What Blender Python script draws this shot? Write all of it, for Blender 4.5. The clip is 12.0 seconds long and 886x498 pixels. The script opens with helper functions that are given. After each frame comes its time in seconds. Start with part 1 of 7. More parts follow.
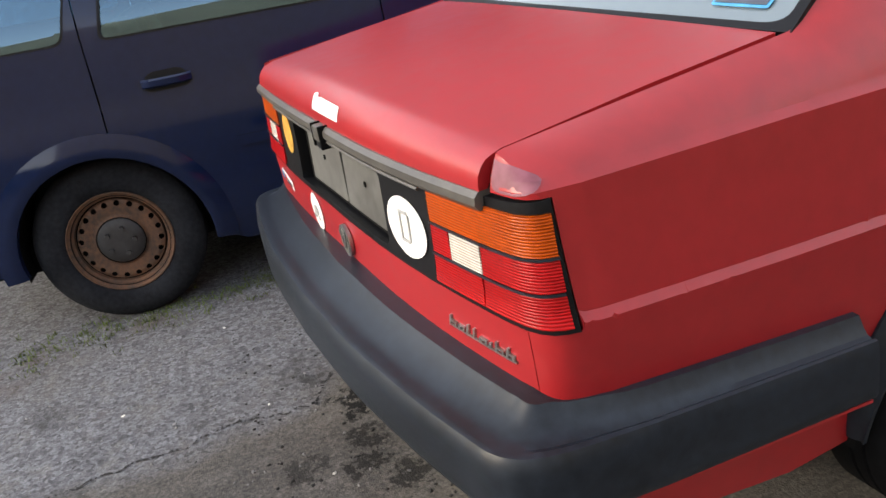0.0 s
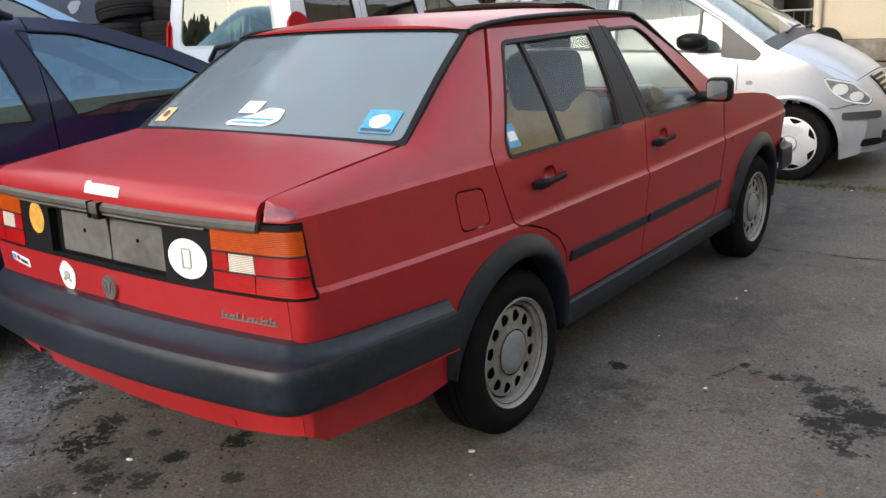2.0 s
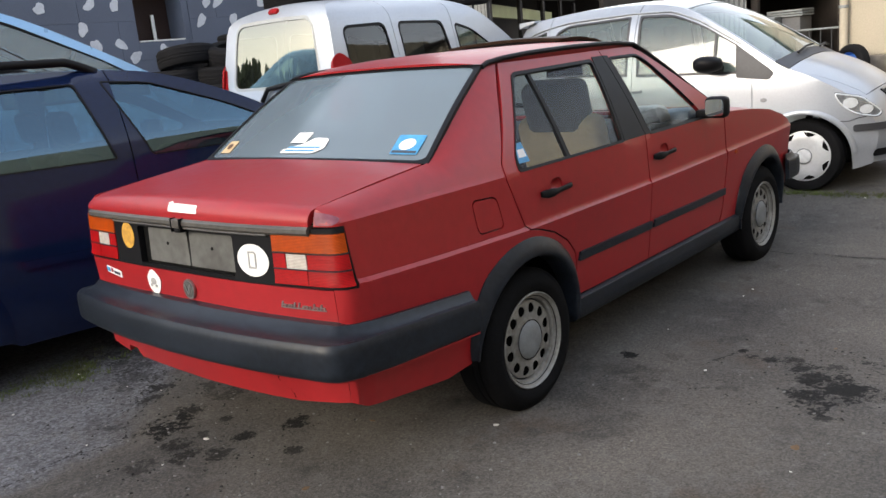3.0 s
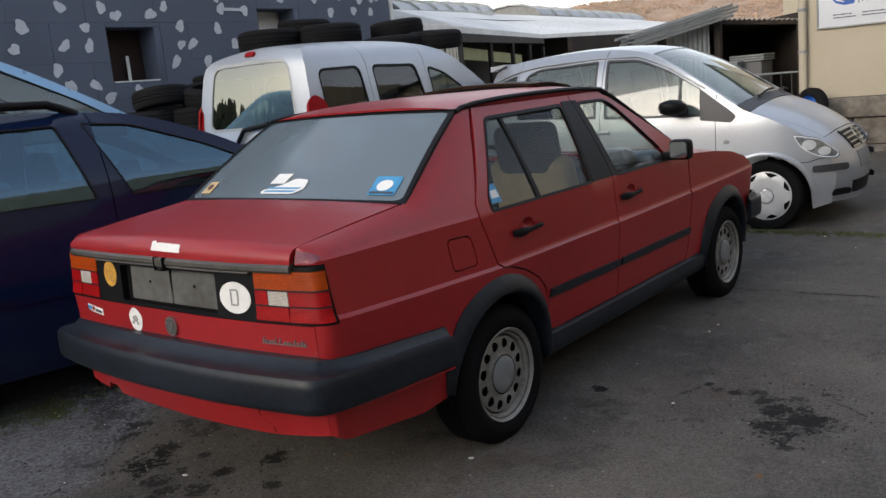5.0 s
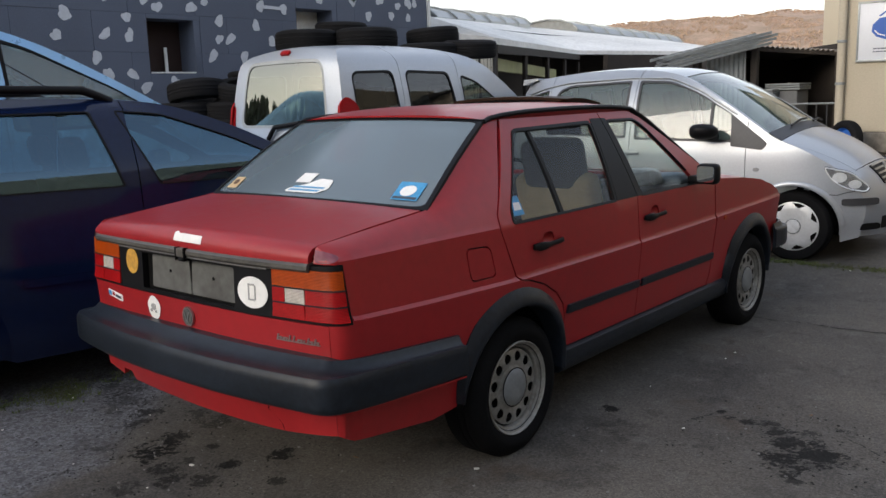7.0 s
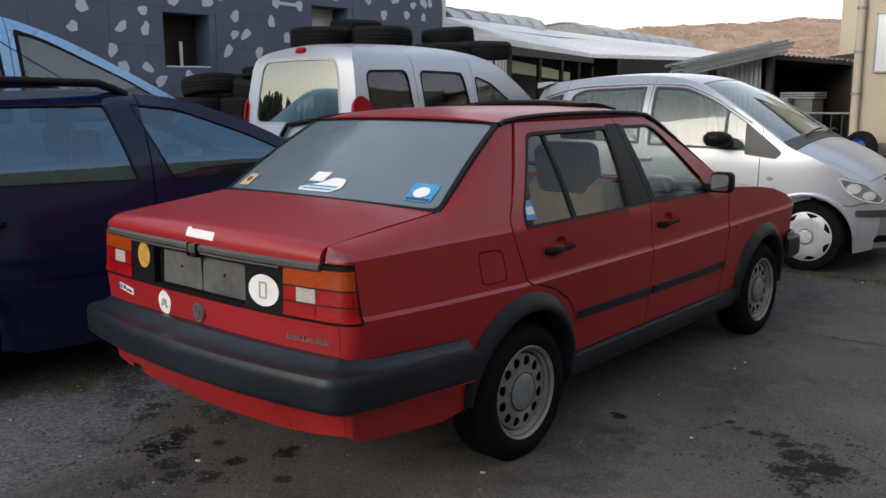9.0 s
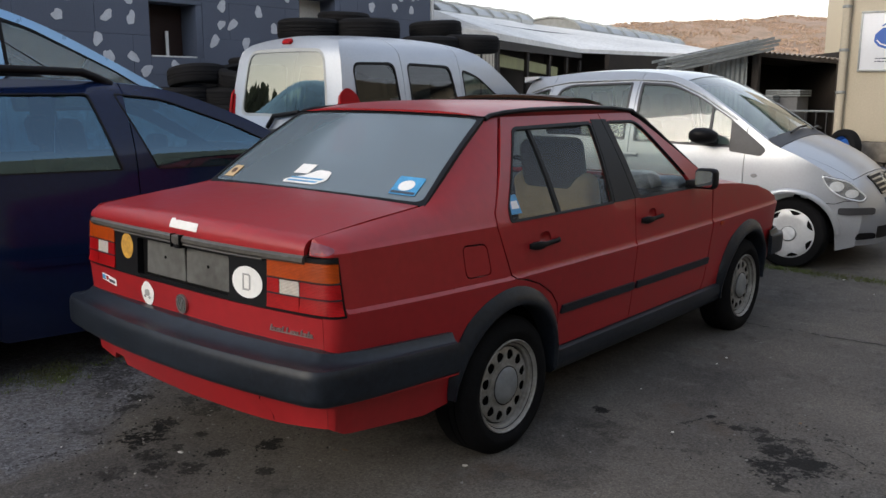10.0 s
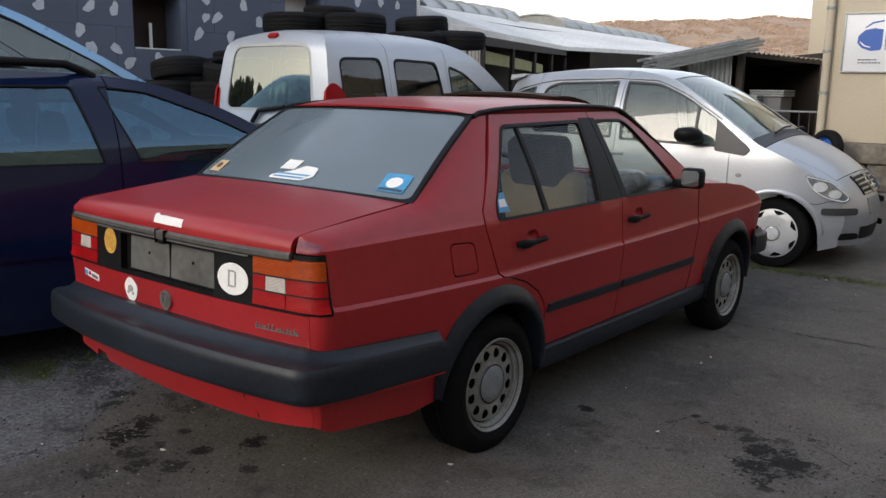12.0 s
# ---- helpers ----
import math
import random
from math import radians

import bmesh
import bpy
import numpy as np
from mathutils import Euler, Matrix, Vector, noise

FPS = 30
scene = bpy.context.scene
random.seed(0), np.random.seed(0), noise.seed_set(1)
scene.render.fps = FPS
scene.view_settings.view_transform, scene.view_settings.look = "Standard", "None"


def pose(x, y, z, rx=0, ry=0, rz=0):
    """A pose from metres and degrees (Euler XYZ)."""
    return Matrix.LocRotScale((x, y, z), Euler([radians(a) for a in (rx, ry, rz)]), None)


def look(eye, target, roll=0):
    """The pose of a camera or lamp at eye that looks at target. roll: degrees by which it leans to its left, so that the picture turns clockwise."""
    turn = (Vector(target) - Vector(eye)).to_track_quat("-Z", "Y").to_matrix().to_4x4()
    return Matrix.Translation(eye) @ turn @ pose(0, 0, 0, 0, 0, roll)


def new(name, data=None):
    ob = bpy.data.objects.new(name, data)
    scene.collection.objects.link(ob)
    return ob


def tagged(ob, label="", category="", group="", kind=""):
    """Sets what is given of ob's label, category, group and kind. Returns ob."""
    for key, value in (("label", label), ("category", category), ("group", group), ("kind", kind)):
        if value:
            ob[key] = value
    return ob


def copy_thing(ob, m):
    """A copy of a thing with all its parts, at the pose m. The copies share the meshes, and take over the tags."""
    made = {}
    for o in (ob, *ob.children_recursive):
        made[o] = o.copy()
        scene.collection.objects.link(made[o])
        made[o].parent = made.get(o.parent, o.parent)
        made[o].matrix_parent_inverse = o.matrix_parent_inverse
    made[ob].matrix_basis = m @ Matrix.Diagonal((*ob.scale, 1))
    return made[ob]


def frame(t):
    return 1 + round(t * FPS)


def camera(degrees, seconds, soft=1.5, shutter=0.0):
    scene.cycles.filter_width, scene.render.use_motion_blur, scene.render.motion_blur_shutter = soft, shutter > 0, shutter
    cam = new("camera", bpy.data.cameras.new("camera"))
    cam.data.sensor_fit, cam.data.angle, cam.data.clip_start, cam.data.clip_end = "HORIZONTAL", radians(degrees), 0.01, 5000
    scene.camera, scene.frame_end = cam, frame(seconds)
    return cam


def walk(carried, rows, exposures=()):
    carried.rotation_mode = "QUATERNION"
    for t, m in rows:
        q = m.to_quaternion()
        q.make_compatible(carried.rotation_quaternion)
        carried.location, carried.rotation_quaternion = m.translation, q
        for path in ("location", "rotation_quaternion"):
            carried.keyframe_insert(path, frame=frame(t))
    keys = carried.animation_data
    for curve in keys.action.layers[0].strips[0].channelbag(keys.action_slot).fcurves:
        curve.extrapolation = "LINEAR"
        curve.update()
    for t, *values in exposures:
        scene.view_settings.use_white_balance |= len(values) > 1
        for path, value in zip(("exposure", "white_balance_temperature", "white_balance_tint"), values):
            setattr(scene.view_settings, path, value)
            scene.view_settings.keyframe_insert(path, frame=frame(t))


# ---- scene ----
cam = camera(54.7, 12.0)
PATH = [
    (0, (1.704, -1.393, 1.343), (-0.033, -0.757, 0.581), -10.4),
    (0.5, (1.768, -1.595, 1.373), (0.269, -0.532, 0.584), -5.2),
    (1, (1.977, -1.824, 1.373), (0.567, -0.58, 0.692), -5.3),
    (1.5, (2.129, -2.047, 1.41), (0.792, -0.694, 0.792), -4.5),
    (2, (2.29, -2.271, 1.427), (1.092, -0.762, 0.891), -3.1),
    (2.5, (2.523, -2.463, 1.424), (1.247, -0.997, 0.953), -4.3),
    (3, (2.679, -2.602, 1.444), (1.383, -1.149, 0.987), -5.7),
    (3.2, (2.699, -2.622, 1.445), (1.411, -1.158, 1.0), -6.0),
    (4.8, (2.781, -2.676, 1.445), (1.501, -1.186, 1.064), -5.9),
    (5, (2.739, -2.694, 1.465), (1.488, -1.18, 1.09), -5.4),
    (5.5, (2.738, -2.724, 1.468), (1.493, -1.201, 1.104), -4.7),
    (6, (2.743, -2.719, 1.458), (1.497, -1.195, 1.106), -4.2),
    (6.5, (2.752, -2.699, 1.461), (1.463, -1.21, 1.113), -2.2),
    (7, (2.753, -2.691, 1.464), (1.46, -1.207, 1.112), -1.9),
    (9, (2.736, -2.691, 1.472), (1.428, -1.22, 1.12), -0.5),
    (9.5, (2.746, -2.689, 1.473), (1.462, -1.198, 1.112), -0.0),
    (10, (2.744, -2.69, 1.473), (1.462, -1.2, 1.106), 0.2),
    (10.5, (2.744, -2.684, 1.479), (1.481, -1.178, 1.11), 0.5),
    (11, (2.736, -2.682, 1.474), (1.478, -1.173, 1.101), 0.7),
    (11.5, (2.725, -2.687, 1.474), (1.471, -1.174, 1.102), 1.0),
    (12, (2.72, -2.686, 1.477), (1.469, -1.172, 1.101), 0.9),
]
walk(cam, [(t, look(eye, aim, roll)) for t, eye, aim, roll in PATH],
     [(0.0, 2.2, 7300, 10), (0.5, 2.5, 7300, 10), (1.0, 2.4, 7200, 10), (1.5, 2.2, 7100, 10), (2.0, 1.9, 7100, 10), (3.0, 1.75, 7000, 10), (4.8, 1.05, 6800, 10), (5.5, 0.82, 6800, 10), (6.0, 0.72, 6800, 10),
      (6.5, 0.88, 6750, 10), (7.0, 1.0, 6750, 10), (9.0, 0.98, 6750, 10), (12.0, 1.0, 6800, 10)])

# ---- light and sky ----
world = bpy.data.worlds.new("sky")
scene.world = world
world.use_nodes = True
wn, wl = world.node_tree.nodes, world.node_tree.links
sky = wn.new("ShaderNodeTexSky")
sky.sky_type, sky.sun_disc = "NISHITA", False
sky.sun_elevation, sky.sun_rotation = radians(21), radians(192)
sky.air_density, sky.dust_density, sky.ozone_density = 1.0, 1.4, 1.5
veil = wn.new("ShaderNodeMixRGB")      # thin high cloud over the whole sky
veil.inputs["Color2"].default_value = (5.2, 5.1, 5.1, 1)
high, split, haze = wn.new("ShaderNodeTexCoord"), wn.new("ShaderNodeSeparateXYZ"), wn.new("ShaderNodeMapRange")     # it thins towards the zenith
haze.interpolation_type = "SMOOTHSTEP"
haze.inputs["From Min"].default_value, haze.inputs["From Max"].default_value = 0.05, 0.75
haze.inputs["To Min"].default_value, haze.inputs["To Max"].default_value = 0.66, 0.22
wl.new(high.outputs["Generated"], split.inputs[0]), wl.new(split.outputs["Z"], haze.inputs["Value"]), wl.new(haze.outputs[0], veil.inputs["Fac"])
wl.new(sky.outputs[0], veil.inputs["Color1"]), wl.new(veil.outputs[0], wn["Background"].inputs[0])
wn["Background"].inputs[1].default_value = 0.15
sun_data = bpy.data.lights.new("sun", "SUN")
sun_data.energy, sun_data.angle, sun_data.color = 0.7, radians(30), (1.0, 0.95, 0.88)
sun = new("sun", sun_data)
sun.matrix_world = look((-1.2, -5.6, 2.2), (0, 0, 0))


# ---- materials ----
def material(name, base, rough=0.5, metal=0.0, vary=0.12, grain=40.0, blot=1.5, bump=0.0, bump_scale=200.0,
             coat=0.0, rough_vary=0.1, other=None, spec=0.5):
    """A surface with variation at two scales: grain and blotches, both in metres."""
    m = bpy.data.materials.new(name)
    m.use_nodes = True
    n, l = m.node_tree.nodes, m.node_tree.links
    b = n["Principled BSDF"]
    co = n.new("ShaderNodeTexCoord")
    fine, big = n.new("ShaderNodeTexNoise"), n.new("ShaderNodeTexNoise")
    for tex, sc, de in ((fine, grain, 5), (big, blot, 6)):
        tex.inputs["Scale"].default_value, tex.inputs["Detail"].default_value = sc, de
        l.new(co.outputs["Object"], tex.inputs["Vector"])
    mul = n.new("ShaderNodeMath")
    mul.operation = "MULTIPLY_ADD"
    l.new(fine.outputs["Fac"], mul.inputs[0])
    mul.inputs[1].default_value = 0.45
    add = n.new("ShaderNodeMath")
    add.operation = "MULTIPLY"
    l.new(big.outputs["Fac"], add.inputs[0])
    add.inputs[1].default_value = 0.55
    l.new(add.outputs[0], mul.inputs[2])
    ramp = n.new("ShaderNodeValToRGB")
    lo = other if other else tuple(c * (1 - vary) for c in base)
    hi = tuple(min(1, c * (1 + vary)) for c in base)
    ramp.color_ramp.elements[0].position, ramp.color_ramp.elements[1].position = 0.36, 0.64
    ramp.color_ramp.elements[0].color, ramp.color_ramp.elements[1].color = (*lo, 1), (*hi, 1)
    l.new(mul.outputs[0], ramp.inputs[0])
    l.new(ramp.outputs[0], b.inputs["Base Color"])
    rr = n.new("ShaderNodeMapRange")
    rr.inputs["To Min"].default_value, rr.inputs["To Max"].default_value = max(0.02, rough - rough_vary), min(1, rough + rough_vary)
    l.new(mul.outputs[0], rr.inputs["Value"])
    l.new(rr.outputs[0], b.inputs["Roughness"])
    b.inputs["Metallic"].default_value, b.inputs["Specular IOR Level"].default_value = metal, spec
    if coat:
        b.inputs["Coat Weight"].default_value, b.inputs["Coat Roughness"].default_value = coat, 0.12
    if bump:
        tex, bu = n.new("ShaderNodeTexNoise"), n.new("ShaderNodeBump")
        tex.inputs["Scale"].default_value, tex.inputs["Detail"].default_value = bump_scale, 4
        bu.inputs["Strength"].default_value, bu.inputs["Distance"].default_value = bump, 0.004
        l.new(co.outputs["Object"], tex.inputs["Vector"])
        l.new(tex.outputs["Fac"], bu.inputs["Height"])
        l.new(bu.outputs[0], b.inputs["Normal"])
    return m


def glass(name, tint, gloss=0.08, rough=0.02, ior=1.5, dust=(0.45, 0.45, 0.45), shine=(1, 1, 1)):
    """Thin window glass: tinted and clear, with mirror gloss by Fresnel, and a diffuse film for dust and painted-in
    haze.
    """
    m = bpy.data.materials.new(name)
    m.use_nodes = True
    n, l = m.node_tree.nodes, m.node_tree.links
    n.remove(n["Principled BSDF"])
    tr, gl, mx, fr = (n.new("ShaderNodeBsdfTransparent"), n.new("ShaderNodeBsdfGlossy"), n.new("ShaderNodeMixShader"),
                      n.new("ShaderNodeLayerWeight"))
    df, mx2 = n.new("ShaderNodeBsdfDiffuse"), n.new("ShaderNodeMixShader")
    tr.inputs[0].default_value = (*tint, 1)
    gl.inputs["Roughness"].default_value, gl.inputs["Color"].default_value = rough, (*shine, 1)
    fr.inputs["Blend"].default_value = 0.5
    f0 = ((ior - 1) / (ior + 1)) ** 2
    power, grow = n.new("ShaderNodeMath"), n.new("ShaderNodeMath")
    power.operation, grow.operation = "POWER", "MULTIPLY_ADD"
    power.inputs[1].default_value, grow.inputs[1].default_value, grow.inputs[2].default_value = 5.0, 1 - f0, f0
    l.new(fr.outputs["Facing"], power.inputs[0]), l.new(power.outputs[0], grow.inputs[0])
    df.inputs[0].default_value = (*dust, 1)
    mx2.inputs[0].default_value = gloss
    l.new(tr.outputs[0], mx2.inputs[1]), l.new(df.outputs[0], mx2.inputs[2])
    l.new(grow.outputs[0], mx.inputs[0]), l.new(mx2.outputs[0], mx.inputs[1]), l.new(gl.outputs[0], mx.inputs[2])
    l.new(mx.outputs[0], n["Material Output"].inputs[0])
    return m


def lens(name, base, rib=420.0, rough=0.32):
    """Ribbed lamp plastic."""
    m = material(name, base, rough, vary=0.18, grain=60, blot=8, coat=0.0, spec=0.14)
    n, l = m.node_tree.nodes, m.node_tree.links
    co, wave, bu = n.new("ShaderNodeTexCoord"), n.new("ShaderNodeTexWave"), n.new("ShaderNodeBump")
    wave.bands_direction = "Z"
    wave.inputs["Scale"].default_value = rib / 6.283
    bu.inputs["Strength"].default_value, bu.inputs["Distance"].default_value = 0.45, 0.002
    l.new(co.outputs["Object"], wave.inputs["Vector"]), l.new(wave.outputs["Fac"], bu.inputs["Height"])
    b = n["Principled BSDF"]
    deep, tone = n.new("ShaderNodeMixRGB"), n.new("ShaderNodeMapRange")     # groove shade put into the colour: deeper and darker between the ribs
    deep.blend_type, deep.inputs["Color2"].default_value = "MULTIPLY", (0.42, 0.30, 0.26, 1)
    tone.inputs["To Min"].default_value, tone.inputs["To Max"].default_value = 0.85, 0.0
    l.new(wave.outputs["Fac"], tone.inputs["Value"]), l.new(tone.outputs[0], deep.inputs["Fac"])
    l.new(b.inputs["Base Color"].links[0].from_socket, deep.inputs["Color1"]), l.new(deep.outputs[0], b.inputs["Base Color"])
    l.new(bu.outputs[0], n["Principled BSDF"].inputs["Normal"])
    return m


RED = material("faded_red_paint", (0.30, 0.0125, 0.0155), 0.38, vary=0.12, grain=25, blot=1.3, coat=0.16, rough_vary=0.12, spec=0.42)
TRIM = material("grey_black_plastic", (0.0115, 0.0155, 0.022), 0.38, vary=0.5, grain=45, blot=2.5, bump=0.12, bump_scale=500, spec=0.30)
RUBBER = material("black_rubber", (0.005, 0.005, 0.006), 0.5, vary=0.2, grain=80, blot=4, spec=0.18)
DARK = material("dark_underside", (0.005, 0.005, 0.005), 0.9, vary=0.3, spec=0.1)
TYRE = material("tyre_rubber", (0.0075, 0.0075, 0.008), 0.8, vary=0.3, grain=70, blot=5, bump=0.3, bump_scale=150, spec=0.06)
DUSTYTYRE = material("dusty_tyre_rubber", (0.018, 0.019, 0.022), 0.85, vary=0.35, grain=60, blot=6, bump=0.3, bump_scale=150, spec=0.06)
STEEL = material("silver_wheel_paint", (0.30, 0.295, 0.28), 0.40, 0.3, vary=0.05, grain=60, blot=9, other=(0.17, 0.16, 0.14), rough_vary=0.08)
CAP = material("grey_hub_cap", (0.17, 0.18, 0.185), 0.5, vary=0.15, grain=50, blot=12)
RUST = material("rusty_steel", (0.115, 0.052, 0.026), 0.8, vary=0.3, grain=60, blot=12, other=(0.05, 0.032, 0.022), bump=0.4)
HUBDARK = material("blackened_hub_steel", (0.026, 0.024, 0.024), 0.6, vary=0.3, grain=60, blot=12)
GLASS = glass("car_glass", (0.66, 0.70, 0.67), 0.015, 0.1, dust=(0.55, 0.58, 0.61), shine=(0.5, 0.52, 0.54))
# dust film, with the sky's grey-blue reflection put into its colour
TINTED = glass("rear_window_glass", (0.28, 0.34, 0.37), 0.52, 0.12, 1.9, (0.22, 0.285, 0.325))
# blue of the reflected sky is put into the gloss colour
BLUEGLASS = glass("green_tinted_glass", (0.34, 0.46, 0.46), 0.02, 0.02, 2.4, shine=(0.42, 0.70, 0.95))
MIRROR = material("mirror_glass", (0.85, 0.87, 0.88), 0.04, 1.0, vary=0.02, rough_vary=0.01)
CHROME = material("dull_chrome", (0.42, 0.42, 0.40), 0.3, 0.9, vary=0.2, grain=80, blot=14)
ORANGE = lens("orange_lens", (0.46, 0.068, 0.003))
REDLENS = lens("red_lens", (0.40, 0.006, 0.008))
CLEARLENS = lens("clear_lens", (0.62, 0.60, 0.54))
WHITE = material("white_sticker", (0.80, 0.79, 0.76), 0.5, vary=0.06, grain=60, blot=12)
YELLOW = material("yellow_sticker", (0.62, 0.34, 0.05), 0.5, vary=0.2, grain=90, blot=30, other=(0.40, 0.20, 0.04))
STICKERBLUE = material("blue_sticker", (0.05, 0.28, 0.52), 0.4, vary=0.2, grain=90, blot=30)
STICKERDARK = material("dark_print", (0.05, 0.06, 0.08), 0.5)
PLATE = material("grey_plate_holder", (0.095, 0.095, 0.088), 0.55, vary=0.25, grain=30, blot=7, other=(0.058, 0.056, 0.050))
BEIGE = material("beige_upholstery", (0.33, 0.26, 0.155), 0.9, vary=0.2, grain=90, blot=6)
CLOTH = material("dark_upholstery", (0.017, 0.017, 0.019), 0.9, vary=0.2, grain=45, blot=5, spec=0.3)
COVERCLOTH = material("charcoal_seat_cloth", (0.050, 0.047, 0.045), 0.9, vary=0.2, grain=45, blot=5, spec=0.3)
BROWNGLASS = material("brown_roof_glass", (0.020, 0.009, 0.004), 0.55, vary=0.2, spec=0.12)
GARNISH = material("weathered_grey_strip", (0.085, 0.078, 0.068), 0.42, 0.2, vary=0.25, grain=40, blot=5)
SCUFF = material("scuffed_primer", (0.16, 0.05, 0.068), 0.6, vary=0.35, grain=40, blot=16, other=(0.12, 0.018, 0.03))


# ---- shapes ----
def thing(name, label, category, m=None, group=""):
    ob = tagged(new(name), label, category, group)
    ob.matrix_world = m if m else Matrix()
    return ob


def part(name, bm, mat, parent, label="", angle=38, kind=""):
    me = bpy.data.meshes.new(name)
    bmesh.ops.remove_doubles(bm, verts=bm.verts, dist=1e-5)
    bm.to_mesh(me)
    bm.free()
    for p in me.polygons:
        p.use_smooth = True
    me.set_sharp_from_angle(angle=radians(angle))
    for mm in (mat if isinstance(mat, (list, tuple)) else [mat]):
        me.materials.append(mm)
    ob = new(name, me)
    ob.parent = parent
    return tagged(ob, label, kind=kind)


def again(ob, parent, m):
    """Another object on the same mesh."""
    o = new(ob.name.split(".")[0], ob.data)
    o.parent, o.matrix_local = parent, m
    return o


def resample(loop, step):
    out = []
    for (a, b), (c, d) in zip(loop, loop[1:] + loop[:1]):
        n = max(1, math.ceil(math.hypot(c - a, d - b) / step))
        out += [(a + (c - a) * i / n, b + (d - b) * i / n) for i in range(n)]
    return out


def soft(pts, r, n=5):
    """A polygon with rounded corners; r one radius or one for each corner."""
    out, k = [], len(pts)
    for i, p in enumerate(pts):
        rad = r[i] if isinstance(r, (list, tuple)) else r
        a, b = Vector(pts[i - 1]) - Vector(p), Vector(pts[(i + 1) % k]) - Vector(p)
        if rad <= 0:
            out.append(tuple(p))
            continue
        rad = min(rad, a.length * 0.49, b.length * 0.49)
        s, e = Vector(p) + a.normalized() * rad, Vector(p) + b.normalized() * rad
        for j in range(n + 1):
            t = j / n
            q = s * (1 - t) ** 2 + Vector(p) * 2 * t * (1 - t) + e * t * t
            out.append((q.x, q.y))
    return out


def inside(pts, loops):
    """Which of the points lie in the first loop and in none of the others."""
    q = np.asarray(pts, float).reshape(-1, 2)
    x, y = q[:, :1], q[:, 1:]
    good = None
    for loop in loops:
        o = np.asarray(loop, float)
        a, b, c, d = o[:, 0], o[:, 1], np.roll(o[:, 0], -1), np.roll(o[:, 1], -1)
        slope = (c - a) / np.where(d == b, 1e9, d - b)
        cross = ((b > y) != (d > y)) & (x < slope * (y - b) + a)
        odd = cross.sum(1) % 2 == 1
        good = odd if good is None else good & ~odd
    return good


def ellipse(cx, cy, rx, ry, n=28):
    return [(cx + rx * math.cos(2 * math.pi * i / n), cy + ry * math.sin(2 * math.pi * i / n)) for i in range(n)]


def sheet(outline, fn, step=0.05, holes=(), depth=0.012, sign=1, fine=None, bm=None, lift=0.0, lines=()):
    """A curved panel: the outline (with holes) in the plane, meshed and laid on fn(u, v), with its rims folded in by depth."""
    from mathutils.geometry import delaunay_2d_cdt
    loops = [resample(list(o), fine or step) for o in (outline, *holes)]
    pts, edges = [], []
    for o in loops:
        k = len(pts)
        pts += o
        edges += [(k + i, k + (i + 1) % len(o)) for i in range(len(o))]
    us, vs = [p[0] for p in loops[0]], [p[1] for p in loops[0]]
    rim = np.array(pts)
    nu, nv = int((max(us) - min(us)) / step), int((max(vs) - min(vs)) / step)
    grid = [(min(us) + (max(us) - min(us)) * i / (nu + 1), min(vs) + (max(vs) - min(vs)) * j / (nv + 1)) for i in range(1, nu + 1) for j in range(1, nv + 1)]
    for more, gap in ((grid, (0.4 * step) ** 2), (list(lines), 2.5e-5)):
        if more:
            q = np.array(more, float)
            q = q[inside(q, loops)]
            if len(q):
                far = ((q[:, None, :] - rim[None]) ** 2).sum(2).min(1) > gap
                pts += [tuple(w) for w in q[far]]
    vv, _, ff, *_ = delaunay_2d_cdt([Vector(p) for p in pts], edges, [], 0, 1e-6)
    bm = bm or bmesh.new()
    e = 0.002

    def normal(u, v):
        p = Vector(fn(u, v))
        n = (Vector(fn(u + e, v)) - p).cross(Vector(fn(u, v + e)) - p)
        return n.normalized() * sign if n.length > 1e-12 else Vector((0, 0, 1))

    made = [bm.verts.new(Vector(fn(p.x, p.y)) + (normal(p.x, p.y) * lift if lift else Vector())) for p in vv]
    faces = []
    flat = np.array([tuple(w) for w in vv])
    keep = inside([flat[list(f)].mean(0) for f in ff], loops) if ff else []
    for f, good in zip(ff, keep):
        if good:
            try:
                faces.append(bm.faces.new([made[i] for i in (f if sign > 0 else f[::-1])]))
            except ValueError:
                pass
    if depth:
        index = {v: i for i, v in enumerate(made)}
        low = {}
        for ed in {ed for f in faces for ed in f.edges}:
            if len(ed.link_faces) != 1:
                continue
            a, b = ed.verts
            for v in (a, b):
                if v not in low:
                    p = vv[index[v]]
                    low[v] = bm.verts.new(v.co - normal(p.x, p.y) * depth)
            bm.faces.new([b, a, low[a], low[b]])
    loose = [v for v in made if not v.link_faces]
    bmesh.ops.delete(bm, geom=loose, context="VERTS")
    return bm


def lathe(profile, n=48, axis="x", bm=None, close=False):
    """A solid of revolution: profile of (radius, along the axis)."""
    bm = bm or bmesh.new()
    rings = []
    for i in range(n):
        a = 2 * math.pi * i / n
        c, s = math.cos(a), math.sin(a)
        rings.append([bm.verts.new((h, r * c, r * s) if axis == "x" else (r * c, r * s, h)) for r, h in profile])
    k = len(profile)
    for i in range(n):
        for j in range(k if close else k - 1):
            a, b = rings[i], rings[(i + 1) % n]
            q = [a[j], a[(j + 1) % k], b[(j + 1) % k], b[j]]
            bm.faces.new(q)
    bmesh.ops.remove_doubles(bm, verts=bm.verts, dist=1e-5)
    bmesh.ops.recalc_face_normals(bm, faces=bm.faces)
    return bm


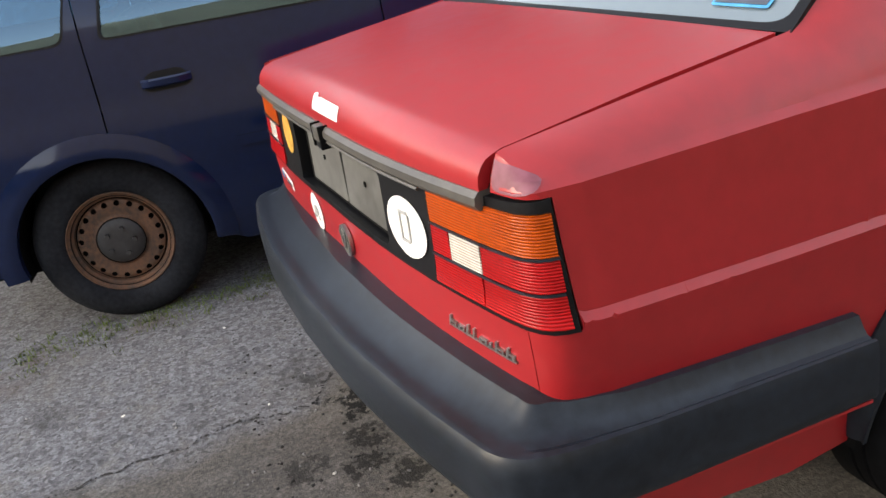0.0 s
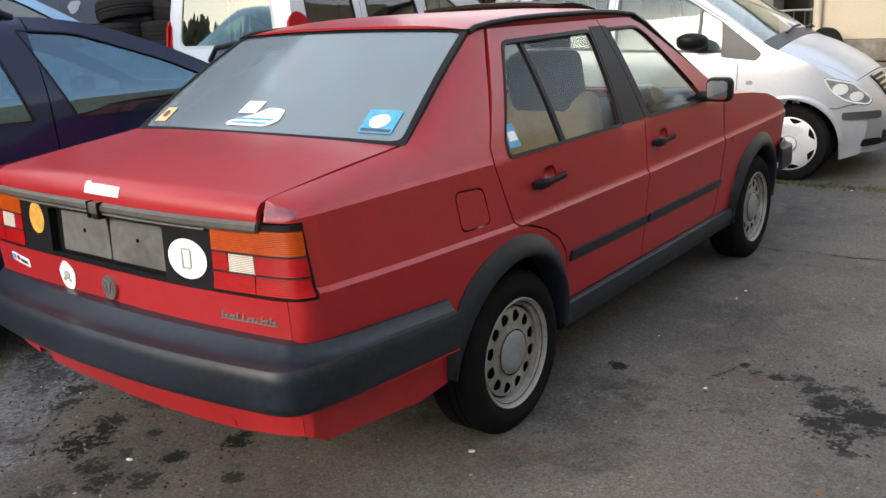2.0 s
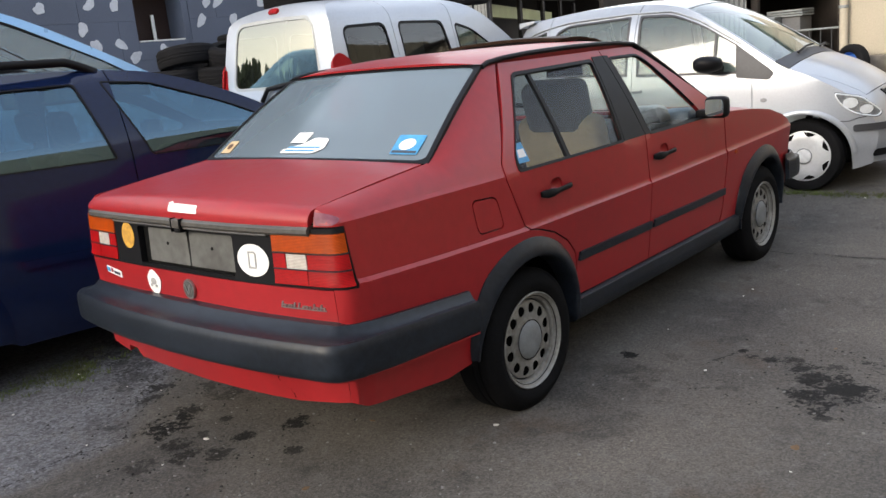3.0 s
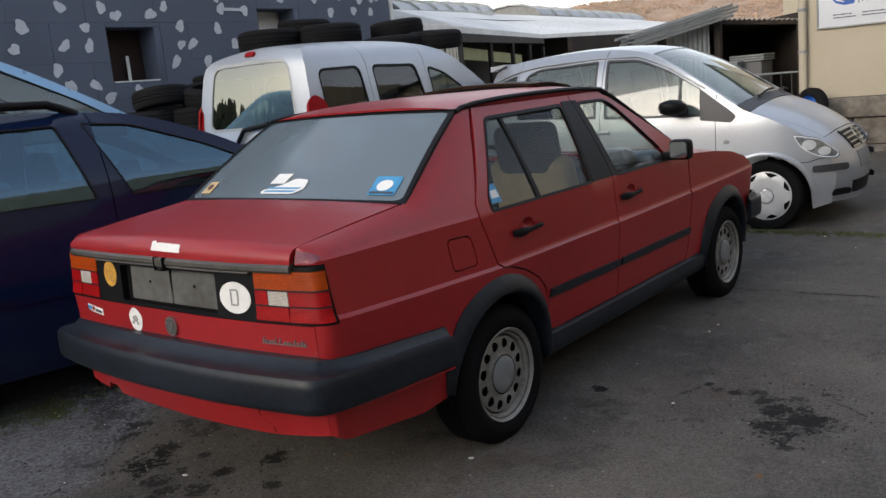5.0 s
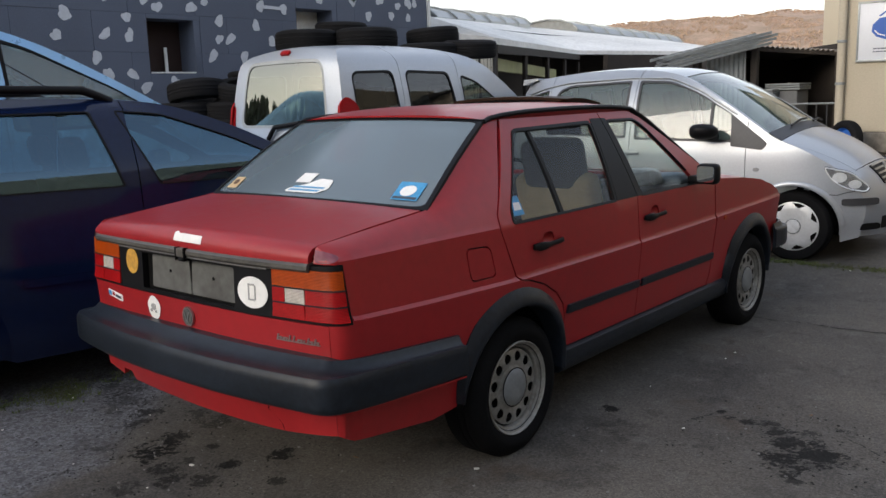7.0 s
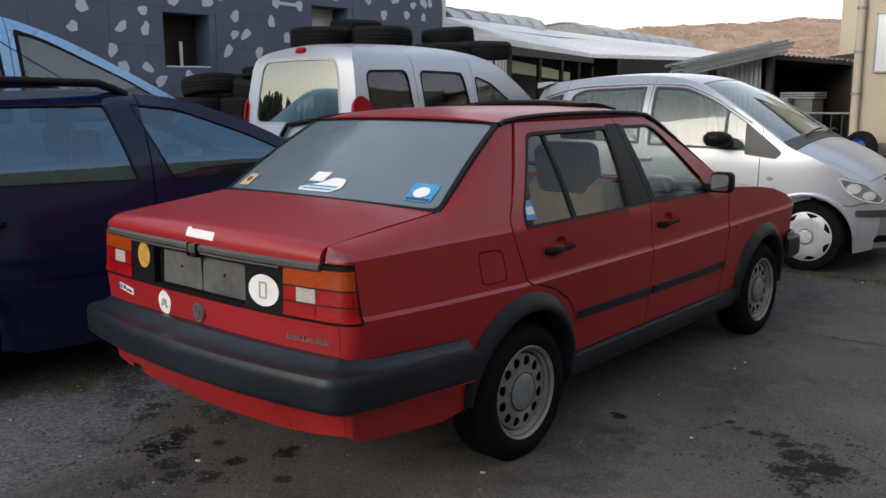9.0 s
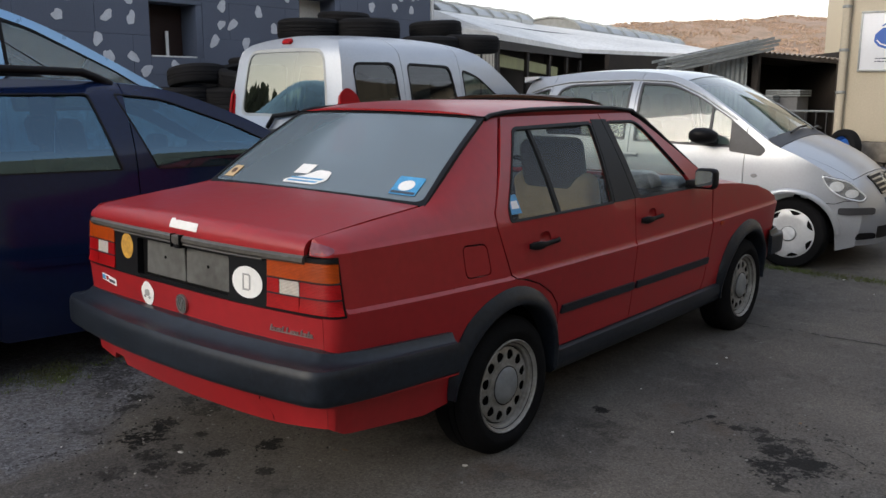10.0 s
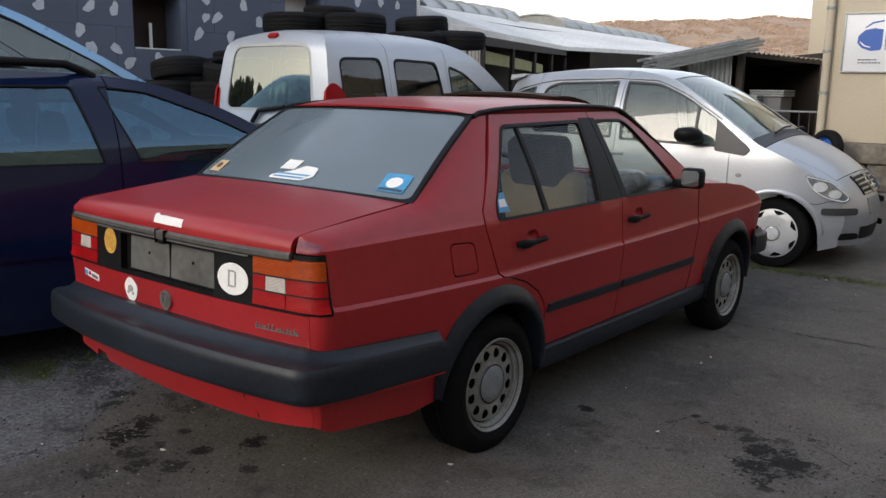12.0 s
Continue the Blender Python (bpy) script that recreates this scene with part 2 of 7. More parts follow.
def rbox(x0, x1, y0, y1, z0, z1, r=0.01, seg=2, bm=None, m=None):
    """A box with rounded edges."""
    own = bmesh.new()
    bmesh.ops.create_cube(own, size=1)
    for v in own.verts:
        v.co = Vector((x0 + (v.co.x + 0.5) * (x1 - x0), y0 + (v.co.y + 0.5) * (y1 - y0), z0 + (v.co.z + 0.5) * (z1 - z0)))
    if r > 0:
        bmesh.ops.bevel(own, geom=own.edges[:], offset=r, segments=seg, profile=0.5, affect="EDGES")
    if m:
        bmesh.ops.transform(own, matrix=m, verts=own.verts)
    if bm is None:
        return own
    me = bpy.data.meshes.new("scratch")
    own.to_mesh(me)
    own.free()
    bm.from_mesh(me)
    bpy.data.meshes.remove(me)
    return bm


def sweep(path, section, bm=None, cap=True, closed=False):
    """Rings of one section laid along a path: path of (centre, side, up), section of (side, up) pairs."""
    bm = bm or bmesh.new()
    rings = [[bm.verts.new(Vector(c) + Vector(s) * a + Vector(u) * b) for a, b in (section(i) if callable(section) else section)]
             for i, (c, s, u) in enumerate(path)]
    k = len(rings[0])
    for a, b in zip(rings, rings[1:] + (rings[:1] if closed else [])):
        for j in range(k):
            bm.faces.new([a[j], a[(j + 1) % k], b[(j + 1) % k], b[j]])
    if cap and not closed:
        bm.faces.new(rings[0][::-1])
        bm.faces.new(rings[-1])
    bmesh.ops.recalc_face_normals(bm, faces=bm.faces)
    return bm


def tube(points, r, n=8, bm=None, closed=False):
    path, k = [], len(points)
    for i, p in enumerate(points):
        a = Vector(points[(i - 1) % k if closed else max(0, i - 1)])
        b = Vector(points[(i + 1) % k if closed else min(k - 1, i + 1)])
        t = (b - a).normalized()
        s = t.cross(Vector((0, 0, 1)))
        s = s.normalized() if s.length > 1e-4 else Vector((1, 0, 0))
        path.append((p, s, s.cross(t)))
    ring = [(r * math.cos(2 * math.pi * i / n), r * math.sin(2 * math.pi * i / n)) for i in range(n)]
    return sweep(path, ring, bm, True, closed)


def smooth_path(keys, per=12):
    """A Catmull-Rom curve through the keys, dense."""
    k = [Vector(p) for p in keys]
    k = [k[0] * 2 - k[1]] + k + [k[-1] * 2 - k[-2]]
    out = []
    for i in range(1, len(k) - 2):
        a, b, c, d = k[i - 1:i + 3]
        for j in range(per):
            t = j / per
            out.append(0.5 * (2 * b + (c - a) * t + (2 * a - 5 * b + 4 * c - d) * t * t + (3 * b - a - 3 * c + d) * t ** 3))
    return out + [k[-2]]


def lerp(x, xs, ys):
    return float(np.interp(x, xs, ys))


def wheel(parent, x, y, r, width, rim_r, rim_mat, cap_mat, side=1, holes=12, hole_at=0.128, hole_r=0.0215, cap_r=0.077, name="wheel",
          sink=0.0, bolts=0, tyre=None):
    """A wheel: tyre with tread blocks, pressed steel rim with round holes, centre cap."""
    w = new(name)
    w.parent = parent
    w.matrix_local = pose(x, y, r - sink, 0, 0, 0 if side > 0 else 180)
    prof = [(rim_r - 0.006, -0.02), (rim_r + 0.006, -0.004), (rim_r + 0.03, 0.004), (r - 0.055, 0.006), (r - 0.025, -0.006), (r - 0.006, -0.022),
            (r, -0.035), (r, -0.055), (r - 0.006, -0.057), (r - 0.006, -0.063), (r, -0.065), (r, -width * 0.5 + 0.004), (r - 0.006, -width * 0.5 + 0.002), (r - 0.006, -width * 0.5 - 0.004), (r, -width * 0.5 - 0.006), (r, -width + 0.03), (r - 0.01, -width + 0.012), (r - 0.05, -width), (rim_r + 0.01, -width), (rim_r - 0.006, -width + 0.02)]
    bm = lathe(prof, 64)
    part("tyre", bm, tyre or TYRE, w)

    def dish(u, v):
        d = math.hypot(u, v)
        return (lerp(d, [0, 0.05, cap_r, cap_r + 0.012, hole_at, rim_r - 0.037], [-0.025, -0.025, -0.025, -0.034, -0.028, -0.036]), u, v)

    ring = [ellipse(hole_at * math.cos(2 * math.pi * (i + 0.5) / holes), hole_at * math.sin(2 * math.pi * (i + 0.5) / holes), hole_r, hole_r, 14)
            for i in range(holes)]
    lines = [((cap_r + 0.012) * math.cos(2 * math.pi * k / 48), (cap_r + 0.012) * math.sin(2 * math.pi * k / 48)) for k in range(48)]
    bm = sheet(ellipse(0, 0, rim_r - 0.037, rim_r - 0.037, 64), dish, 0.014, ring, depth=0.004, fine=0.03, lines=lines)
    lathe([(rim_r - 0.037, -0.036), (rim_r - 0.034, -0.047), (rim_r - 0.030, -0.047), (rim_r - 0.026, -0.030), (rim_r - 0.017, -0.027), (rim_r - 0.013, -0.012),
           (rim_r - 0.006, -0.010), (rim_r - 0.002, -0.002), (rim_r + 0.001, -0.004), (rim_r + 0.001, -0.03)], 64, "x", bm)
    part("rim", bm, rim_mat, w, angle=50)
    part("brake_drum", lathe([(0.0, -0.06), (rim_r - 0.03, -0.06), (rim_r - 0.03, -0.12), (0, -0.12)], 32), DARK, w)
    part("hub_cap", lathe([(0.0, -0.008), (cap_r * 0.55, -0.009), (cap_r * 0.85, -0.013), (cap_r, -0.022), (cap_r, -0.035), (0, -0.035)], 40), cap_mat, w)
    # raised dark rings imitate shade in the rim's steps and round the cap
    for q, deep in ((rim_r - 0.032, -0.0455), (rim_r - 0.0145, -0.0165), (cap_r + 0.003, -0.0225)):
        part("rim_shade_ring", lathe([(q - 0.0022, deep), (q, deep + 0.002), (q + 0.0022, deep)], 48), DARK, w)
    for i in range(bolts):
        a = 2 * math.pi * i / bolts
        b = lathe([(0.0, 0.012), (0.009, 0.012), (0.011, 0.0), (0.011, -0.02), (0, -0.02)], 6)
        bmesh.ops.translate(b, verts=b.verts, vec=(-0.01, 0.052 * math.cos(a), 0.052 * math.sin(a)))
        part("wheel_bolt", b, HUBDARK, w)
    return w


# ---- the red sedan ----
ZC, ZR = 0.965, 1.37
OUTLINE = [(0, -0.980), (0.25, -0.976), (0.45, -0.963), (0.62, -0.943), (0.70, -0.930), (0.735, -0.920), (0.757, -0.905), (0.770, -0.880), (0.777, -0.84), (0.780, -0.80),
        (0.786, -0.5), (0.791, 0.1), (0.792, 1.0), (0.790, 2.0), (0.782, 2.66), (0.768, 2.91), (0.74, 3.03), (0.68, 3.09), (0.45, 3.135), (0, 3.155)]
PLAN = np.array([tuple(p) for p in smooth_path(OUTLINE)])
ARC = np.concatenate([[0], np.cumsum(np.hypot(*np.diff(PLAN, axis=0).T))])
ARC -= ARC[np.argmin(np.abs(PLAN[:, 1] + 0.80) + np.abs(PLAN[:, 0] - 0.78))] + 0.80
REAR, FRONT = float(ARC[0]), float(ARC[-1])


def plan(u):
    """The body's outline from above at arc length u: place and outward normal."""
    a, b = min(max(u - 0.01, REAR), FRONT - 0.02), min(max(u + 0.01, REAR + 0.02), FRONT)
    tx, ty = np.interp(b, ARC, PLAN[:, 0]) - np.interp(a, ARC, PLAN[:, 0]), np.interp(b, ARC, PLAN[:, 1]) - np.interp(a, ARC, PLAN[:, 1])
    d = math.hypot(tx, ty)
    return float(np.interp(u, ARC, PLAN[:, 0])), float(np.interp(u, ARC, PLAN[:, 1])), ty / d, -tx / d


def crease(u):
    return lerp(u, [-0.95, -0.5, 0.0, 1.2, 2.6, 3.1], [0.768, 0.75, 0.735, 0.737, 0.755, 0.758])


def tuck(u, z):
    c = crease(u)
    return lerp(z, [0.2, 0.3, 0.45, c - 0.12, c - 0.02, c - 0.006, c + 0.007, 0.86, ZC - 0.012, ZC],
                [0.070, 0.052, 0.030, 0.012, 0.001, 0.0, 0.010, 0.015, 0.019, 0.025]) + \
        lerp(u, [-0.45, -0.05], [1, 0]) * lerp(z, [c + 0.01, ZC - 0.012, ZC - 0.004, ZC], [0.0, 0.012, 0.017, 0.019])


def body(u, z, out=0.0):
    x, y, nx, ny = plan(u)
    o = out - tuck(u, z) * (0.25 + 0.75 * abs(nx))
    return Vector((x + nx * o, y + ny * o, z))


def top_edge(u):
    """The line at which the flank ends above: boot edge, rear window, gutter, windscreen pillar."""
    return Vector((lerp(u, [-1.013, -0.955, -0.37, 0.10, 0.7, 1.32, 2.0], [0.651, 0.654, 0.667, 0.568, 0.574, 0.572, 0.71]),
                   max(u, -0.905) if u < 0 else u,
                   lerp(u, [-1.013, -0.955, -0.92, -0.37, 0.10, 0.22, 0.42, 0.7, 0.95, 1.15, 1.32, 1.45, 2.0], [0.994, 0.995, 0.998, 1.056, 1.360, 1.374, 1.383, 1.386, 1.384, 1.378, 1.363, 1.292, 0.955])))


def flank(u, v):
    if v <= ZC:
        return body(u, v)
    w = (v - ZC) / (ZR - ZC)
    base, top = body(u, ZC), top_edge(u)
    n = Vector((0.8, 0, 0.6))
    return base.lerp(top, w) + n * (lerp(u, [-0.93, -0.84, -0.4, 0.2], [0.0, 0.034, 0.034, 0.045]) * w * (1 - w))


def door_skin(y, z):
    if z <= ZC:
        return body(y, z)
    w = (z - ZC) / (ZR - ZC)
    b = body(y, ZC)
    return Vector((b.x + (0.572 - b.x) * w + 0.04 * w * (1 - w), y, z))


def to_v(y, z):
    return z if z <= ZC else ZC + (z - ZC) / (top_edge(y).z - ZC) * (ZR - ZC)


def flip(fn, side):
    if side > 0:
        return fn

    def other(u, v):
        p = fn(u, v)
        return Vector((-p[0], p[1] - skew(-0.7) * max(0.0, min(1.0, (-0.55 - p[1]) / 0.35)), p[2]))
    return other


def skew(x):
    """The tail stands slightly askew: its left end further back."""
    return 0.035 * min(1.0, (x / 0.7) ** 2) if x < 0 else 0.0


def arch(cy, r, a0, a1, n=16, cz=0.285):
    return [(cy + r * math.cos(radians(a0 + (a1 - a0) * i / n)), cz + r * math.sin(radians(a0 + (a1 - a0) * i / n))) for i in range(n + 1)]


sedan = thing("sedan", "faded red four-door sedan with grey plastic bumpers, parked on asphalt", "car")
CREASES = [(u, crease(u) + d) for u in np.arange(-0.98, 3.15, 0.012) for d in (-0.030, -0.020, -0.006, 0.007, 0.022)] + \
          [(u, ZC + d) for u in np.arange(-0.99, 0.6, 0.014) for d in (-0.026, -0.012, 0.0, 0.02)] + \
          [(u, z) for u in np.arange(-0.95, -0.80, 0.012) for z in np.arange(0.37, 0.95, 0.03)]
REAR_CUT = [(0.378, 0.352), (0.375, 0.50), (0.355, 0.56), (0.30, 0.62), (0.20, 0.678), (0.10, 0.712), (0.035, 0.725), (0.008, 0.745)]
for side in (1, -1):
    F, D = flip(flank, side), flip(door_skin, side)
    # rear quarter with the pillar
    hole_fuel = soft([(-0.285, 0.903), (-0.142, 0.895), (-0.112, 0.768), (-0.268, 0.772)], 0.03)
    q = [(-0.955, 0.365), (-0.86, 0.335), (-0.46, 0.285)] + arch(0.022, 0.345, 178, 12) + REAR_CUT + [(-0.075, 0.945)] + \
        [(-0.0675, to_v(-0.0675, 1.0)), (0.02, to_v(0.02, 1.12)), (0.182, ZR)] + [(-1.013, ZR), (-1.013, 0.945), (-0.885, 0.943), (-0.868, 0.748), (-0.955, 0.748)]
    quarter = part("rear_quarter_panel", sheet(q, F, 0.04, [hole_fuel] if side > 0 else [], 0.02, side, 0.03, lines=CREASES), RED, sedan, angle=19)
    if side > 0:
        flap = part("fuel_flap", sheet(soft([(-0.279, 0.897), (-0.147, 0.889), (-0.118, 0.774), (-0.263, 0.778)], 0.027), F, 0.03, (), 0.012, side, 0.012), RED, quarter)
        part("scuffed_patch", sheet(soft([(-1.010, 1.30), (-1.010, 0.948), (-0.945, 0.948), (-0.905, 0.960), (-0.90, 1.02), (-0.93, 1.20)], 0.02), F, 0.02, (), 0, side, 0.01, lift=0.001),
             SCUFF, quarter, "pale scuffed primer patch")
    # rear door
    inset = [(0.383, 0.357), (0.380, 0.502), (0.36, 0.565), (0.304, 0.626), (0.203, 0.684), (0.102, 0.718), (0.04, 0.731), (0.015, 0.748),
             (-0.069, 0.945), (-0.062, 0.999), (0.026, 1.12), (0.188, 1.360), (0.966, 1.360), (1.017, 0.957), (1.020, 0.90), (1.040, 0.357)]
    win_r = soft([(0.012, 0.953), (0.022, 1.01), (0.235, 1.318), (0.868, 1.326), (0.822, 0.953)], [0.02, 0.02, 0.03, 0.025, 0.015])
    bowl = lambda y0: soft([(y0 + 0.070, 0.838), (y0 + 0.075, 0.893), (y0 + 0.150, 0.895), (y0 + 0.165, 0.838)], 0.028)
    door = part("rear_door", sheet(inset, D, 0.05, [win_r, bowl(0.135)], 0.02, side, 0.035, lines=CREASES), RED, sedan)
    def shrink(loop, d):
        cx, cy = sum(p[0] for p in loop) / len(loop), sum(p[1] for p in loop) / len(loop)
        return [(cx + (a - cx) * (1 - d / 0.40), cy + (b - cy) * (1 - d / 0.18)) for a, b in loop]
    part("window_seal", sheet(win_r, D, 0.05, [shrink(win_r, 0.012)], 0.014, side, 0.03, lift=0.003), RUBBER, door)
    part("window_divider", sheet([(0.360, 0.955), (0.386, 0.955), (0.366, 1.318), (0.345, 1.318)], D, 0.05, (), 0.015, side, lift=-0.004), RUBBER, door)
    g = part("window_pane", sheet(win_r, D, 0.06, (), 0, side, lift=-0.010), GLASS, door)
    g.visible_shadow = False
    # front door
    win_f = soft([(1.066, 0.953), (1.016, 1.324), (1.28, 1.322), (1.345, 1.285), (1.70, 0.953)], [0.015, 0.02, 0.05, 0.06, 0.03])
    fd = [(1.046, 0.357), (1.026, 0.90), (1.0225, 0.957), (0.9715, 1.360), (1.26, 1.360), (1.345, 1.325), (1.90, 0.985), (1.914, 0.95), (1.909, 0.62), (1.896, 0.41), (1.875, 0.357)]
    fdoor = part("front_door", sheet(fd, D, 0.05, [win_f, bowl(1.08)], 0.02, side, 0.035, lines=CREASES), RED, sedan)
    part("window_seal", sheet(win_f, D, 0.05, [shrink(win_f, 0.012)], 0.014, side, 0.03, lift=0.003), RUBBER, fdoor)
    g = part("window_pane", sheet(win_f, D, 0.06, (), 0, side, lift=-0.010), GLASS, fdoor)
    g.visible_shadow = False
    # black middle pillar trim on both doors
    part("pillar_trim", sheet([(0.826, 0.958), (0.874, 1.333), (0.9665, 1.333), (1.0178, 0.958)], D, 0.05, (), 0.004, side, lift=0.003), RUBBER, door)
    part("pillar_trim", sheet([(1.0225, 0.958), (0.9715, 1.333), (1.014, 1.330), (1.064, 0.958)], D, 0.05, (), 0.004, side, lift=0.003), RUBBER, fdoor)
    # belt seals, mouldings, handles
    for d, y0, y1, zz in ((door, 0.386, 1.036, (0.533, 0.528)), (fdoor, 1.058, 1.905, (0.528, 0.525))):
        strip = [(y0, zz[0] - 0.018), (y0 + 0.01, zz[0] + 0.018), (y1, zz[1] + 0.018), (y1 - 0.004, zz[1] - 0.018)]
        part("side_moulding", sheet(strip, D, 0.05, (), 0.014, side, lift=0.012), TRIM, d)
    for d, y0 in ((door, 0.135), (fdoor, 1.08)):
        cy_ = y0 + 0.115
        part("handle_bowl", sheet(bowl(y0), lambda u, v, cy_=cy_: D(u, v) - Vector((side * 0.024 * max(0, 1 - ((u - cy_) / 0.052) ** 2) * max(0, 1 - ((v - 0.866) / 0.034) ** 2) + side * 0.001, 0, 0)), 0.012, (), 0.0, side, 0.008), RED, d)
        hb = bmesh.new()
        s0, s1 = D(y0, 0.845), D(y0 + 0.21, 0.852)
        path = [(s0.lerp(s1, t) + Vector((side * lerp(t, [0, 0.1, 0.3, 0.9, 1], [0.004, 0.018, 0.025, 0.022, 0.006]), 0, 0)), Vector((side, 0, 0)), Vector((0, 0, 1)))
                for t in np.linspace(0, 1, 12)]
        sizes = [(0.008, 0.010), (0.012, 0.016), (0.012, 0.016), (0.011, 0.015), (0.009, 0.011)] + [(0.007, 0.009)] * 6 + [(0.005, 0.007)]
        part("door_handle", sweep(path, lambda i: [(a * sizes[i][0], b * sizes[i][1]) for a, b in
                                                   ((1, .5), (.6, 1), (-.6, 1), (-1, .5), (-1, -.5), (-.6, -1), (.6, -1), (1, -.5))], hb), RUBBER, d, "black plastic handle")
    # front wing
    wing = [(1.888, 0.35), (1.906, 0.41), (1.920, 0.62), (1.926, 0.958), (2.1, 0.945), (2.35, 0.925), (2.6, 0.893), (2.82, 0.838), (2.97, 0.785), (3.03, 0.75),
            (3.03, 0.40), (2.88, 0.30)] + arch(2.475, 0.345, 2, 170)
    fw = part("front_wing", sheet(wing, F, 0.05, (), 0.02, side, 0.035, lines=CREASES), RED, sedan)
    part("side_lamp", sheet(ellipse(2.03, 0.725, 0.022, 0.012, 16), F, 0.01, (), 0.004, side, lift=0.006), ORANGE, fw)
    # plastic arch flares
    for cy, a0, a1, kr in ((0.022, -2, 176, 1.0), (2.475, -2, 184, 1.0)):
        path, n = [], 40
        for i in range(n + 1):
            a = radians(a0 + (a1 - a0) * i / n)
            yy, zz = cy + 0.335 * math.cos(a), 0.285 + 0.335 * math.sin(a)
            p = body(max(yy, -0.5), min(max(zz, 0.3), 0.7))
            path.append((Vector((side * p.x, yy, zz)), Vector((side, 0, 0)), Vector((0, math.cos(a), math.sin(a)))))
        def flare(i, n=n):
            back = lerp(i / n, [0, 0.2, 0.5, 0.75, 0.85, 1], [0.045, 0.060, 0.078, 0.085, 0.066, 0.018])
            return [(-0.06, 0.0), (0.022, 0.0), (0.034, 0.006), (0.036, 0.018), (0.026, back * 0.6), (0.010, back), (-0.012, back)]
        part("wheel_arch_flare", sweep(path, flare), TRIM, sedan, angle=60)
        liner = lathe([(0.0, -0.16), (0.349, -0.16), (0.349, 0.035)] if side > 0 else [(0.349, -0.035), (0.349, 0.16), (0.0, 0.16)], 40)
        bmesh.ops.delete(liner, geom=[v for v in liner.verts if v.co.z < -0.03], context="VERTS")
        bmesh.ops.translate(liner, verts=liner.verts, vec=(0.718 * side, cy, 0.285))
        part("wheel_arch_liner", liner, DARK, sedan)
    # sill cladding
    sill = [(Vector((side * (body(y, 0.33).x + 0.004), y, 0.287)), Vector((side, 0, 0)), Vector((0, 0, 1))) for y in np.linspace(0.375, 2.13, 16)]
    part("sill_cladding", sweep(sill, [(-0.05, -0.050), (-0.012, -0.048), (0.010, -0.030), (0.022, 0.02), (0.018, 0.055), (0.0, 0.066), (-0.03, 0.066)]), TRIM, sedan)
    # gutter rail
    rail = [(0.085, 0.0)] + [(y, 0.0) for y in np.linspace(0.12, 1.30, 14)] + [(1.40, 0), (1.6, 0), (1.8, 0), (1.93, 0)]
    pts = []
    for y, _ in rail:
        p = top_edge(y)
        pts.append(Vector((side * (p.x + 0.006), p.y, p.z + 0.004)))
    part("roof_gutter", tube(pts, 0.0105, 8), RUBBER, sedan)
    # wheels
    for y in (0.026, 2.475):
        wheel(sedan, side * 0.775, y, 0.290, 0.185, 0.194, STEEL, CAP, side, sink=0.013)
    # outside mirror
    mir = part("outside_mirror", rbox(0.785 if side > 0 else -0.905, 0.905 if side > 0 else -0.785, 1.625, 1.70, 0.955, 1.066, 0.028, 4), RUBBER, sedan, "black plastic mirror housing")
    part("mirror_pane", sheet(soft([(side * 0.798, 0.968), (side * 0.893, 0.968), (side * 0.893, 1.053), (side * 0.798, 1.053)][::side], 0.022), lambda u, v: Vector((u, 1.622, v)), 0.03, (), 0.004, 1, 0.02), MIRROR, mir)
    part("mirror_foot", rbox(0.735 if side > 0 else -0.815, 0.815 if side > 0 else -0.735, 1.635, 1.70, 0.955, 1.0, 0.012), RUBBER, mir)


# rear: everything follows the same outline, s is the way across from the middle
def rear_face(s, z, out=0.0):
    p = body(min(REAR + abs(s), 0), z, out)
    x = math.copysign(p.x, s) if s else 0.0
    return Vector((x, p.y - skew(x), z))


def s_of(x):
    """The way along the outline at which the rear lies x from the middle."""
    k = int(np.argmin(np.abs(PLAN[:60, 0] - abs(x))))
    return math.copysign(float(ARC[k]) - REAR, x)


HALF = -0.957 - REAR
part("rear_panel", sheet([(-HALF, 0.52), (HALF, 0.52), (HALF, 0.744), (-HALF, 0.744)], rear_face, 0.04, (), 0.02, 1), RED, sedan)
part("rear_bulkhead", sheet([(-HALF - 0.06, 0.735), (HALF + 0.06, 0.735), (HALF + 0.06, 0.95), (-HALF - 0.06, 0.95)], lambda s, z: rear_face(s, z, -0.022), 0.05, (), 0.0, 1), DARK, sedan)
val = [(-HALF, 0.38), (-0.56, 0.355), (-0.545, 0.385), (-0.47, 0.385), (-0.455, 0.35), (0.0, 0.335), (0.5, 0.345), (HALF, 0.365), (HALF, 0.50), (-HALF, 0.50)]
part("rear_valance", sheet(val, lambda s, z: rear_face(s, z, (0.035 - max(0, 0.46 - z) * 0.25) * lerp(abs(s), [0.4, HALF], [1, 0])), 0.04, (), 0.02, 1, 0.025), RED, sedan)


def boot(x, t):
    """The boot lid: t runs from the window (0) over the top and down the lip (1)."""
    k = (x / 0.655) ** 2
    tail = float(np.interp(abs(x), PLAN[:60, 0], PLAN[:60, 1])) + 0.002
    y = lerp(t, [0, 0.80, 0.88, 0.93, 0.965, 1.0], [-0.392 - 0.052 * (1 - k), tail + 0.040, tail + 0.012, tail + 0.002, tail, tail]) - skew(x) * min(1.0, t)
    z = lerp(t, [0, 0.4, 0.80, 0.86, 0.90, 0.94, 1.0], [1.052, 1.028, 0.998, 0.990, 0.979, 0.964, 0.944])
    return Vector((x, y, z + 0.020 * (1 - k) * lerp(t, [0, 0.8, 1], [1, 1, 0.0])))


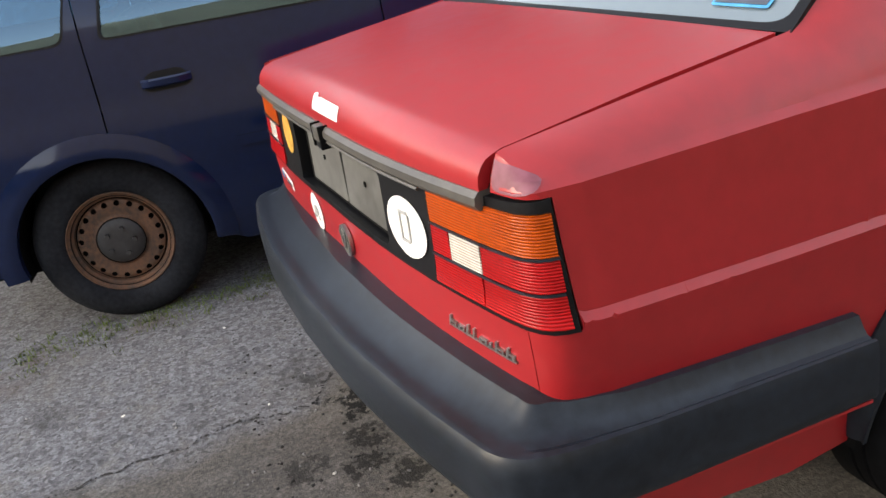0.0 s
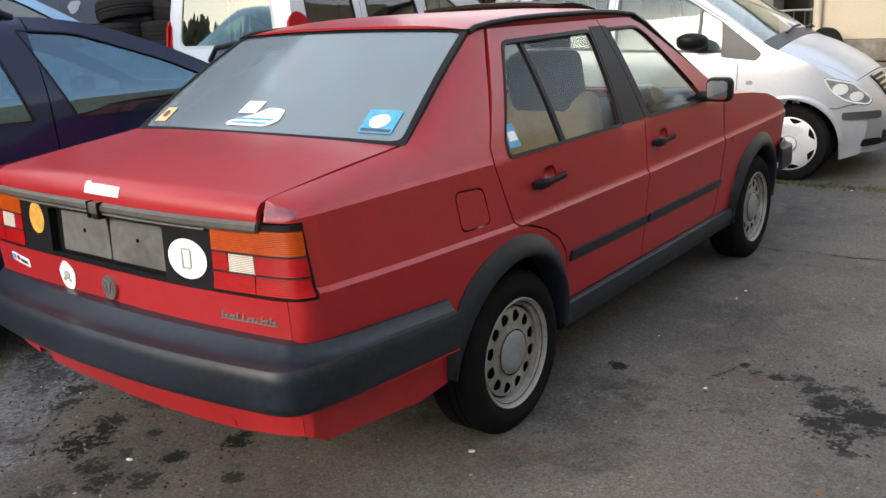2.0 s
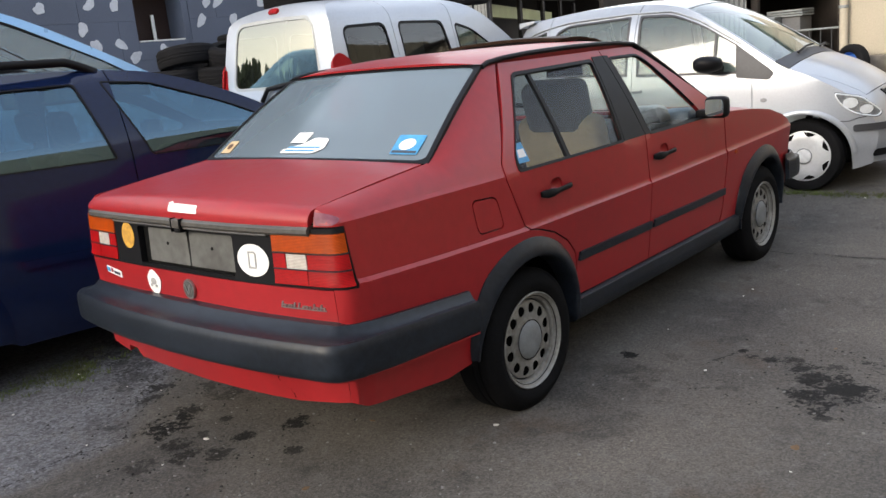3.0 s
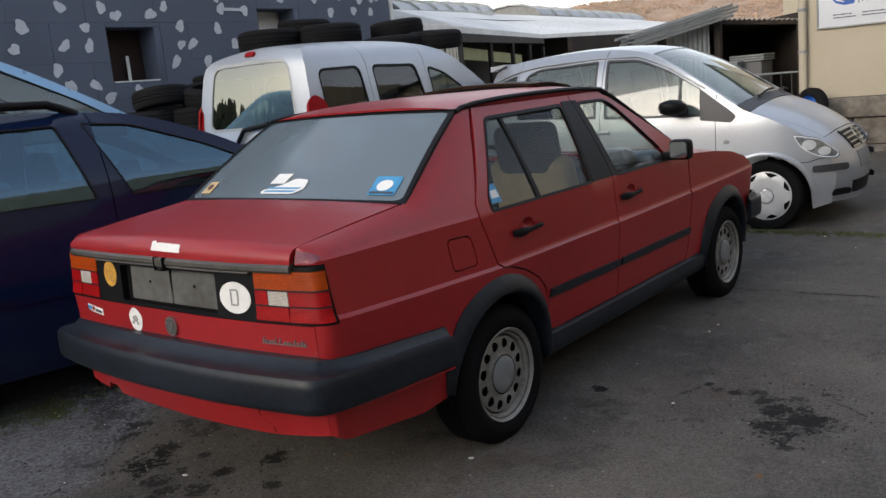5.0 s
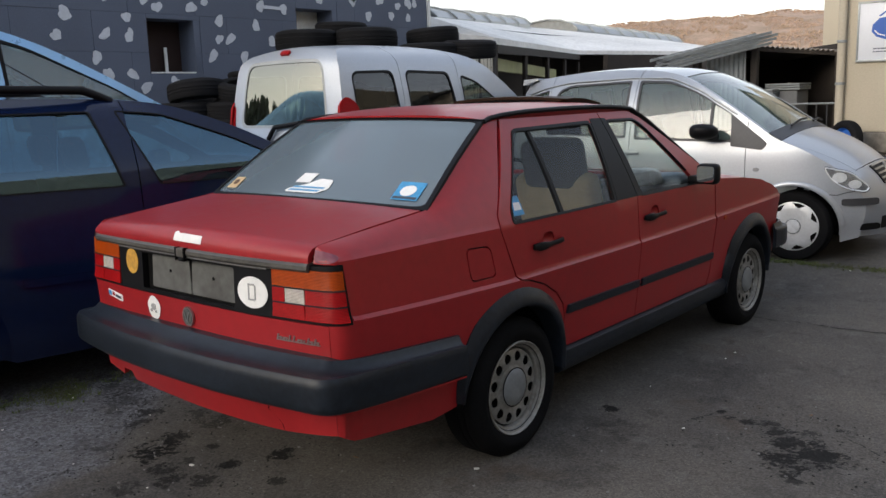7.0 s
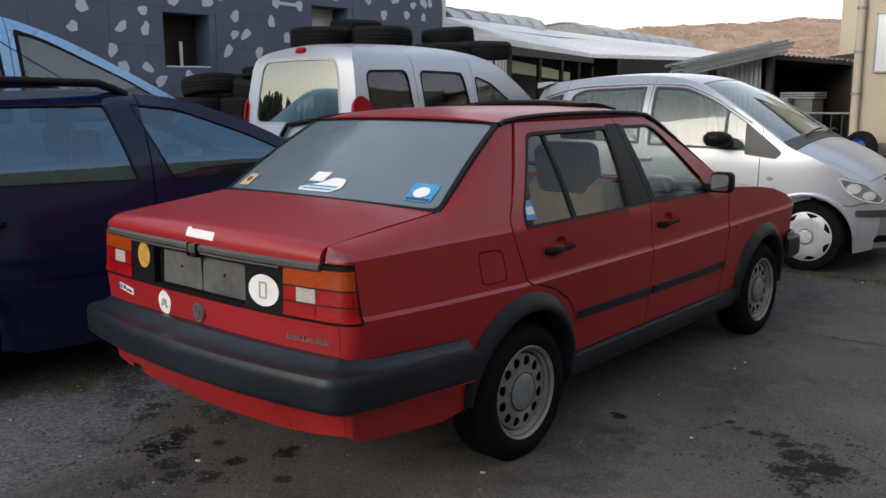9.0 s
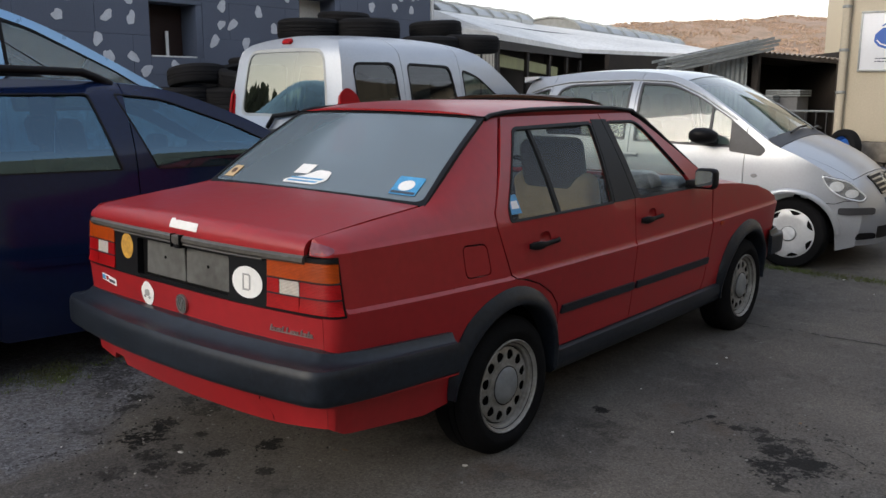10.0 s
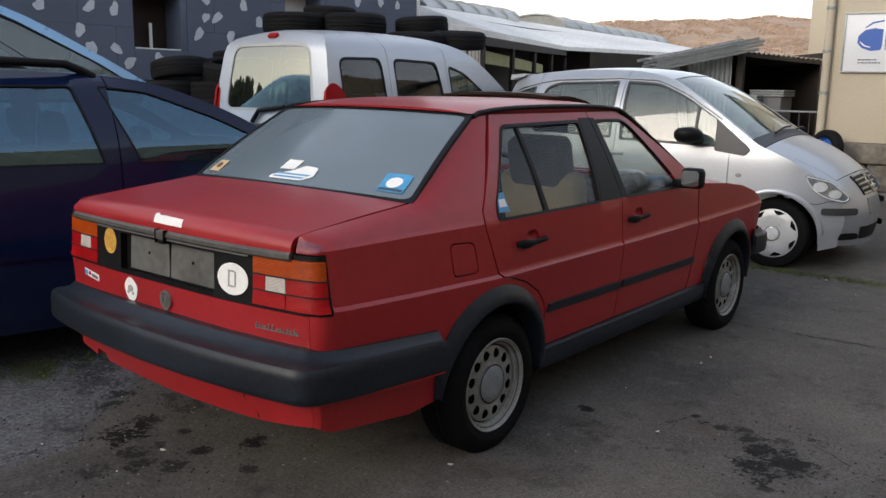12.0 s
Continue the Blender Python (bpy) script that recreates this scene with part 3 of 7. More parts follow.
lid = part("boot_lid", sheet([(-0.647, 0), (0.647, 0), (0.647, 1), (-0.647, 1)], boot, 0.035, (), 0.022, -1), RED, sedan)
garn = [(rear_face(s, 0.932, 0.002), Vector((rear_face(s, .932, 1) - rear_face(s, .932, 0))), Vector((0, 0, 1))) for s in np.linspace(-s_of(0.662), s_of(0.645), 36)]
GS = [(-0.02, -0.014), (0.010, -0.015), (0.017, -0.006), (0.016, 0.006), (0.008, 0.014), (-0.02, 0.014)]
part("boot_garnish", sweep(garn, GS), GARNISH, lid, "weathered grey strip")
lip = [(rear_face(s, 0.914, 0.004), Vector((rear_face(s, .914, 1) - rear_face(s, .914, 0))), Vector((0, 0, 1))) for s in np.linspace(-s_of(0.47), s_of(0.46), 30)]
part("garnish_lip", sweep(lip, [(-0.01, -0.003), (0.009, -0.003), (0.011, 0.0), (0.009, 0.003), (-0.01, 0.003)]), GARNISH, lid)
part("boot_latch", rbox(-0.026, 0.020, -0.999, -0.965, 0.914, 0.947, 0.005), GARNISH, lid)
part("latch_knob", rbox(-0.020, 0.012, -0.997, -0.965, 0.897, 0.916, 0.006), RUBBER, lid)
for gx in (-0.033, 0.020):
    part("boot_latch_groove", rbox(gx, gx + 0.006, -0.9985, -0.965, 0.900, 0.949, 0.001), DARK, lid)
# black panel with the empty plate recess
SP = s_of(0.482)
hole = soft([(-s_of(0.300), 0.762), (s_of(0.288), 0.762), (s_of(0.282), 0.902), (-s_of(0.310), 0.902)], 0.012)
part("plate_surround", sheet([(-SP, 0.747), (SP, 0.747), (SP, 0.919), (-SP, 0.919)], lambda s, z: rear_face(s, z, 0.003), 0.04, [hole], 0.03, 1, 0.03), RUBBER, lid, "black plastic panel")
for a, b in ((-0.268, -0.003), (0.003, 0.280)):
    pl = part("plate_holder", sheet(soft([(a, 0.768), (b, 0.768), (b - 0.006, 0.897), (a + 0.006, 0.897)], 0.01), lambda s, z: rear_face(s, z, -0.018), 0.03, (), 0.006, 1, 0.02), PLATE, lid, "bare grey plate holder")
    c = (a + b) / 2
    part("screw", sheet(ellipse(c, 0.842, 0.006, 0.006, 10), lambda s, z: rear_face(s, z, -0.018), 0.01, (), 0.002, 1, lift=0.003), DARK, pl)
# tail lamps
X0, X1 = s_of(0.486), HALF + 0.082
for sg in (1, -1):
    lamp = part("tail_lamp", sheet([(sg * (X0 - 0.010), 0.748), (sg * (X1 + 0.003), 0.748), (sg * (X1 - 0.014), 0.943), (sg * (X0 - 0.010), 0.930)][::sg],
                                   lambda s, z: rear_face(s, z, 0.003), 0.03,
                                   [[(sg * (X0 - 0.002), 0.756), (sg * (X1 - 0.006), 0.756), (sg * (X1 - 0.023), 0.924), (sg * (X0 - 0.002), 0.919)][::sg]], 0.02, 1, 0.02), RUBBER, sedan,
                "ribbed orange, clear and red tail lamp with black gasket")
    fn = lambda s, z: rear_face(s, z, 0.002 + 0.004)
    mid1, mid2 = X0 + 0.058, X0 + 0.145
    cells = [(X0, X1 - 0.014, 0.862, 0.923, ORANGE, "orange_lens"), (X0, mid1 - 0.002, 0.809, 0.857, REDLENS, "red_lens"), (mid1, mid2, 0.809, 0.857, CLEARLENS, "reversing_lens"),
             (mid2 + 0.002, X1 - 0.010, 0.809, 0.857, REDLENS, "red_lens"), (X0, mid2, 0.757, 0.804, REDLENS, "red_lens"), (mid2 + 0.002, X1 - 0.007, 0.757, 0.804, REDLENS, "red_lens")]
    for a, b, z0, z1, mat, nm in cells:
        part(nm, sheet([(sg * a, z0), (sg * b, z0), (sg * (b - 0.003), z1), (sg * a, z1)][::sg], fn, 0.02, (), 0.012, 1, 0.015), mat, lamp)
    for zz in (0.8595, 0.8068):
        part("lamp_divider", sheet([(sg * X0, zz - 0.0018), (sg * (X1 - 0.010), zz - 0.0018), (sg * (X1 - 0.012), zz + 0.0018), (sg * X0, zz + 0.0018)][::sg], lambda s, z: rear_face(s, z, 0.009), 0.03, (), 0.016, 1, 0.02), TRIM, lamp)
    part("lamp_backing", sheet([(sg * X0, 0.75), (sg * X1, 0.75), (sg * (X1 - 0.01), 0.925), (sg * X0, 0.925)][::sg], lambda s, z: rear_face(s, z, -0.008), 0.04, (), 0, 1), TRIM, lamp)
# bumper
BS = [(-1.05, 0.080), (-0.86, 0.080), (-0.80, 0.073), (-0.68, 0.060), (-0.50, 0.048), (-0.32, 0.044), (-0.20, 0.048), (-0.10, 0.046), (-0.03, 0.034), (-0.002, 0.014), (0.0, -0.048), (-0.02, -0.060), (-0.08, -0.070), (-0.18, -0.075), (-1.05, -0.076)]
ring = []
BK = np.array([tuple(p) for p in smooth_path([(0, -1.122), (0.3, -1.112), (0.55, -1.085), (0.70, -1.060), (0.768, -1.044), (0.808, -1.012), (0.827, -0.960), (0.832, -0.90), (0.833, -0.7), (0.832, -0.5), (0.830, -0.36)], 8)])
for i in range(2 * len(BK) - 1):
    sg, k = (1, len(BK) - 1 - i) if i < len(BK) else (-1, i - len(BK) + 1)
    x, y = BK[k]
    zc = lerp(y, [-1.12, -0.95, -0.36], [0.565, 0.556, 0.518])
    inward = Vector((max(x - 0.70, 0.0), min(y + 0.90, 0.0), 0))     # towards the body that it is set against
    reach = inward.length
    inward.normalize()
    ring.append((Vector((sg * x, y, zc)), Vector((sg * inward.x, inward.y, 0)), Vector((0, 0, 1)), y, reach))
wide = lambda y: lerp(y, [-1.12, -0.95, -0.8, -0.36], [0.125, 0.105, 0.060, 0.050])
part("rear_bumper", sweep([r[:3] for r in ring], lambda i: [(-ring[i][4] if a < -1 else a * wide(ring[i][3]), b * lerp(ring[i][3], [-0.8, -0.36], [1.0, 0.93])) for a, b in BS]), TRIM, sedan, "thick dark grey plastic bumper", angle=28)
part("bumper_underlip", sweep([r[:3] for r in ring], lambda i: [(a * wide(ring[i][3]), b) for a, b in ((-0.9, -0.07), (-0.22, -0.074), (-0.22, -0.080), (-0.9, -0.084))]), RED, sedan)
usf = list(np.linspace(2.84, 2.92, 4)) + list(np.linspace(2.94, 3.18, 9)) + list(np.linspace(3.22, FRONT, 8))
ringf = []
for u, sg in [(u, 1) for u in usf] + [(u, -1) for u in usf[::-1][1:]]:
    x, y, nx, ny = plan(u)
    ringf.append((Vector((sg * x, y, 0.50)), Vector((sg * nx, ny, 0)), Vector((0, 0, 1)), u))
part("front_bumper", sweep([r[:3] for r in ringf], lambda i: [((a + 1) * lerp(ringf[i][3], [2.84, 3.0, 3.2], [0.022, 0.05, 0.08]), b) for a, b in BS]), TRIM, sedan, angle=60)
front_face = lambda s, z: Vector((math.copysign(body(FRONT - abs(s), z).x, s) if s else 0, body(FRONT - abs(s), z).y, z))
HF = FRONT - 3.02
part("front_panel", sheet([(-HF, 0.35), (HF, 0.35), (HF, 0.755), (-HF, 0.755)], front_face, 0.05, (), 0.02, -1), RUBBER, sedan)
for sg in (1, -1):
    part("headlamp", sheet([(sg * 0.40, 0.60), (sg * 0.68, 0.60), (sg * 0.68, 0.735), (sg * 0.40, 0.735)][::sg], front_face, 0.03, (), 0.02, -1, lift=0.01), CLEARLENS, sedan)
# bonnet, screens and roof
def bonnet(x, y):
    k = (x / 0.70) ** 2
    return Vector((x, y - 0.05 * k * lerp(y, [1.98, 3.1], [0.3, 1.2]), lerp(y, [1.9, 2.1, 2.35, 2.6, 2.82, 2.96, 3.03, 3.09], [0.962, 0.958, 0.940, 0.906, 0.858, 0.812, 0.782, 0.756]) + 0.012 * (1 - k)
                   - lerp(abs(x), [0.66, 0.755], [0, 0.02])))


part("bonnet", sheet([(-0.75, 1.95), (0.75, 1.95), (0.745, 2.8), (0.70, 3.08), (-0.70, 3.08), (-0.745, 2.8)], bonnet, 0.06, (), 0.02, 1), RED, sedan)


def roof(x, y):
    e = top_edge(y)
    k = (x / e.x) ** 2
    return Vector((x, y + 0.05 * (1 - k) * lerp(y, [0.1, 0.7, 1.32], [-1, 0, 1.2]), e.z + 0.034 * (1 - k * k) * lerp(y, [0.1, 0.3, 1.1, 1.32], [0.75, 1, 1, 0.75])))


part("roof", sheet([(-0.566, 0.10), (0.566, 0.10), (0.572, 0.7), (0.570, 1.32), (-0.570, 1.32), (-0.572, 0.7)], roof, 0.05, (), 0.03, 1), RED, sedan)


def rear_screen(x, t):
    w = lerp(t, [0, 1], [0.664, 0.566])
    k = (x / w) ** 2
    return Vector((x, lerp(t, [0, 1], [-0.385, 0.098]) - 0.052 * (1 - k), lerp(t, [0, 1], [1.050, 1.364]) + 0.014 * (1 - k) + 0.012 * math.sin(math.pi * t)))


RS = [(-0.664, 0), (0.664, 0), (0.566, 1), (-0.566, 1)]
inner = soft([(-0.648, 0.026), (0.648, 0.026), (0.552, 0.965), (-0.552, 0.965)], [0.05] * 4)
rw = part("rear_window", sheet(inner, rear_screen, 0.06, (), 0, 1, lift=-0.002), TINTED, sedan, "grey-blue dusty rear window glass")
rw.visible_shadow = False
part("window_gasket", sheet([(a * 1.01, b) for a, b in RS], rear_screen, 0.06, [inner], 0.015, 1, 0.04, lift=0.003), RUBBER, rw)


def windscreen(x, t):
    w = lerp(t, [0, 1], [0.71, 0.575])
    k = (x / w) ** 2
    return Vector((x, lerp(t, [0, 1], [1.975, 1.325]) + 0.06 * (1 - k), lerp(t, [0, 1], [0.955, 1.368]) + 0.012 * (1 - k)))


ws = part("windscreen", sheet([(-0.69, 0.02), (0.69, 0.02), (0.555, 0.97), (-0.555, 0.97)], windscreen, 0.07, (), 0, -1), GLASS, sedan)
ws.visible_shadow = False
part("windscreen_gasket", sheet([(-0.725, -0.02), (0.725, -0.02), (0.585, 1.0), (-0.585, 1.0)], windscreen, 0.07, [[(-0.68, 0.03), (0.68, 0.03), (0.548, 0.96), (-0.548, 0.96)]], 0.02, -1, 0.05, lift=-0.003), RUBBER, sedan)
# tilted glass roof panel
def roof_panel(x, y):
    w = (y - 0.98) / 0.42
    return roof(x * 0.99, y) + Vector((0.0, 0.0, 0.010 + 0.026 * math.sin(math.pi * (0.25 + 0.6 * w)) - 0.012 * (x / 0.37) ** 2))


sr = part("sunroof_panel", sheet(soft([(-0.37, 0.98), (0.37, 0.98), (0.37, 1.40), (-0.37, 1.40)], 0.05), roof_panel, 0.05, (), 0.014, 1, 0.03), BROWNGLASS, sedan, "brown tinted glass roof panel tilted open")
part("sunroof_seal", sheet(soft([(-0.36, 1.0), (0.36, 1.0), (0.36, 1.39), (-0.36, 1.39)], 0.05), lambda x, y: roof_panel(x, y) - Vector((0, 0, 0.016)), 0.05, (), 0.02, 1, 0.03), RUBBER, sr)
# stickers and badges on the tail
def rear_sticker(name, loop, mat, parent, out, label="", step=0.02, depth=0.0012):
    return part(name, sheet(loop, lambda s, z: rear_face(s, z, out), step, (), depth, 1, 0.012), mat, parent, label)


PALEGREY = material("faded_grey_print", (0.34, 0.34, 0.33), 0.6)
st = rear_sticker("oval_country_sticker", ellipse(0.384, 0.825, 0.076, 0.055), WHITE, lid, 0.006, "white oval country sticker with a letter")
for a, b, c, d in ((0.364, 0.370, 0.797, 0.855), (0.370, 0.396, 0.849, 0.855), (0.370, 0.396, 0.797, 0.803), (0.396, 0.402, 0.801, 0.851)):
    rear_sticker("letter_stroke", [(a, c), (b, c), (b, d), (a, d)], PALEGREY, st, 0.0085)
ys = rear_sticker("round_sticker", ellipse(-0.378, 0.860, 0.046, 0.050), YELLOW, lid, 0.006, "faded yellow round sticker")
wsk = rear_sticker("round_sticker", [(-0.240 + (0.044 + 0.002 * math.sin(5 * a)) * math.cos(a), 0.689 + (0.046 + 0.002 * math.sin(4 * a + 1)) * math.sin(a)) for a in np.linspace(0, 6.28, 29)[:-1]], WHITE, sedan, 0.003, "white round sticker")
for cx, cz, rr in ((-0.240, 0.692, 0.017), (-0.258, 0.676, 0.008), (-0.226, 0.674, 0.007)):
    rear_sticker("sticker_print", ellipse(cx, cz, rr, rr * 0.8, 14), PALEGREY, wsk, 0.0055)
hs = rear_sticker("heart_sticker", soft([(-0.605, 0.692), (-0.485, 0.678), (-0.485, 0.706), (-0.605, 0.720)], 0.005), WHITE, sedan, 0.003, "small white bumper sticker")
rear_sticker("sticker_print", [(-0.60, 0.697), (-0.575, 0.694), (-0.575, 0.712), (-0.60, 0.715)], STICKERBLUE, hs, 0.0055)
rear_sticker("sticker_print", ellipse(-0.557, 0.703, 0.009, 0.009, 12), REDLENS, hs, 0.0055)
rear_sticker("sticker_print", [(-0.54, 0.692), (-0.495, 0.687), (-0.495, 0.698), (-0.54, 0.703)], STICKERDARK, hs, 0.0055)
bd = rear_sticker("round_badge", ellipse(0.0, 0.688, 0.034, 0.037), CHROME, sedan, 0.010, "worn grey round badge", 0.02, 0.008)
rear_sticker("badge_ring", ellipse(0.0, 0.688, 0.027, 0.030), PLATE, bd, 0.0115)
for a, b in ((-0.016, -0.002), (0.016, 0.002)):
    rear_sticker("badge_stroke", [(a - 0.004, 0.708), (a + 0.004, 0.708), (b + 0.004, 0.670), (b - 0.004, 0.670)], CHROME, bd, 0.014)
# split in the valance
split = [(0.42 + 0.06 * t + 0.012 * math.sin(9 * t), 0.445 - 0.09 * t ** 2) for t in np.linspace(0, 1, 10)]
part("valance_split", sheet([(a, b) for a, b in split] + [(a + 0.0035, b - 0.003) for a, b in split[::-1]], lambda s, z: rear_face(s, z, (0.035 - max(0, 0.46 - z) * 0.25) * lerp(abs(s), [0.4, HALF], [1, 0])), 0.02, (), 0, 1, lift=0.0015), DARK, sedan, "dark split in the valance")
# model name as plain bars
x = 0.488
for k, wdt in enumerate((0.022, 0.020, 0.013, 0.013, 0.022, 0.010, 0.024, 0.020)):
    hgt = 0.022 if k in (0, 2, 3, 6, 7) else 0.013
    lean_ = 0.32 * hgt
    glyph = rear_sticker("name_badge", [(x, 0.674), (x + 0.0055, 0.674), (x + 0.0055 + lean_, 0.674 + hgt), (x + lean_, 0.674 + hgt)], CHROME, sedan, 0.004, "", 0.02, 0.004)
    if wdt > 0.015:
        rear_sticker("badge_stroke", [(x + wdt - 0.0055, 0.674), (x + wdt, 0.674), (x + wdt + 0.004, 0.687), (x + wdt - 0.0015, 0.687)], CHROME, glyph, 0.004, "", 0.02, 0.004)
        rear_sticker("badge_stroke", [(x + 0.006, 0.683), (x + wdt, 0.683), (x + wdt + 0.001, 0.687), (x + 0.007, 0.687)], CHROME, glyph, 0.004, "", 0.02, 0.004)
    rear_sticker("badge_stroke", [(x + 0.005, 0.674), (x + wdt + 0.006, 0.674), (x + wdt + 0.007, 0.678), (x + 0.006, 0.678)], CHROME, glyph, 0.0036, "", 0.02, 0.004)
    x += wdt + 0.006
part("torn_label", sheet(soft([(-0.066, 0.872), (-0.046, 0.865), (-0.036, 0.882), (-0.016, 0.878), (0.108, 0.882), (0.108, 0.946), (-0.066, 0.942)], 0.004), boot, 0.03, (), 0.001, -1, 0.02, lift=0.002), WHITE, lid, "torn white label")


def screen_sticker(name, loop, mat, label="", lift=0.002, holder=None):
    return part(name, sheet(loop, rear_screen, 0.04, (), 0.0006, 1, 0.03, lift=lift), mat, holder or rw, label)


b1 = screen_sticker("square_sticker", soft([(0.475, 0.075), (0.595, 0.075), (0.585, 0.245), (0.465, 0.245)], 0.008), STICKERBLUE, "pale blue square sticker")
screen_sticker("sticker_print", ellipse(0.528, 0.16, 0.035, 0.05, 14), WHITE, lift=0.0035, holder=b1)
screen_sticker("sticker_print", [(0.48, 0.085), (0.588, 0.085), (0.588, 0.105), (0.48, 0.105)], STICKERDARK, lift=0.0035, holder=b1)
b2 = screen_sticker("label_sticker", soft([(-0.12, 0.07), (0.08, 0.07), (0.13, 0.12), (0.12, 0.21), (0.04, 0.22), (-0.01, 0.16), (-0.12, 0.10)], 0.02), WHITE, "white paper label behind the rear window")
screen_sticker("sticker_print", [(-0.10, 0.085), (0.08, 0.085), (0.09, 0.10), (-0.09, 0.10)], STICKERBLUE, lift=0.0035, holder=b2)
screen_sticker("sticker_print", [(-0.09, 0.115), (0.10, 0.115), (0.11, 0.13), (-0.08, 0.13)], STICKERBLUE, lift=0.0035, holder=b2)
screen_sticker("label_sticker", [(-0.10, 0.17), (-0.01, 0.17), (0.0, 0.27), (-0.09, 0.27)], WHITE, "white paper label with printed square")
b3 = screen_sticker("small_sticker", [(-0.59, 0.075), (-0.51, 0.075), (-0.505, 0.20), (-0.575, 0.20)], material("faded_tan_paper", (0.55, 0.40, 0.22), 0.6), "small faded tan sticker")
screen_sticker("sticker_print", ellipse(-0.545, 0.14, 0.02, 0.03, 12), RUST, lift=0.0035, holder=b3)
sd = part("window_sticker", sheet([(0.045, 0.985), (0.115, 0.985), (0.105, 1.06), (0.055, 1.06)], door_skin, 0.03, (), 0.0006, 1, lift=-0.007), STICKERBLUE, sedan, "small blue sticker inside the side window")
part("sticker_print", sheet([(0.055, 1.005), (0.105, 1.005), (0.100, 1.035), (0.06, 1.035)], door_skin, 0.03, (), 0.0006, 1, lift=-0.0055), WHITE, sd)
# cabin
part("floor_pan", rbox(-0.68, 0.68, 0.36, 2.1, 0.20, 0.36, 0.03), DARK, sedan)
part("boot_floor", rbox(-0.60, 0.60, -0.84, -0.35, 0.31, 0.42, 0.03), DARK, sedan)
# unseen axle and tank, added to block light under the car
part("rear_axle", rbox(-0.60, 0.60, -0.03, 0.09, 0.22, 0.31, 0.03), DARK, sedan)
part("fuel_tank", rbox(-0.45, 0.45, 0.10, 0.35, 0.20, 0.34, 0.04), DARK, sedan)
part("engine_bay", rbox(-0.66, 0.66, 2.11, 3.0, 0.22, 0.60, 0.04), DARK, sedan)
part("rear_shelf", rbox(-0.62, 0.62, -0.40, 0.02, 0.93, 0.985, 0.01), CLOTH, sedan)


def seat(parent, x, y, w, mat, rest=True):
    s = part("seat_cushion", rbox(x - w, x + w, y, y + 0.50, 0.42, 0.58, 0.05, 3), mat, parent)
    part("seat_backrest", rbox(-w, w, -0.07, 0.07, 0.0, 0.56, 0.05, 3, None, Matrix.Translation((x, y + 0.02, 0.52)) @ pose(0, 0, 0, 14)), mat, parent)
    if rest:
        part("headrest", rbox(-0.14, 0.14, -0.05, 0.05, 0.0, 0.17, 0.035, 3, None, Matrix.Translation((x, y - 0.13, 1.11)) @ pose(0, 0, 0, 10)), CLOTH if mat == BEIGE else mat, parent)
        for dx in (-0.05, 0.05):
            part("headrest_post", tube([(x + dx, y - 0.10, 1.05), (x + dx, y - 0.125, 1.13)], 0.006, 6), CHROME, parent)


for x in (0.36, -0.36):
    seat(sedan, x, 1.05, 0.23, BEIGE, rest=False)
    part("seat_cover", rbox(-0.165, 0.165, -0.075, 0.075, 0.0, 0.27, 0.05, 3, None, Matrix.Translation((x, 0.958, 0.975)) @ pose(0, 0, 0, 14)), COVERCLOTH, sedan, "dark cloth over the seat top")
seat(sedan, 0.0, 0.16, 0.54, CLOTH, rest=False)
part("dashboard", rbox(-0.70, 0.70, 1.62, 1.98, 0.66, 0.935, 0.05, 3), CLOTH, sedan)
wheel_pts = [Vector((-0.36 + 0.18 * math.cos(a), 1.52 + 0.07 * math.sin(a), 0.90 + 0.165 * math.sin(a))) for a in np.linspace(0, 2 * math.pi, 28)[:-1]]
part("steering_wheel", tube(wheel_pts, 0.014, 8, closed=True), RUBBER, sedan)
part("inside_mirror", rbox(-0.11, 0.11, -0.012, 0.012, -0.035, 0.035, 0.012, 2, None, Matrix.Translation((0.02, 1.54, 1.252)) @ pose(0, 0, 0, 10, 0, 8)), RUBBER, sedan)
part("inside_mirror_stalk", tube([(0.02, 1.55, 1.24), (0.02, 1.50, 1.30), (0, 1.47, 1.33)], 0.007, 6), RUBBER, sedan)


def crumple(bm, amount, scale, seed):
    bmesh.ops.subdivide_edges(bm, edges=bm.edges[:], cuts=2, use_grid_fill=True)
    for v in bm.verts:
        v.co += amount * noise.noise_vector(v.co * scale + Vector((seed, 0, 0)))
    return bm


bag = thing("plastic_bag", "crumpled pale plastic bag lying on the dashboard", "bag")
part("bag_body", crumple(rbox(0.28, 0.54, 1.63, 1.78, 0.93, 1.02, 0.035, 2), 0.028, 14, 1), material("clear_plastic", (0.42, 0.40, 0.38), 0.3, vary=0.2, grain=40, blot=10, coat=0.4), bag, angle=15)
cloth = thing("folded_cloth", "pale blue folded cloth on the dashboard", "cloth")
part("cloth_body", crumple(rbox(0.42, 0.64, 1.76, 1.89, 0.935, 0.99, 0.025, 2), 0.012, 12, 4), material("pale_blue_cloth", (0.38, 0.46, 0.56), 0.85, vary=0.15, grain=60, blot=8), cloth, angle=25)


# ---- the other vehicles, each with its rear axle's middle at the origin, x to its right, y ahead ----
def make_side(width, y0, y1, prof, rounding=0.14, power=8):
    yc, half = (y0 + y1) / 2, (y1 - y0) / 2

    def fn(y, z):
        t = min(abs(y - yc) / half, 1.02)
        return Vector((width * (1 - rounding * t ** power) - lerp(z, [p[0] for p in prof], [p[1] for p in prof]), y, z))
    return fn


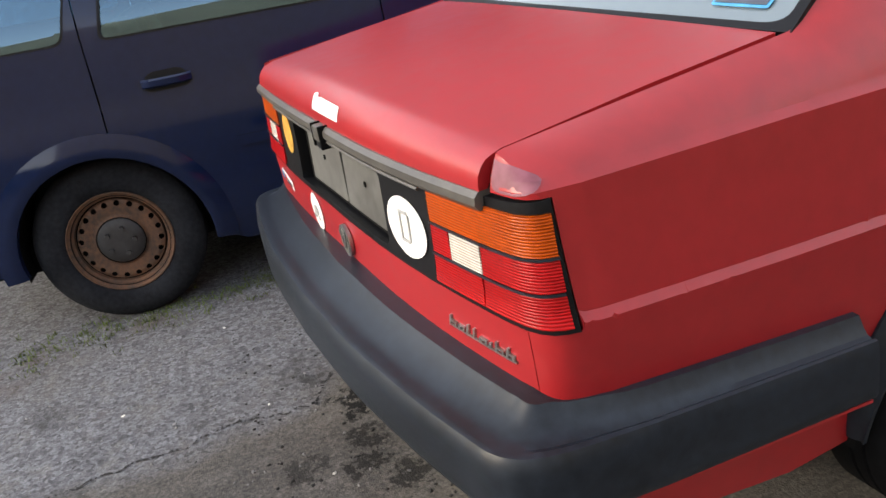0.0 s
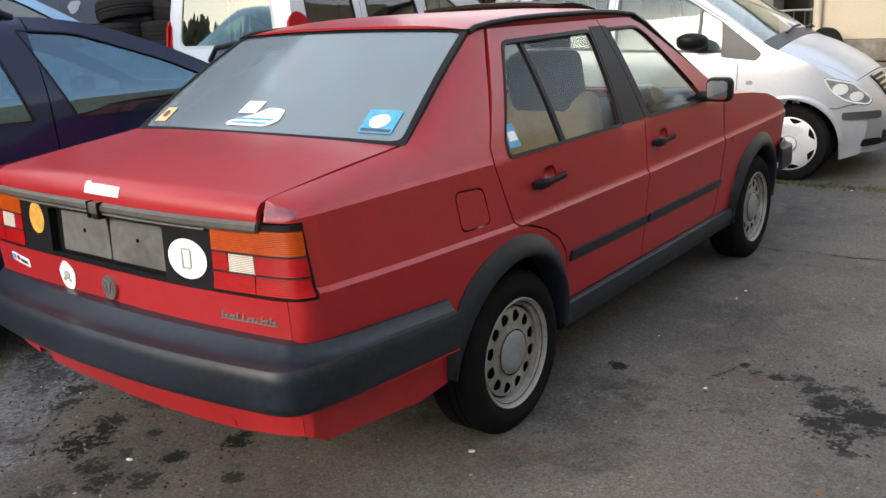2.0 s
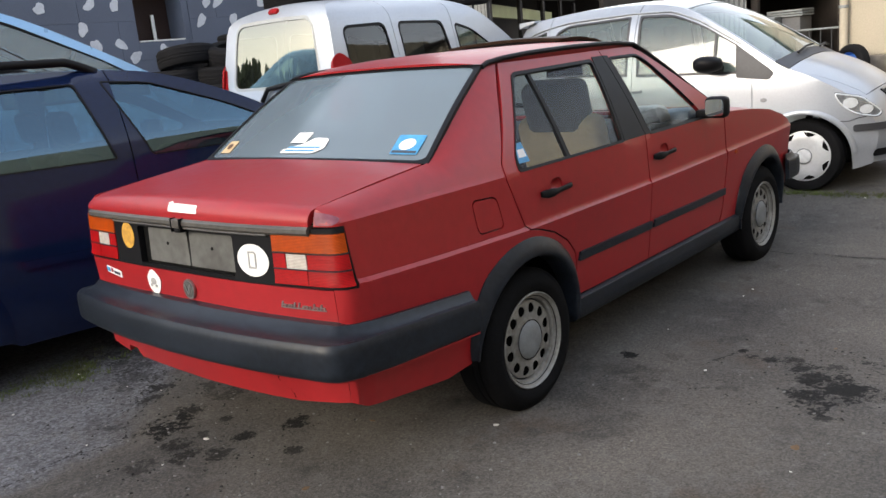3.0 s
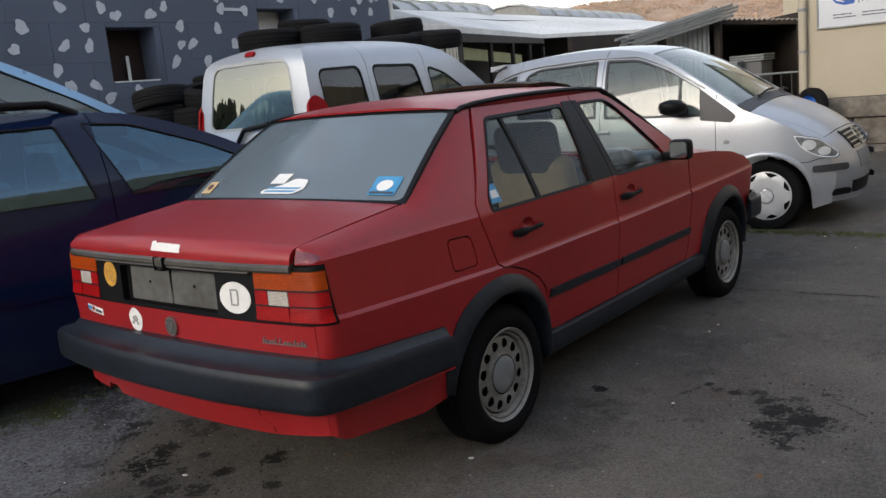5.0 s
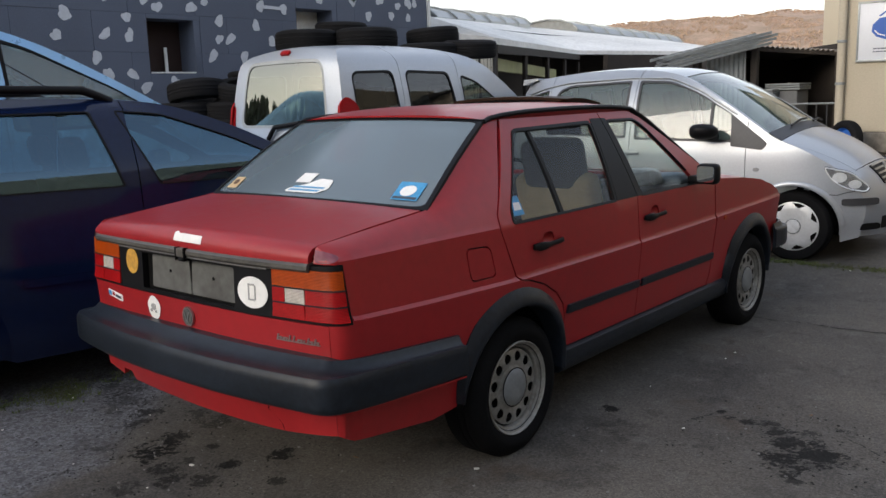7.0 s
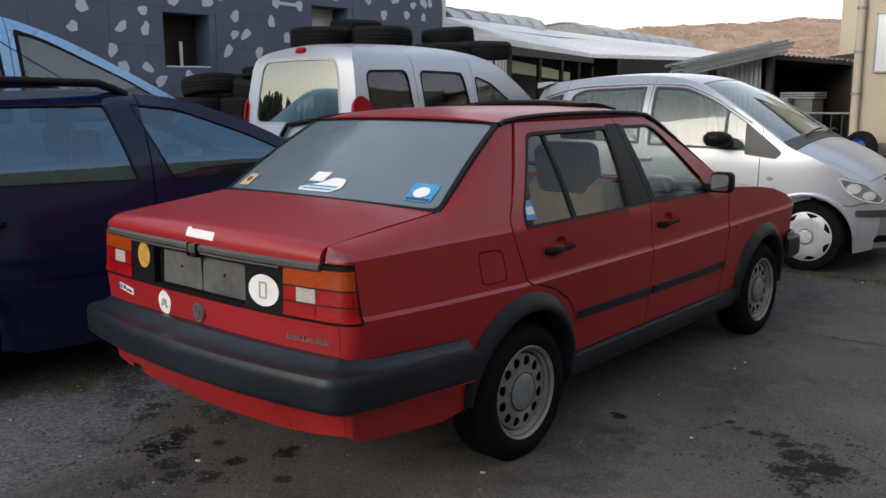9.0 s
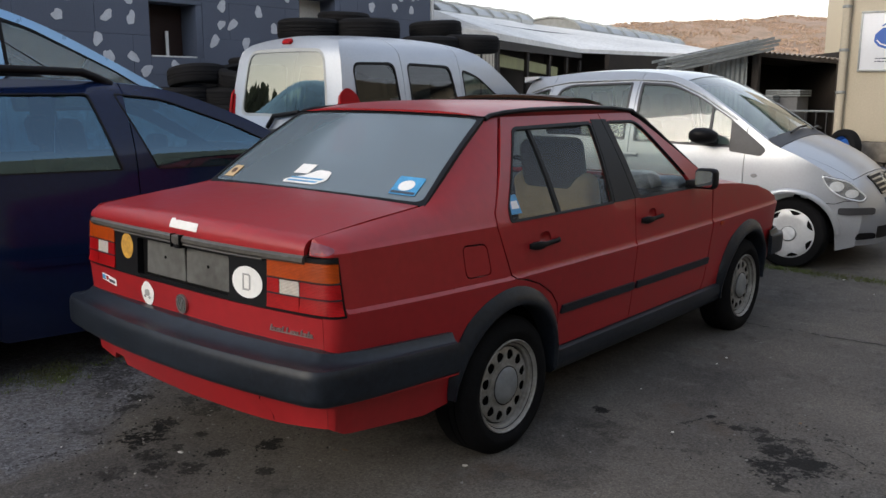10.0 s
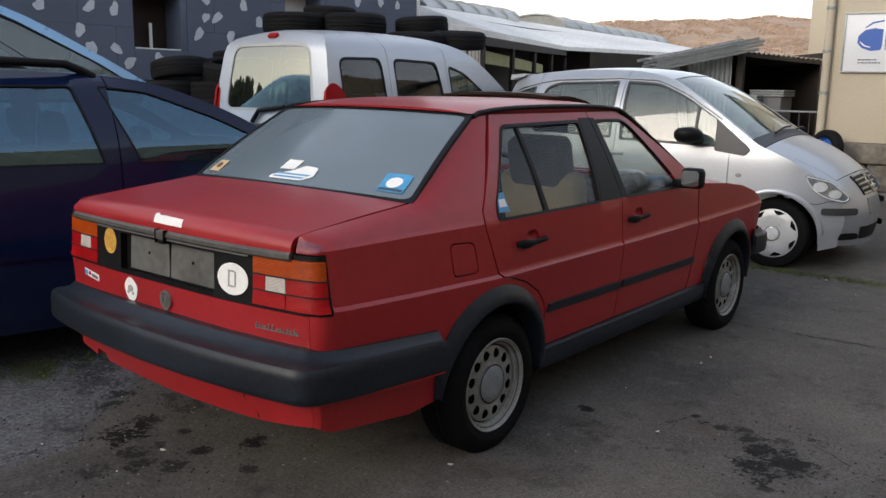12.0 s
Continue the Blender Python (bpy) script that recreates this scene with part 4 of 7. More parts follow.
def make_top(sil, side, crown):
    """The surface across the car over a silhouette of (y, z): u across (-0.8 to 0.8), t along it in metres."""
    pts = np.array(sil)
    arc = np.concatenate([[0], np.cumsum(np.hypot(*np.diff(pts, axis=0).T))])

    def fn(u, t):
        y, z = float(np.interp(t, arc, pts[:, 0])), float(np.interp(t, arc, pts[:, 1]))
        a, b = max(t - 0.05, 0), min(t + 0.05, arc[-1])
        dy, dz = np.interp(b, arc, pts[:, 0]) - np.interp(a, arc, pts[:, 0]), np.interp(b, arc, pts[:, 1]) - np.interp(a, arc, pts[:, 1])
        d = math.hypot(dy, dz)
        f = u / 0.8
        k = lerp(t, [c[0] for c in crown], [c[1] for c in crown]) * (1 - f * f)
        return Vector((f * side(y, z).x, y - dz / d * k, z + dy / d * k))
    return fn, arc


def clip(poly, y, above):
    out = []
    for (a, b), (c, d) in zip(poly, poly[1:] + poly[:1]):
        ina, inc = (a >= y) == above, (c >= y) == above
        if ina:
            out.append((a, b))
        if ina != inc:
            out.append((y, b + (d - b) * (y - a) / (c - a)))
    return out


def slab(poly, y0, y1):
    return clip(clip(poly, y0, True), y1, False)


def dense(sil, n=6):
    return [tuple(p) for p in smooth_path(sil, n)]


def car_sides(car, side, outline, cuts, names, windows, paint, pane, seal=0.05, step=0.06, frame_mat=None):
    """Both flanks cut into panels; each window sits in the panel that holds it."""
    for sg in (1, -1):
        fn = flip(side, sg)
        for nm, y0, y1 in zip(names, cuts, cuts[1:]):
            ws_ = [w for w in windows if y0 < sum(p[0] for p in w) / len(w) < y1]
            ob = part(nm, sheet(slab(outline, y0 + 0.003, y1 - 0.003), fn, step, ws_, 0.02, sg, 0.045), paint, car)
            for w in ws_:
                cx, cy = sum(p[0] for p in w) / len(w), sum(p[1] for p in w) / len(w)
                small = [(cx + (a - cx) * (1 - seal), cy + (b - cy) * (1 - 1.6 * seal)) for a, b in w]
                part("window_seal", sheet(w, fn, step, [small], 0.012, sg, 0.04, lift=0.002), frame_mat or RUBBER, ob)
                g = part("window_pane", sheet(w, fn, step, (), 0, sg, lift=-0.008), pane, ob)
                g.visible_shadow = False


def seat_row(car, xs, y, z, mat, w=0.24):
    for x in xs:
        part("seat_cushion", rbox(x - w, x + w, y, y + 0.48, z, z + 0.16, 0.05, 3), mat, car)
        part("seat_backrest", rbox(-w, w, -0.07, 0.07, 0.0, 0.56, 0.05, 3, None, Matrix.Translation((x, y, z + 0.1)) @ pose(0, 0, 0, 14)), mat, car)
        part("headrest", rbox(-0.13, 0.13, -0.05, 0.05, 0.0, 0.19, 0.045, 3, None, Matrix.Translation((x, y - 0.17, z + 0.70)) @ pose(0, 0, 0, 10)), mat, car)


def half_ring(cy, r, cz, a0=180, a1=0, n=14):
    return arch(cy, r, a0, a1, n, cz)


def liners(car, x, ys, r, cz):
    for y in ys:
        for sg in (1, -1):
            b = lathe([(r, -0.3), (r, 0.0), ], 32)
            bmesh.ops.delete(b, geom=[v for v in b.verts if v.co.z < -0.08], context="VERTS")
            bmesh.ops.translate(b, verts=b.verts, vec=(x if sg > 0 else -x + 0.3, y, cz))
            part("wheel_arch_liner", b, DARK, car)


NAVY = material("dark_blue_paint", (0.0045, 0.010, 0.036), 0.09, 0.0, vary=0.12, grain=30, blot=1.2, coat=0.1, rough_vary=0.04, spec=0.34)
SILVER = material("silver_paint", (0.36, 0.385, 0.42), 0.36, 0.42, vary=0.05, grain=60, blot=1.5, coat=0.7, rough_vary=0.06)
VANWHITE = material("pale_silver_paint", (0.43, 0.46, 0.50), 0.38, 0.3, vary=0.06, grain=60, blot=1.5, coat=0.5, rough_vary=0.06)
PALEBLUE = material("pale_blue_paint", (0.22, 0.42, 0.66), 0.28, 0.3, vary=0.03, grain=12, blot=1.5, coat=0.7)
VANGLASS = glass("van_glass", (0.30, 0.34, 0.33), 0.01, 0.02, 1.7)
# yellow of the low sky's reflection is put into the gloss colour
TAILGLASS = glass("dark_tailgate_glass", (0.24, 0.28, 0.25), 0.01, 0.01, 3.2, shine=(1.0, 0.97, 0.82))
# the pale green film paints in the sky's reflected haze
AGLASS = glass("clear_green_glass", (0.62, 0.76, 0.70), 0.16, 0.02, 1.75, (0.36, 0.46, 0.42))
COVER = material("silver_wheel_cover", (0.50, 0.51, 0.52), 0.38, 0.2, vary=0.08, grain=60, blot=10)
GREYPL = material("dark_grey_plastic", (0.035, 0.036, 0.04), 0.5, vary=0.15, grain=80, blot=6)

# -- silver compact car --
def t_at(sil, arc, y, z):
    k = int(np.argmin([(a - y) ** 2 + (b - z) ** 2 for a, b in sil]))
    return float(arc[k])


acar = thing("compact_car", "silver one-box compact car with dark mirrors, parked crosswise on the verge", "car",
             Matrix.Translation((0.42, 4.33, 0.05)) @ pose(0, 0, 0, 0, 0, -87) @ Matrix.Translation((-0.79, -2.423, 0)))
AP = [(0.2, 0.05), (0.35, 0.01), (0.6, 0.0), (0.85, 0.012), (1.0, 0.035), (1.15, 0.075), (1.3, 0.125), (1.42, 0.18), (1.50, 0.235), (1.56, 0.31), (1.60, 0.40)]
aside = make_side(0.86, -0.46, 2.99, AP, 0.40, 7)
ASIL = [(-0.38, 0.28), (-0.43, 0.50), (-0.44, 0.75), (-0.40, 0.98), (-0.33, 1.22), (-0.28, 1.42), (-0.20, 1.515), (0.05, 1.555), (0.40, 1.585), (0.75, 1.592), (1.05, 1.577), (1.25, 1.548),
        (1.42, 1.500), (1.62, 1.400), (1.90, 1.225), (2.12, 1.075), (2.26, 0.985), (2.46, 0.900), (2.66, 0.785), (2.79, 0.675), (2.865, 0.56), (2.90, 0.42), (2.86, 0.20)]
asil = dense(ASIL, 5)
atop, aarc = make_top(asil, aside, [(0, 0.05), (1.0, 0.04), (1.5, 0.02), (2.6, 0.03), (3.2, 0.06), (3.7, 0.07), (4.4, 0.10), (5, 0.12)])
ws_t0, ws_t1 = t_at(asil, aarc, 1.43, 1.496), t_at(asil, aarc, 2.22, 1.01)
aout = asil + [(2.74, 0.165)] + half_ring(2.40, 0.340, 0.28, -8, 188) + [(2.03, 0.24), (0.36, 0.24)] + half_ring(0.0, 0.345, 0.30, -8, 188)
aw = [soft([(-0.21, 1.20), (-0.16, 1.375), (0.07, 1.435), (0.02, 1.14)], 0.03), soft([(0.10, 1.02), (0.17, 1.42), (0.30, 1.47), (0.92, 1.49), (0.94, 0.985)], [0.03, 0.06, 0.05, 0.02, 0.02]),
      soft([(1.02, 0.975), (1.00, 1.49), (1.30, 1.475), (1.58, 1.365), (1.90, 1.175), (1.912, 0.955)], [0.02, 0.02, 0.08, 0.1, 0.02, 0.02])]
car_sides(acar, aside, aout, [-0.5, 0.085, 0.98, 2.02, 3.1], ["rear_quarter_panel", "rear_door", "front_door", "front_wing"], aw, SILVER, AGLASS, frame_mat=GREYPL)
PALELAMP = material("lamp_inner_reflector", (0.30, 0.31, 0.32), 0.2, 0.5, vary=0.35, grain=30, blot=14)
LAMPGLASS = glass("clear_lamp_glass", (0.93, 0.95, 0.97), 0.0, 0.02, 1.5)
CHROMELAMP = material("lamp_reflector", (0.74, 0.76, 0.78), 0.15, 0.3, vary=0.1, grain=30, blot=14)
for sg in (1, -1):
    A = flip(aside, sg)
    part("mirror_triangle", sheet(soft([(1.890, 0.925), (1.895, 1.175), (2.15, 0.985), (2.19, 0.945), (2.15, 0.895)], 0.02), A, 0.05, (), 0.006, sg, 0.03, lift=0.006), GREYPL, acar)
    part("door_trim_line", tube([A(y, lerp(y, [-0.18, 0.05, 0.30, 0.92, 1.30, 1.58, 1.92], [1.39, 1.455, 1.495, 1.512, 1.497, 1.388, 1.185])) + Vector((sg * 0.004, 0, 0)) for y in np.linspace(-0.18, 1.92, 24)], 0.008, 6), CHROME, acar)
    egg = bmesh.new()
    bmesh.ops.create_icosphere(egg, subdivisions=3, radius=1)
    for v in egg.verts:
        c = v.co
        v.co = Vector((0.125 * math.copysign(abs(c.x) ** 0.75, c.x) + sg * 0.02 * c.z, 0.125 * (c.y if c.y > 0 else 0.8 * c.y), 0.068 * math.copysign(abs(c.z) ** 0.8, c.z)))
    mirror = part("outside_mirror", egg, RUBBER, acar, "black plastic mirror housing")
    mirror.matrix_local = Matrix.Translation((sg * 0.965, 1.70, 1.05))
    part("mirror_foot", rbox(-0.09, 0.09, -0.045, 0.045, -0.03, 0.03, 0.02, 2), RUBBER, mirror).matrix_local = Matrix.Translation((-sg * 0.12, 0.03, -0.045))
    part("bumper_strip", sheet(soft([(2.745, 0.462), (2.97, 0.462), (2.97, 0.518), (2.745, 0.515)], 0.02), A, 0.04, (), 0.01, sg, 0.03, lift=0.012), GREYPL, acar)
    part("side_repeater", sheet(ellipse(2.112, 0.738, 0.026, 0.017, 14), A, 0.02, (), 0.004, sg, lift=0.005), CAP, acar)
    part("handle", rbox(-0.012, 0.012, -0.09, 0.09, -0.016, 0.016, 0.008, 2, None, Matrix.Translation((sg * (aside(1.0, 0.86).x + 0.012), 0.99, 0.86))), SILVER, acar)
    lampcut = soft([(2.615, 0.772), (2.665, 0.672), (2.77, 0.590), (2.90, 0.560), (2.925, 0.600), (2.80, 0.728)], [0.03, 0.05, 0.06, 0.03, 0.03, 0.04])
    lamp = part("headlamp", sheet(lampcut, A, 0.03, (), 0.012, sg, 0.03, lift=0.003), PALELAMP, acar, "clear glass headlamp with bright reflectors")
    part("lamp_gap", tube([A(*p) + Vector((sg * 0.002, 0, 0)) for p in lampcut], 0.0045, 6, closed=True), GREYPL, lamp)
    part("lamp_bezel", tube([A(*p) + Vector((sg * 0.006, 0, 0)) for p in shrink(lampcut, 0.012)], 0.007, 6, closed=True), CHROMELAMP, lamp)
    for cy_, cz_, r_ in ((2.725, 0.683, 0.040), (2.825, 0.628, 0.034)):
        part("reflector", sheet(ellipse(cy_, cz_, r_ * 1.2, r_, 18), A, 0.02, (), 0.004, sg, lift=0.007), CHROMELAMP, lamp)
    part("lamp_glass", sheet(lampcut, A, 0.03, (), 0, sg, 0.03, lift=0.012), LAMPGLASS, lamp).visible_shadow = False
    part("bumper_seam", tube([A(y, z) + Vector((sg * 0.001, 0, 0)) for y, z in ((2.665, 0.548), (2.72, 0.545), (2.78, 0.566), (2.83, 0.572))], 0.0035, 6), GREYPL, acar)
    part("fog_opening", sheet(soft([(2.86, 0.255), (2.985, 0.265), (2.985, 0.315), (2.88, 0.312)], 0.022), A, 0.03, (), 0.006, sg, lift=0.004), RUBBER, acar)
    for y, cz_ in ((0.0, 0.30), (2.40, 0.28)):
        lip = []
        for i in range(29):
            a = radians(3 + 174 * i / 28)
            p = A(y + 0.342 * math.cos(a), max(cz_ + 0.342 * math.sin(a), 0.2))
            lip.append((p, Vector((sg, 0, 0)), Vector((0, math.cos(a), math.sin(a)))))
        part("wheel_arch_lip", sweep(lip, [(-0.03, -0.008), (0.006, -0.008), (0.010, 0.0), (0.008, 0.018), (-0.004, 0.034), (-0.02, 0.034)]), SILVER, acar, angle=60)
    for y in (0.0, 2.40):
        w = new("wheel")
        w.parent, w.matrix_local = acar, pose(sg * 0.80, y, 0.282 if y else 0.292, 0, 0, 0 if sg > 0 else 180)
        part("tyre", lathe([(0.195, -0.03), (0.205, -0.006), (0.235, 0.004), (0.268, 0.0), (0.284, -0.025), (0.286, -0.05), (0.286, -0.15), (0.27, -0.18), (0.195, -0.18)], 56), TYRE, w)
        dish = lambda u, v: (lerp(math.hypot(u, v), [0, 0.055, 0.065, 0.08, 0.15, 0.185, 0.2, 0.207], [0.0, -0.002, -0.012, -0.004, -0.004, -0.014, -0.014, -0.022]), u, v)
        gaps = []
        for i in range(7):
            a0 = 2 * math.pi * (i + 0.5) / 7
            half = [(0.190, -0.27), (0.191, 0.0), (0.190, 0.27), (0.170, 0.17), (0.154, 0.0), (0.170, -0.17)]
            gaps.append(soft([(r_ * math.cos(a0 + d_), r_ * math.sin(a0 + d_)) for r_, d_ in half], 0.006, 3))
        part("wheel_cover", sheet(ellipse(0, 0, 0.207, 0.207, 64), dish, 0.02, gaps, 0.01, 1, 0.02), COVER, w, "silver seven-spoke wheel cover")
        part("rim", lathe([(0.0, -0.035), (0.19, -0.035), (0.2, -0.024), (0.205, -0.024)], 40), DARK, w)
        part("centre_badge", lathe([(0.0, 0.006), (0.040, 0.006), (0.052, 0.003), (0.056, -0.004)], 28), CHROMELAMP, w)
        part("badge_ring", lathe([(0.056, -0.004), (0.060, 0.002), (0.064, -0.006)], 28), CAP, w)
part("roof", sheet([(-0.8, 1.36), (0.8, 1.36), (0.8, ws_t0 - 0.01), (-0.8, ws_t0 - 0.01)], atop, 0.07, (), 0.02, 1), SILVER, acar)
tg_hole = soft([(-0.66, 0.86), (0.66, 0.86), (0.60, 1.18), (-0.60, 1.18)], 0.05)
part("tailgate", sheet([(-0.8, 0.0), (0.8, 0.0), (0.8, 1.355), (-0.8, 1.355)], atop, 0.07, [tg_hole], 0.02, 1), SILVER, acar)
g = part("tailgate_window", sheet(tg_hole, atop, 0.07, (), 0, 1, lift=-0.005), AGLASS, acar)
part("roof_spoiler", sweep([(Vector((x, -0.235 - 0.05 * (1 - (x / 0.55) ** 2), 1.525)), Vector((0, 1, 0.12)), Vector((0, 0.12, 1))) for x in np.linspace(-0.56, 0.56, 14)],
                           [(0.11, 0.012), (0.11, -0.008), (-0.06, -0.03), (-0.06, 0.022)]), SILVER, acar)
for sg in (1, -1):
    part("window_bar", sheet([(1.70, 0.965), (1.722, 0.965), (1.715, 1.285), (1.695, 1.295)], flip(aside, sg), 0.05, (), 0.01, sg, lift=0.004), GREYPL, acar)
g = part("windscreen", sheet([(-0.77, ws_t0), (0.77, ws_t0), (0.77, ws_t1), (-0.77, ws_t1)], atop, 0.08, (), 0, 1, lift=-0.004), AGLASS, acar)
g.visible_shadow = False
for sg in (1, -1):
    part("windscreen_pillar", sheet([(sg * 0.765, ws_t0 - 0.02), (sg * 0.8, ws_t0 - 0.02), (sg * 0.8, ws_t1 + 0.02), (sg * 0.765, ws_t1 + 0.02)][::sg], atop, 0.08, (), 0.02, 1, 0.06), SILVER, acar)
part("cowl", sheet([(-0.8, ws_t1 - 0.05), (0.8, ws_t1 - 0.05), (0.8, ws_t1 + 0.07), (-0.8, ws_t1 + 0.07)], atop, 0.06, (), 0.02, 1, lift=0.004), GREYPL, acar)
tb = t_at(asil, aarc, 2.77, 0.69)
part("bonnet", sheet([(-0.8, ws_t1 + 0.075), (0.8, ws_t1 + 0.075), (0.62, tb), (-0.62, tb)], atop, 0.05, (), 0.02, 1), SILVER, acar)
tend = float(aarc[-1]) - 0.01
part("nose", sheet([(0.8, ws_t1 + 0.075), (0.8, tend), (-0.8, tend), (-0.8, ws_t1 + 0.075), (-0.624, tb + 0.006), (0.624, tb + 0.006)][::-1], atop, 0.05, (), 0.02, 1), SILVER, acar)
tg = tb + 0.02
part("grille", sheet(soft([(-0.36, tg), (0.36, tg), (0.30, tg + 0.155), (-0.30, tg + 0.155)], 0.02), atop, 0.04, (), 0.02, 1, lift=0.008), RUBBER, acar)
for k in range(5):
    tk = tg + 0.002 + k * 0.034
    wk = 0.345 - k * 0.012
    part("grille_bar", sheet([(-wk, tk), (wk, tk), (wk, tk + 0.012), (-wk, tk + 0.012)], atop, 0.05, (), 0.006, 1, lift=0.016), CHROME, acar)
emblem = part("round_emblem", sheet(ellipse(0, tg + 0.085, 0.085, 0.07, 20), atop, 0.05, [ellipse(0, tg + 0.085, 0.068, 0.056, 20)], 0.008, 1, lift=0.024), CHROME, acar)
for sg in (1, -1):
    p0 = atop(sg * 0.30 + 0.12, ws_t1 - 0.01) + Vector((0, 0.01, 0.02))
    p1 = atop(sg * 0.30 - 0.34, ws_t1 - 0.05) + Vector((0, 0.02, 0.025))
    part("wiper", tube([p0, p0.lerp(p1, 0.45) + Vector((0, 0.01, 0.02)), p1], 0.010, 6), RUBBER, acar)
ti = t_at(asil, aarc, 2.90, 0.34)
part("air_intake", sheet(soft([(-0.46, ti - 0.02), (0.46, ti - 0.02), (0.42, ti + 0.08), (-0.42, ti + 0.08)], 0.02), atop, 0.04, (), 0.02, 1, lift=0.004), RUBBER, acar)
tn = t_at(asil, aarc, 2.885, 0.475)
part("plate_holder", sheet(soft([(-0.26, tn - 0.05), (0.26, tn - 0.05), (0.26, tn + 0.05), (-0.26, tn + 0.05)], 0.01), atop, 0.05, (), 0.008, 1, lift=0.01), CAP, acar)
part("floor_pan", rbox(-0.68, 0.68, -0.3, 2.7, 0.22, 0.34, 0.03), DARK, acar)
part("dashboard", rbox(-0.66, 0.66, 1.70, 2.15, 0.72, 0.95, 0.06), CLOTH, acar)
seat_row(acar, (-0.36, 0.36), 1.05, 0.50, CLOTH)
seat_row(acar, (-0.36, 0.36), 0.25, 0.52, CLOTH)
liners(acar, 0.70, (0.0, 2.40), 0.35, 0.29)

# -- pale van --
van = thing("delivery_van", "pale silver van with side windows parked beside piled tyres", "van", Matrix.Translation((-3.36, 2.80, 0.13)) @ pose(0, 0, 0, 0, 0, 1))
VP = [(0.2, 0.06), (0.35, 0.01), (0.6, 0.0), (0.95, 0.005), (1.15, 0.025), (1.4, 0.07), (1.6, 0.115), (1.68, 0.155), (1.73, 0.22), (1.77, 0.31), (1.81, 0.42)]
vside = make_side(0.83, -0.66, 3.5, VP, 0.10, 12)
VSIL = [(-0.60, 0.32), (-0.62, 0.55), (-0.60, 0.90), (-0.565, 1.25), (-0.525, 1.60), (-0.495, 1.69), (-0.40, 1.755), (-0.15, 1.785), (0.4, 1.80), (0.85, 1.785), (1.15, 1.735), (1.40, 1.645), (1.70, 1.465), (2.05, 1.22),
        (2.32, 1.07), (2.8, 0.98), (3.2, 0.83), (3.36, 0.66), (3.4, 0.45), (3.36, 0.26)]
vsil = dense(VSIL, 5)
vtop, varc = make_top(vsil, vside, [(0, 0.05), (1.3, 0.05), (1.7, 0.03), (4, 0.03), (5, 0.05), (7, 0.1)])
vout = vsil + [(2.98, 0.24)] + half_ring(2.60, 0.34, 0.30, -5, 185) + [(2.2, 0.24), (0.38, 0.24)] + half_ring(0.0, 0.34, 0.30, -5, 185)
vw = [soft([(-0.43, 1.06), (-0.42, 1.565), (0.08, 1.575), (0.11, 1.06)], 0.08), soft([(0.24, 1.06), (0.24, 1.575), (0.85, 1.56), (0.94, 1.06)], 0.07),
      soft([(1.03, 1.04), (1.02, 1.535), (1.26, 1.47), (1.62, 1.24), (1.82, 1.04)], [0.05, 0.06, 0.08, 0.05, 0.03])]
car_sides(van, vside, vout, [-0.7, 0.17, 0.99, 2.05, 3.6], ["rear_quarter_panel", "sliding_door", "front_door", "front_wing"], vw, VANWHITE, VANGLASS)
vh = soft([(-0.625, 0.775), (0.625, 0.775), (0.60, 1.355), (-0.60, 1.355)], 0.10)
tailgate = part("tailgate", sheet([(-0.8, 0.0), (0.8, 0.0), (0.8, 1.49), (-0.8, 1.49)], vtop, 0.06, [vh], 0.02, 1, 0.04), VANWHITE, van)
inner_vh = soft([(-0.60, 0.80), (0.60, 0.80), (0.578, 1.33), (-0.578, 1.33)], 0.09)
part("window_seal", sheet(vh, vtop, 0.06, [inner_vh], 0.012, 1, 0.04, lift=0.002), material("pale_seal", (0.35, 0.36, 0.35), 0.6), tailgate)
g = part("tailgate_window", sheet(vh, vtop, 0.08, (), 0, 1, lift=-0.006), TAILGLASS, tailgate)
part("brake_light", sheet(soft([(-0.075, 1.392), (0.075, 1.392), (0.075, 1.43), (-0.075, 1.43)], 0.018), vtop, 0.03, (), 0.02, 1, 0.01, lift=0.02), REDLENS, tailgate, "small red high brake light")
part("rear_wiper", tube([vtop(-0.13, 0.68) + Vector((0, -0.03, 0)), vtop(-0.04, 0.78) + Vector((0, -0.035, 0)), vtop(0.30, 0.82) + Vector((0, -0.03, 0))], 0.021, 8), RUBBER, tailgate)
part("tailgate_handle", rbox(-0.25, 0.25, -0.68, -0.62, 0.93, 0.99, 0.015), GREYPL, tailgate)
part("roof", sheet([(-0.8, 1.495), (0.8, 1.495), (0.8, 3.42), (-0.8, 3.42)], vtop, 0.08, (), 0.02, 1), VANWHITE, van)
g = part("windscreen", sheet([(-0.8, 3.43), (0.8, 3.43), (0.8, 4.50), (-0.8, 4.50)], vtop, 0.1, (), 0, 1), AGLASS, van)
g.visible_shadow = False
part("bonnet", sheet([(-0.8, 4.51), (0.8, 4.51), (0.8, 6.2), (-0.8, 6.2)], vtop, 0.1, (), 0.02, 1), VANWHITE, van)
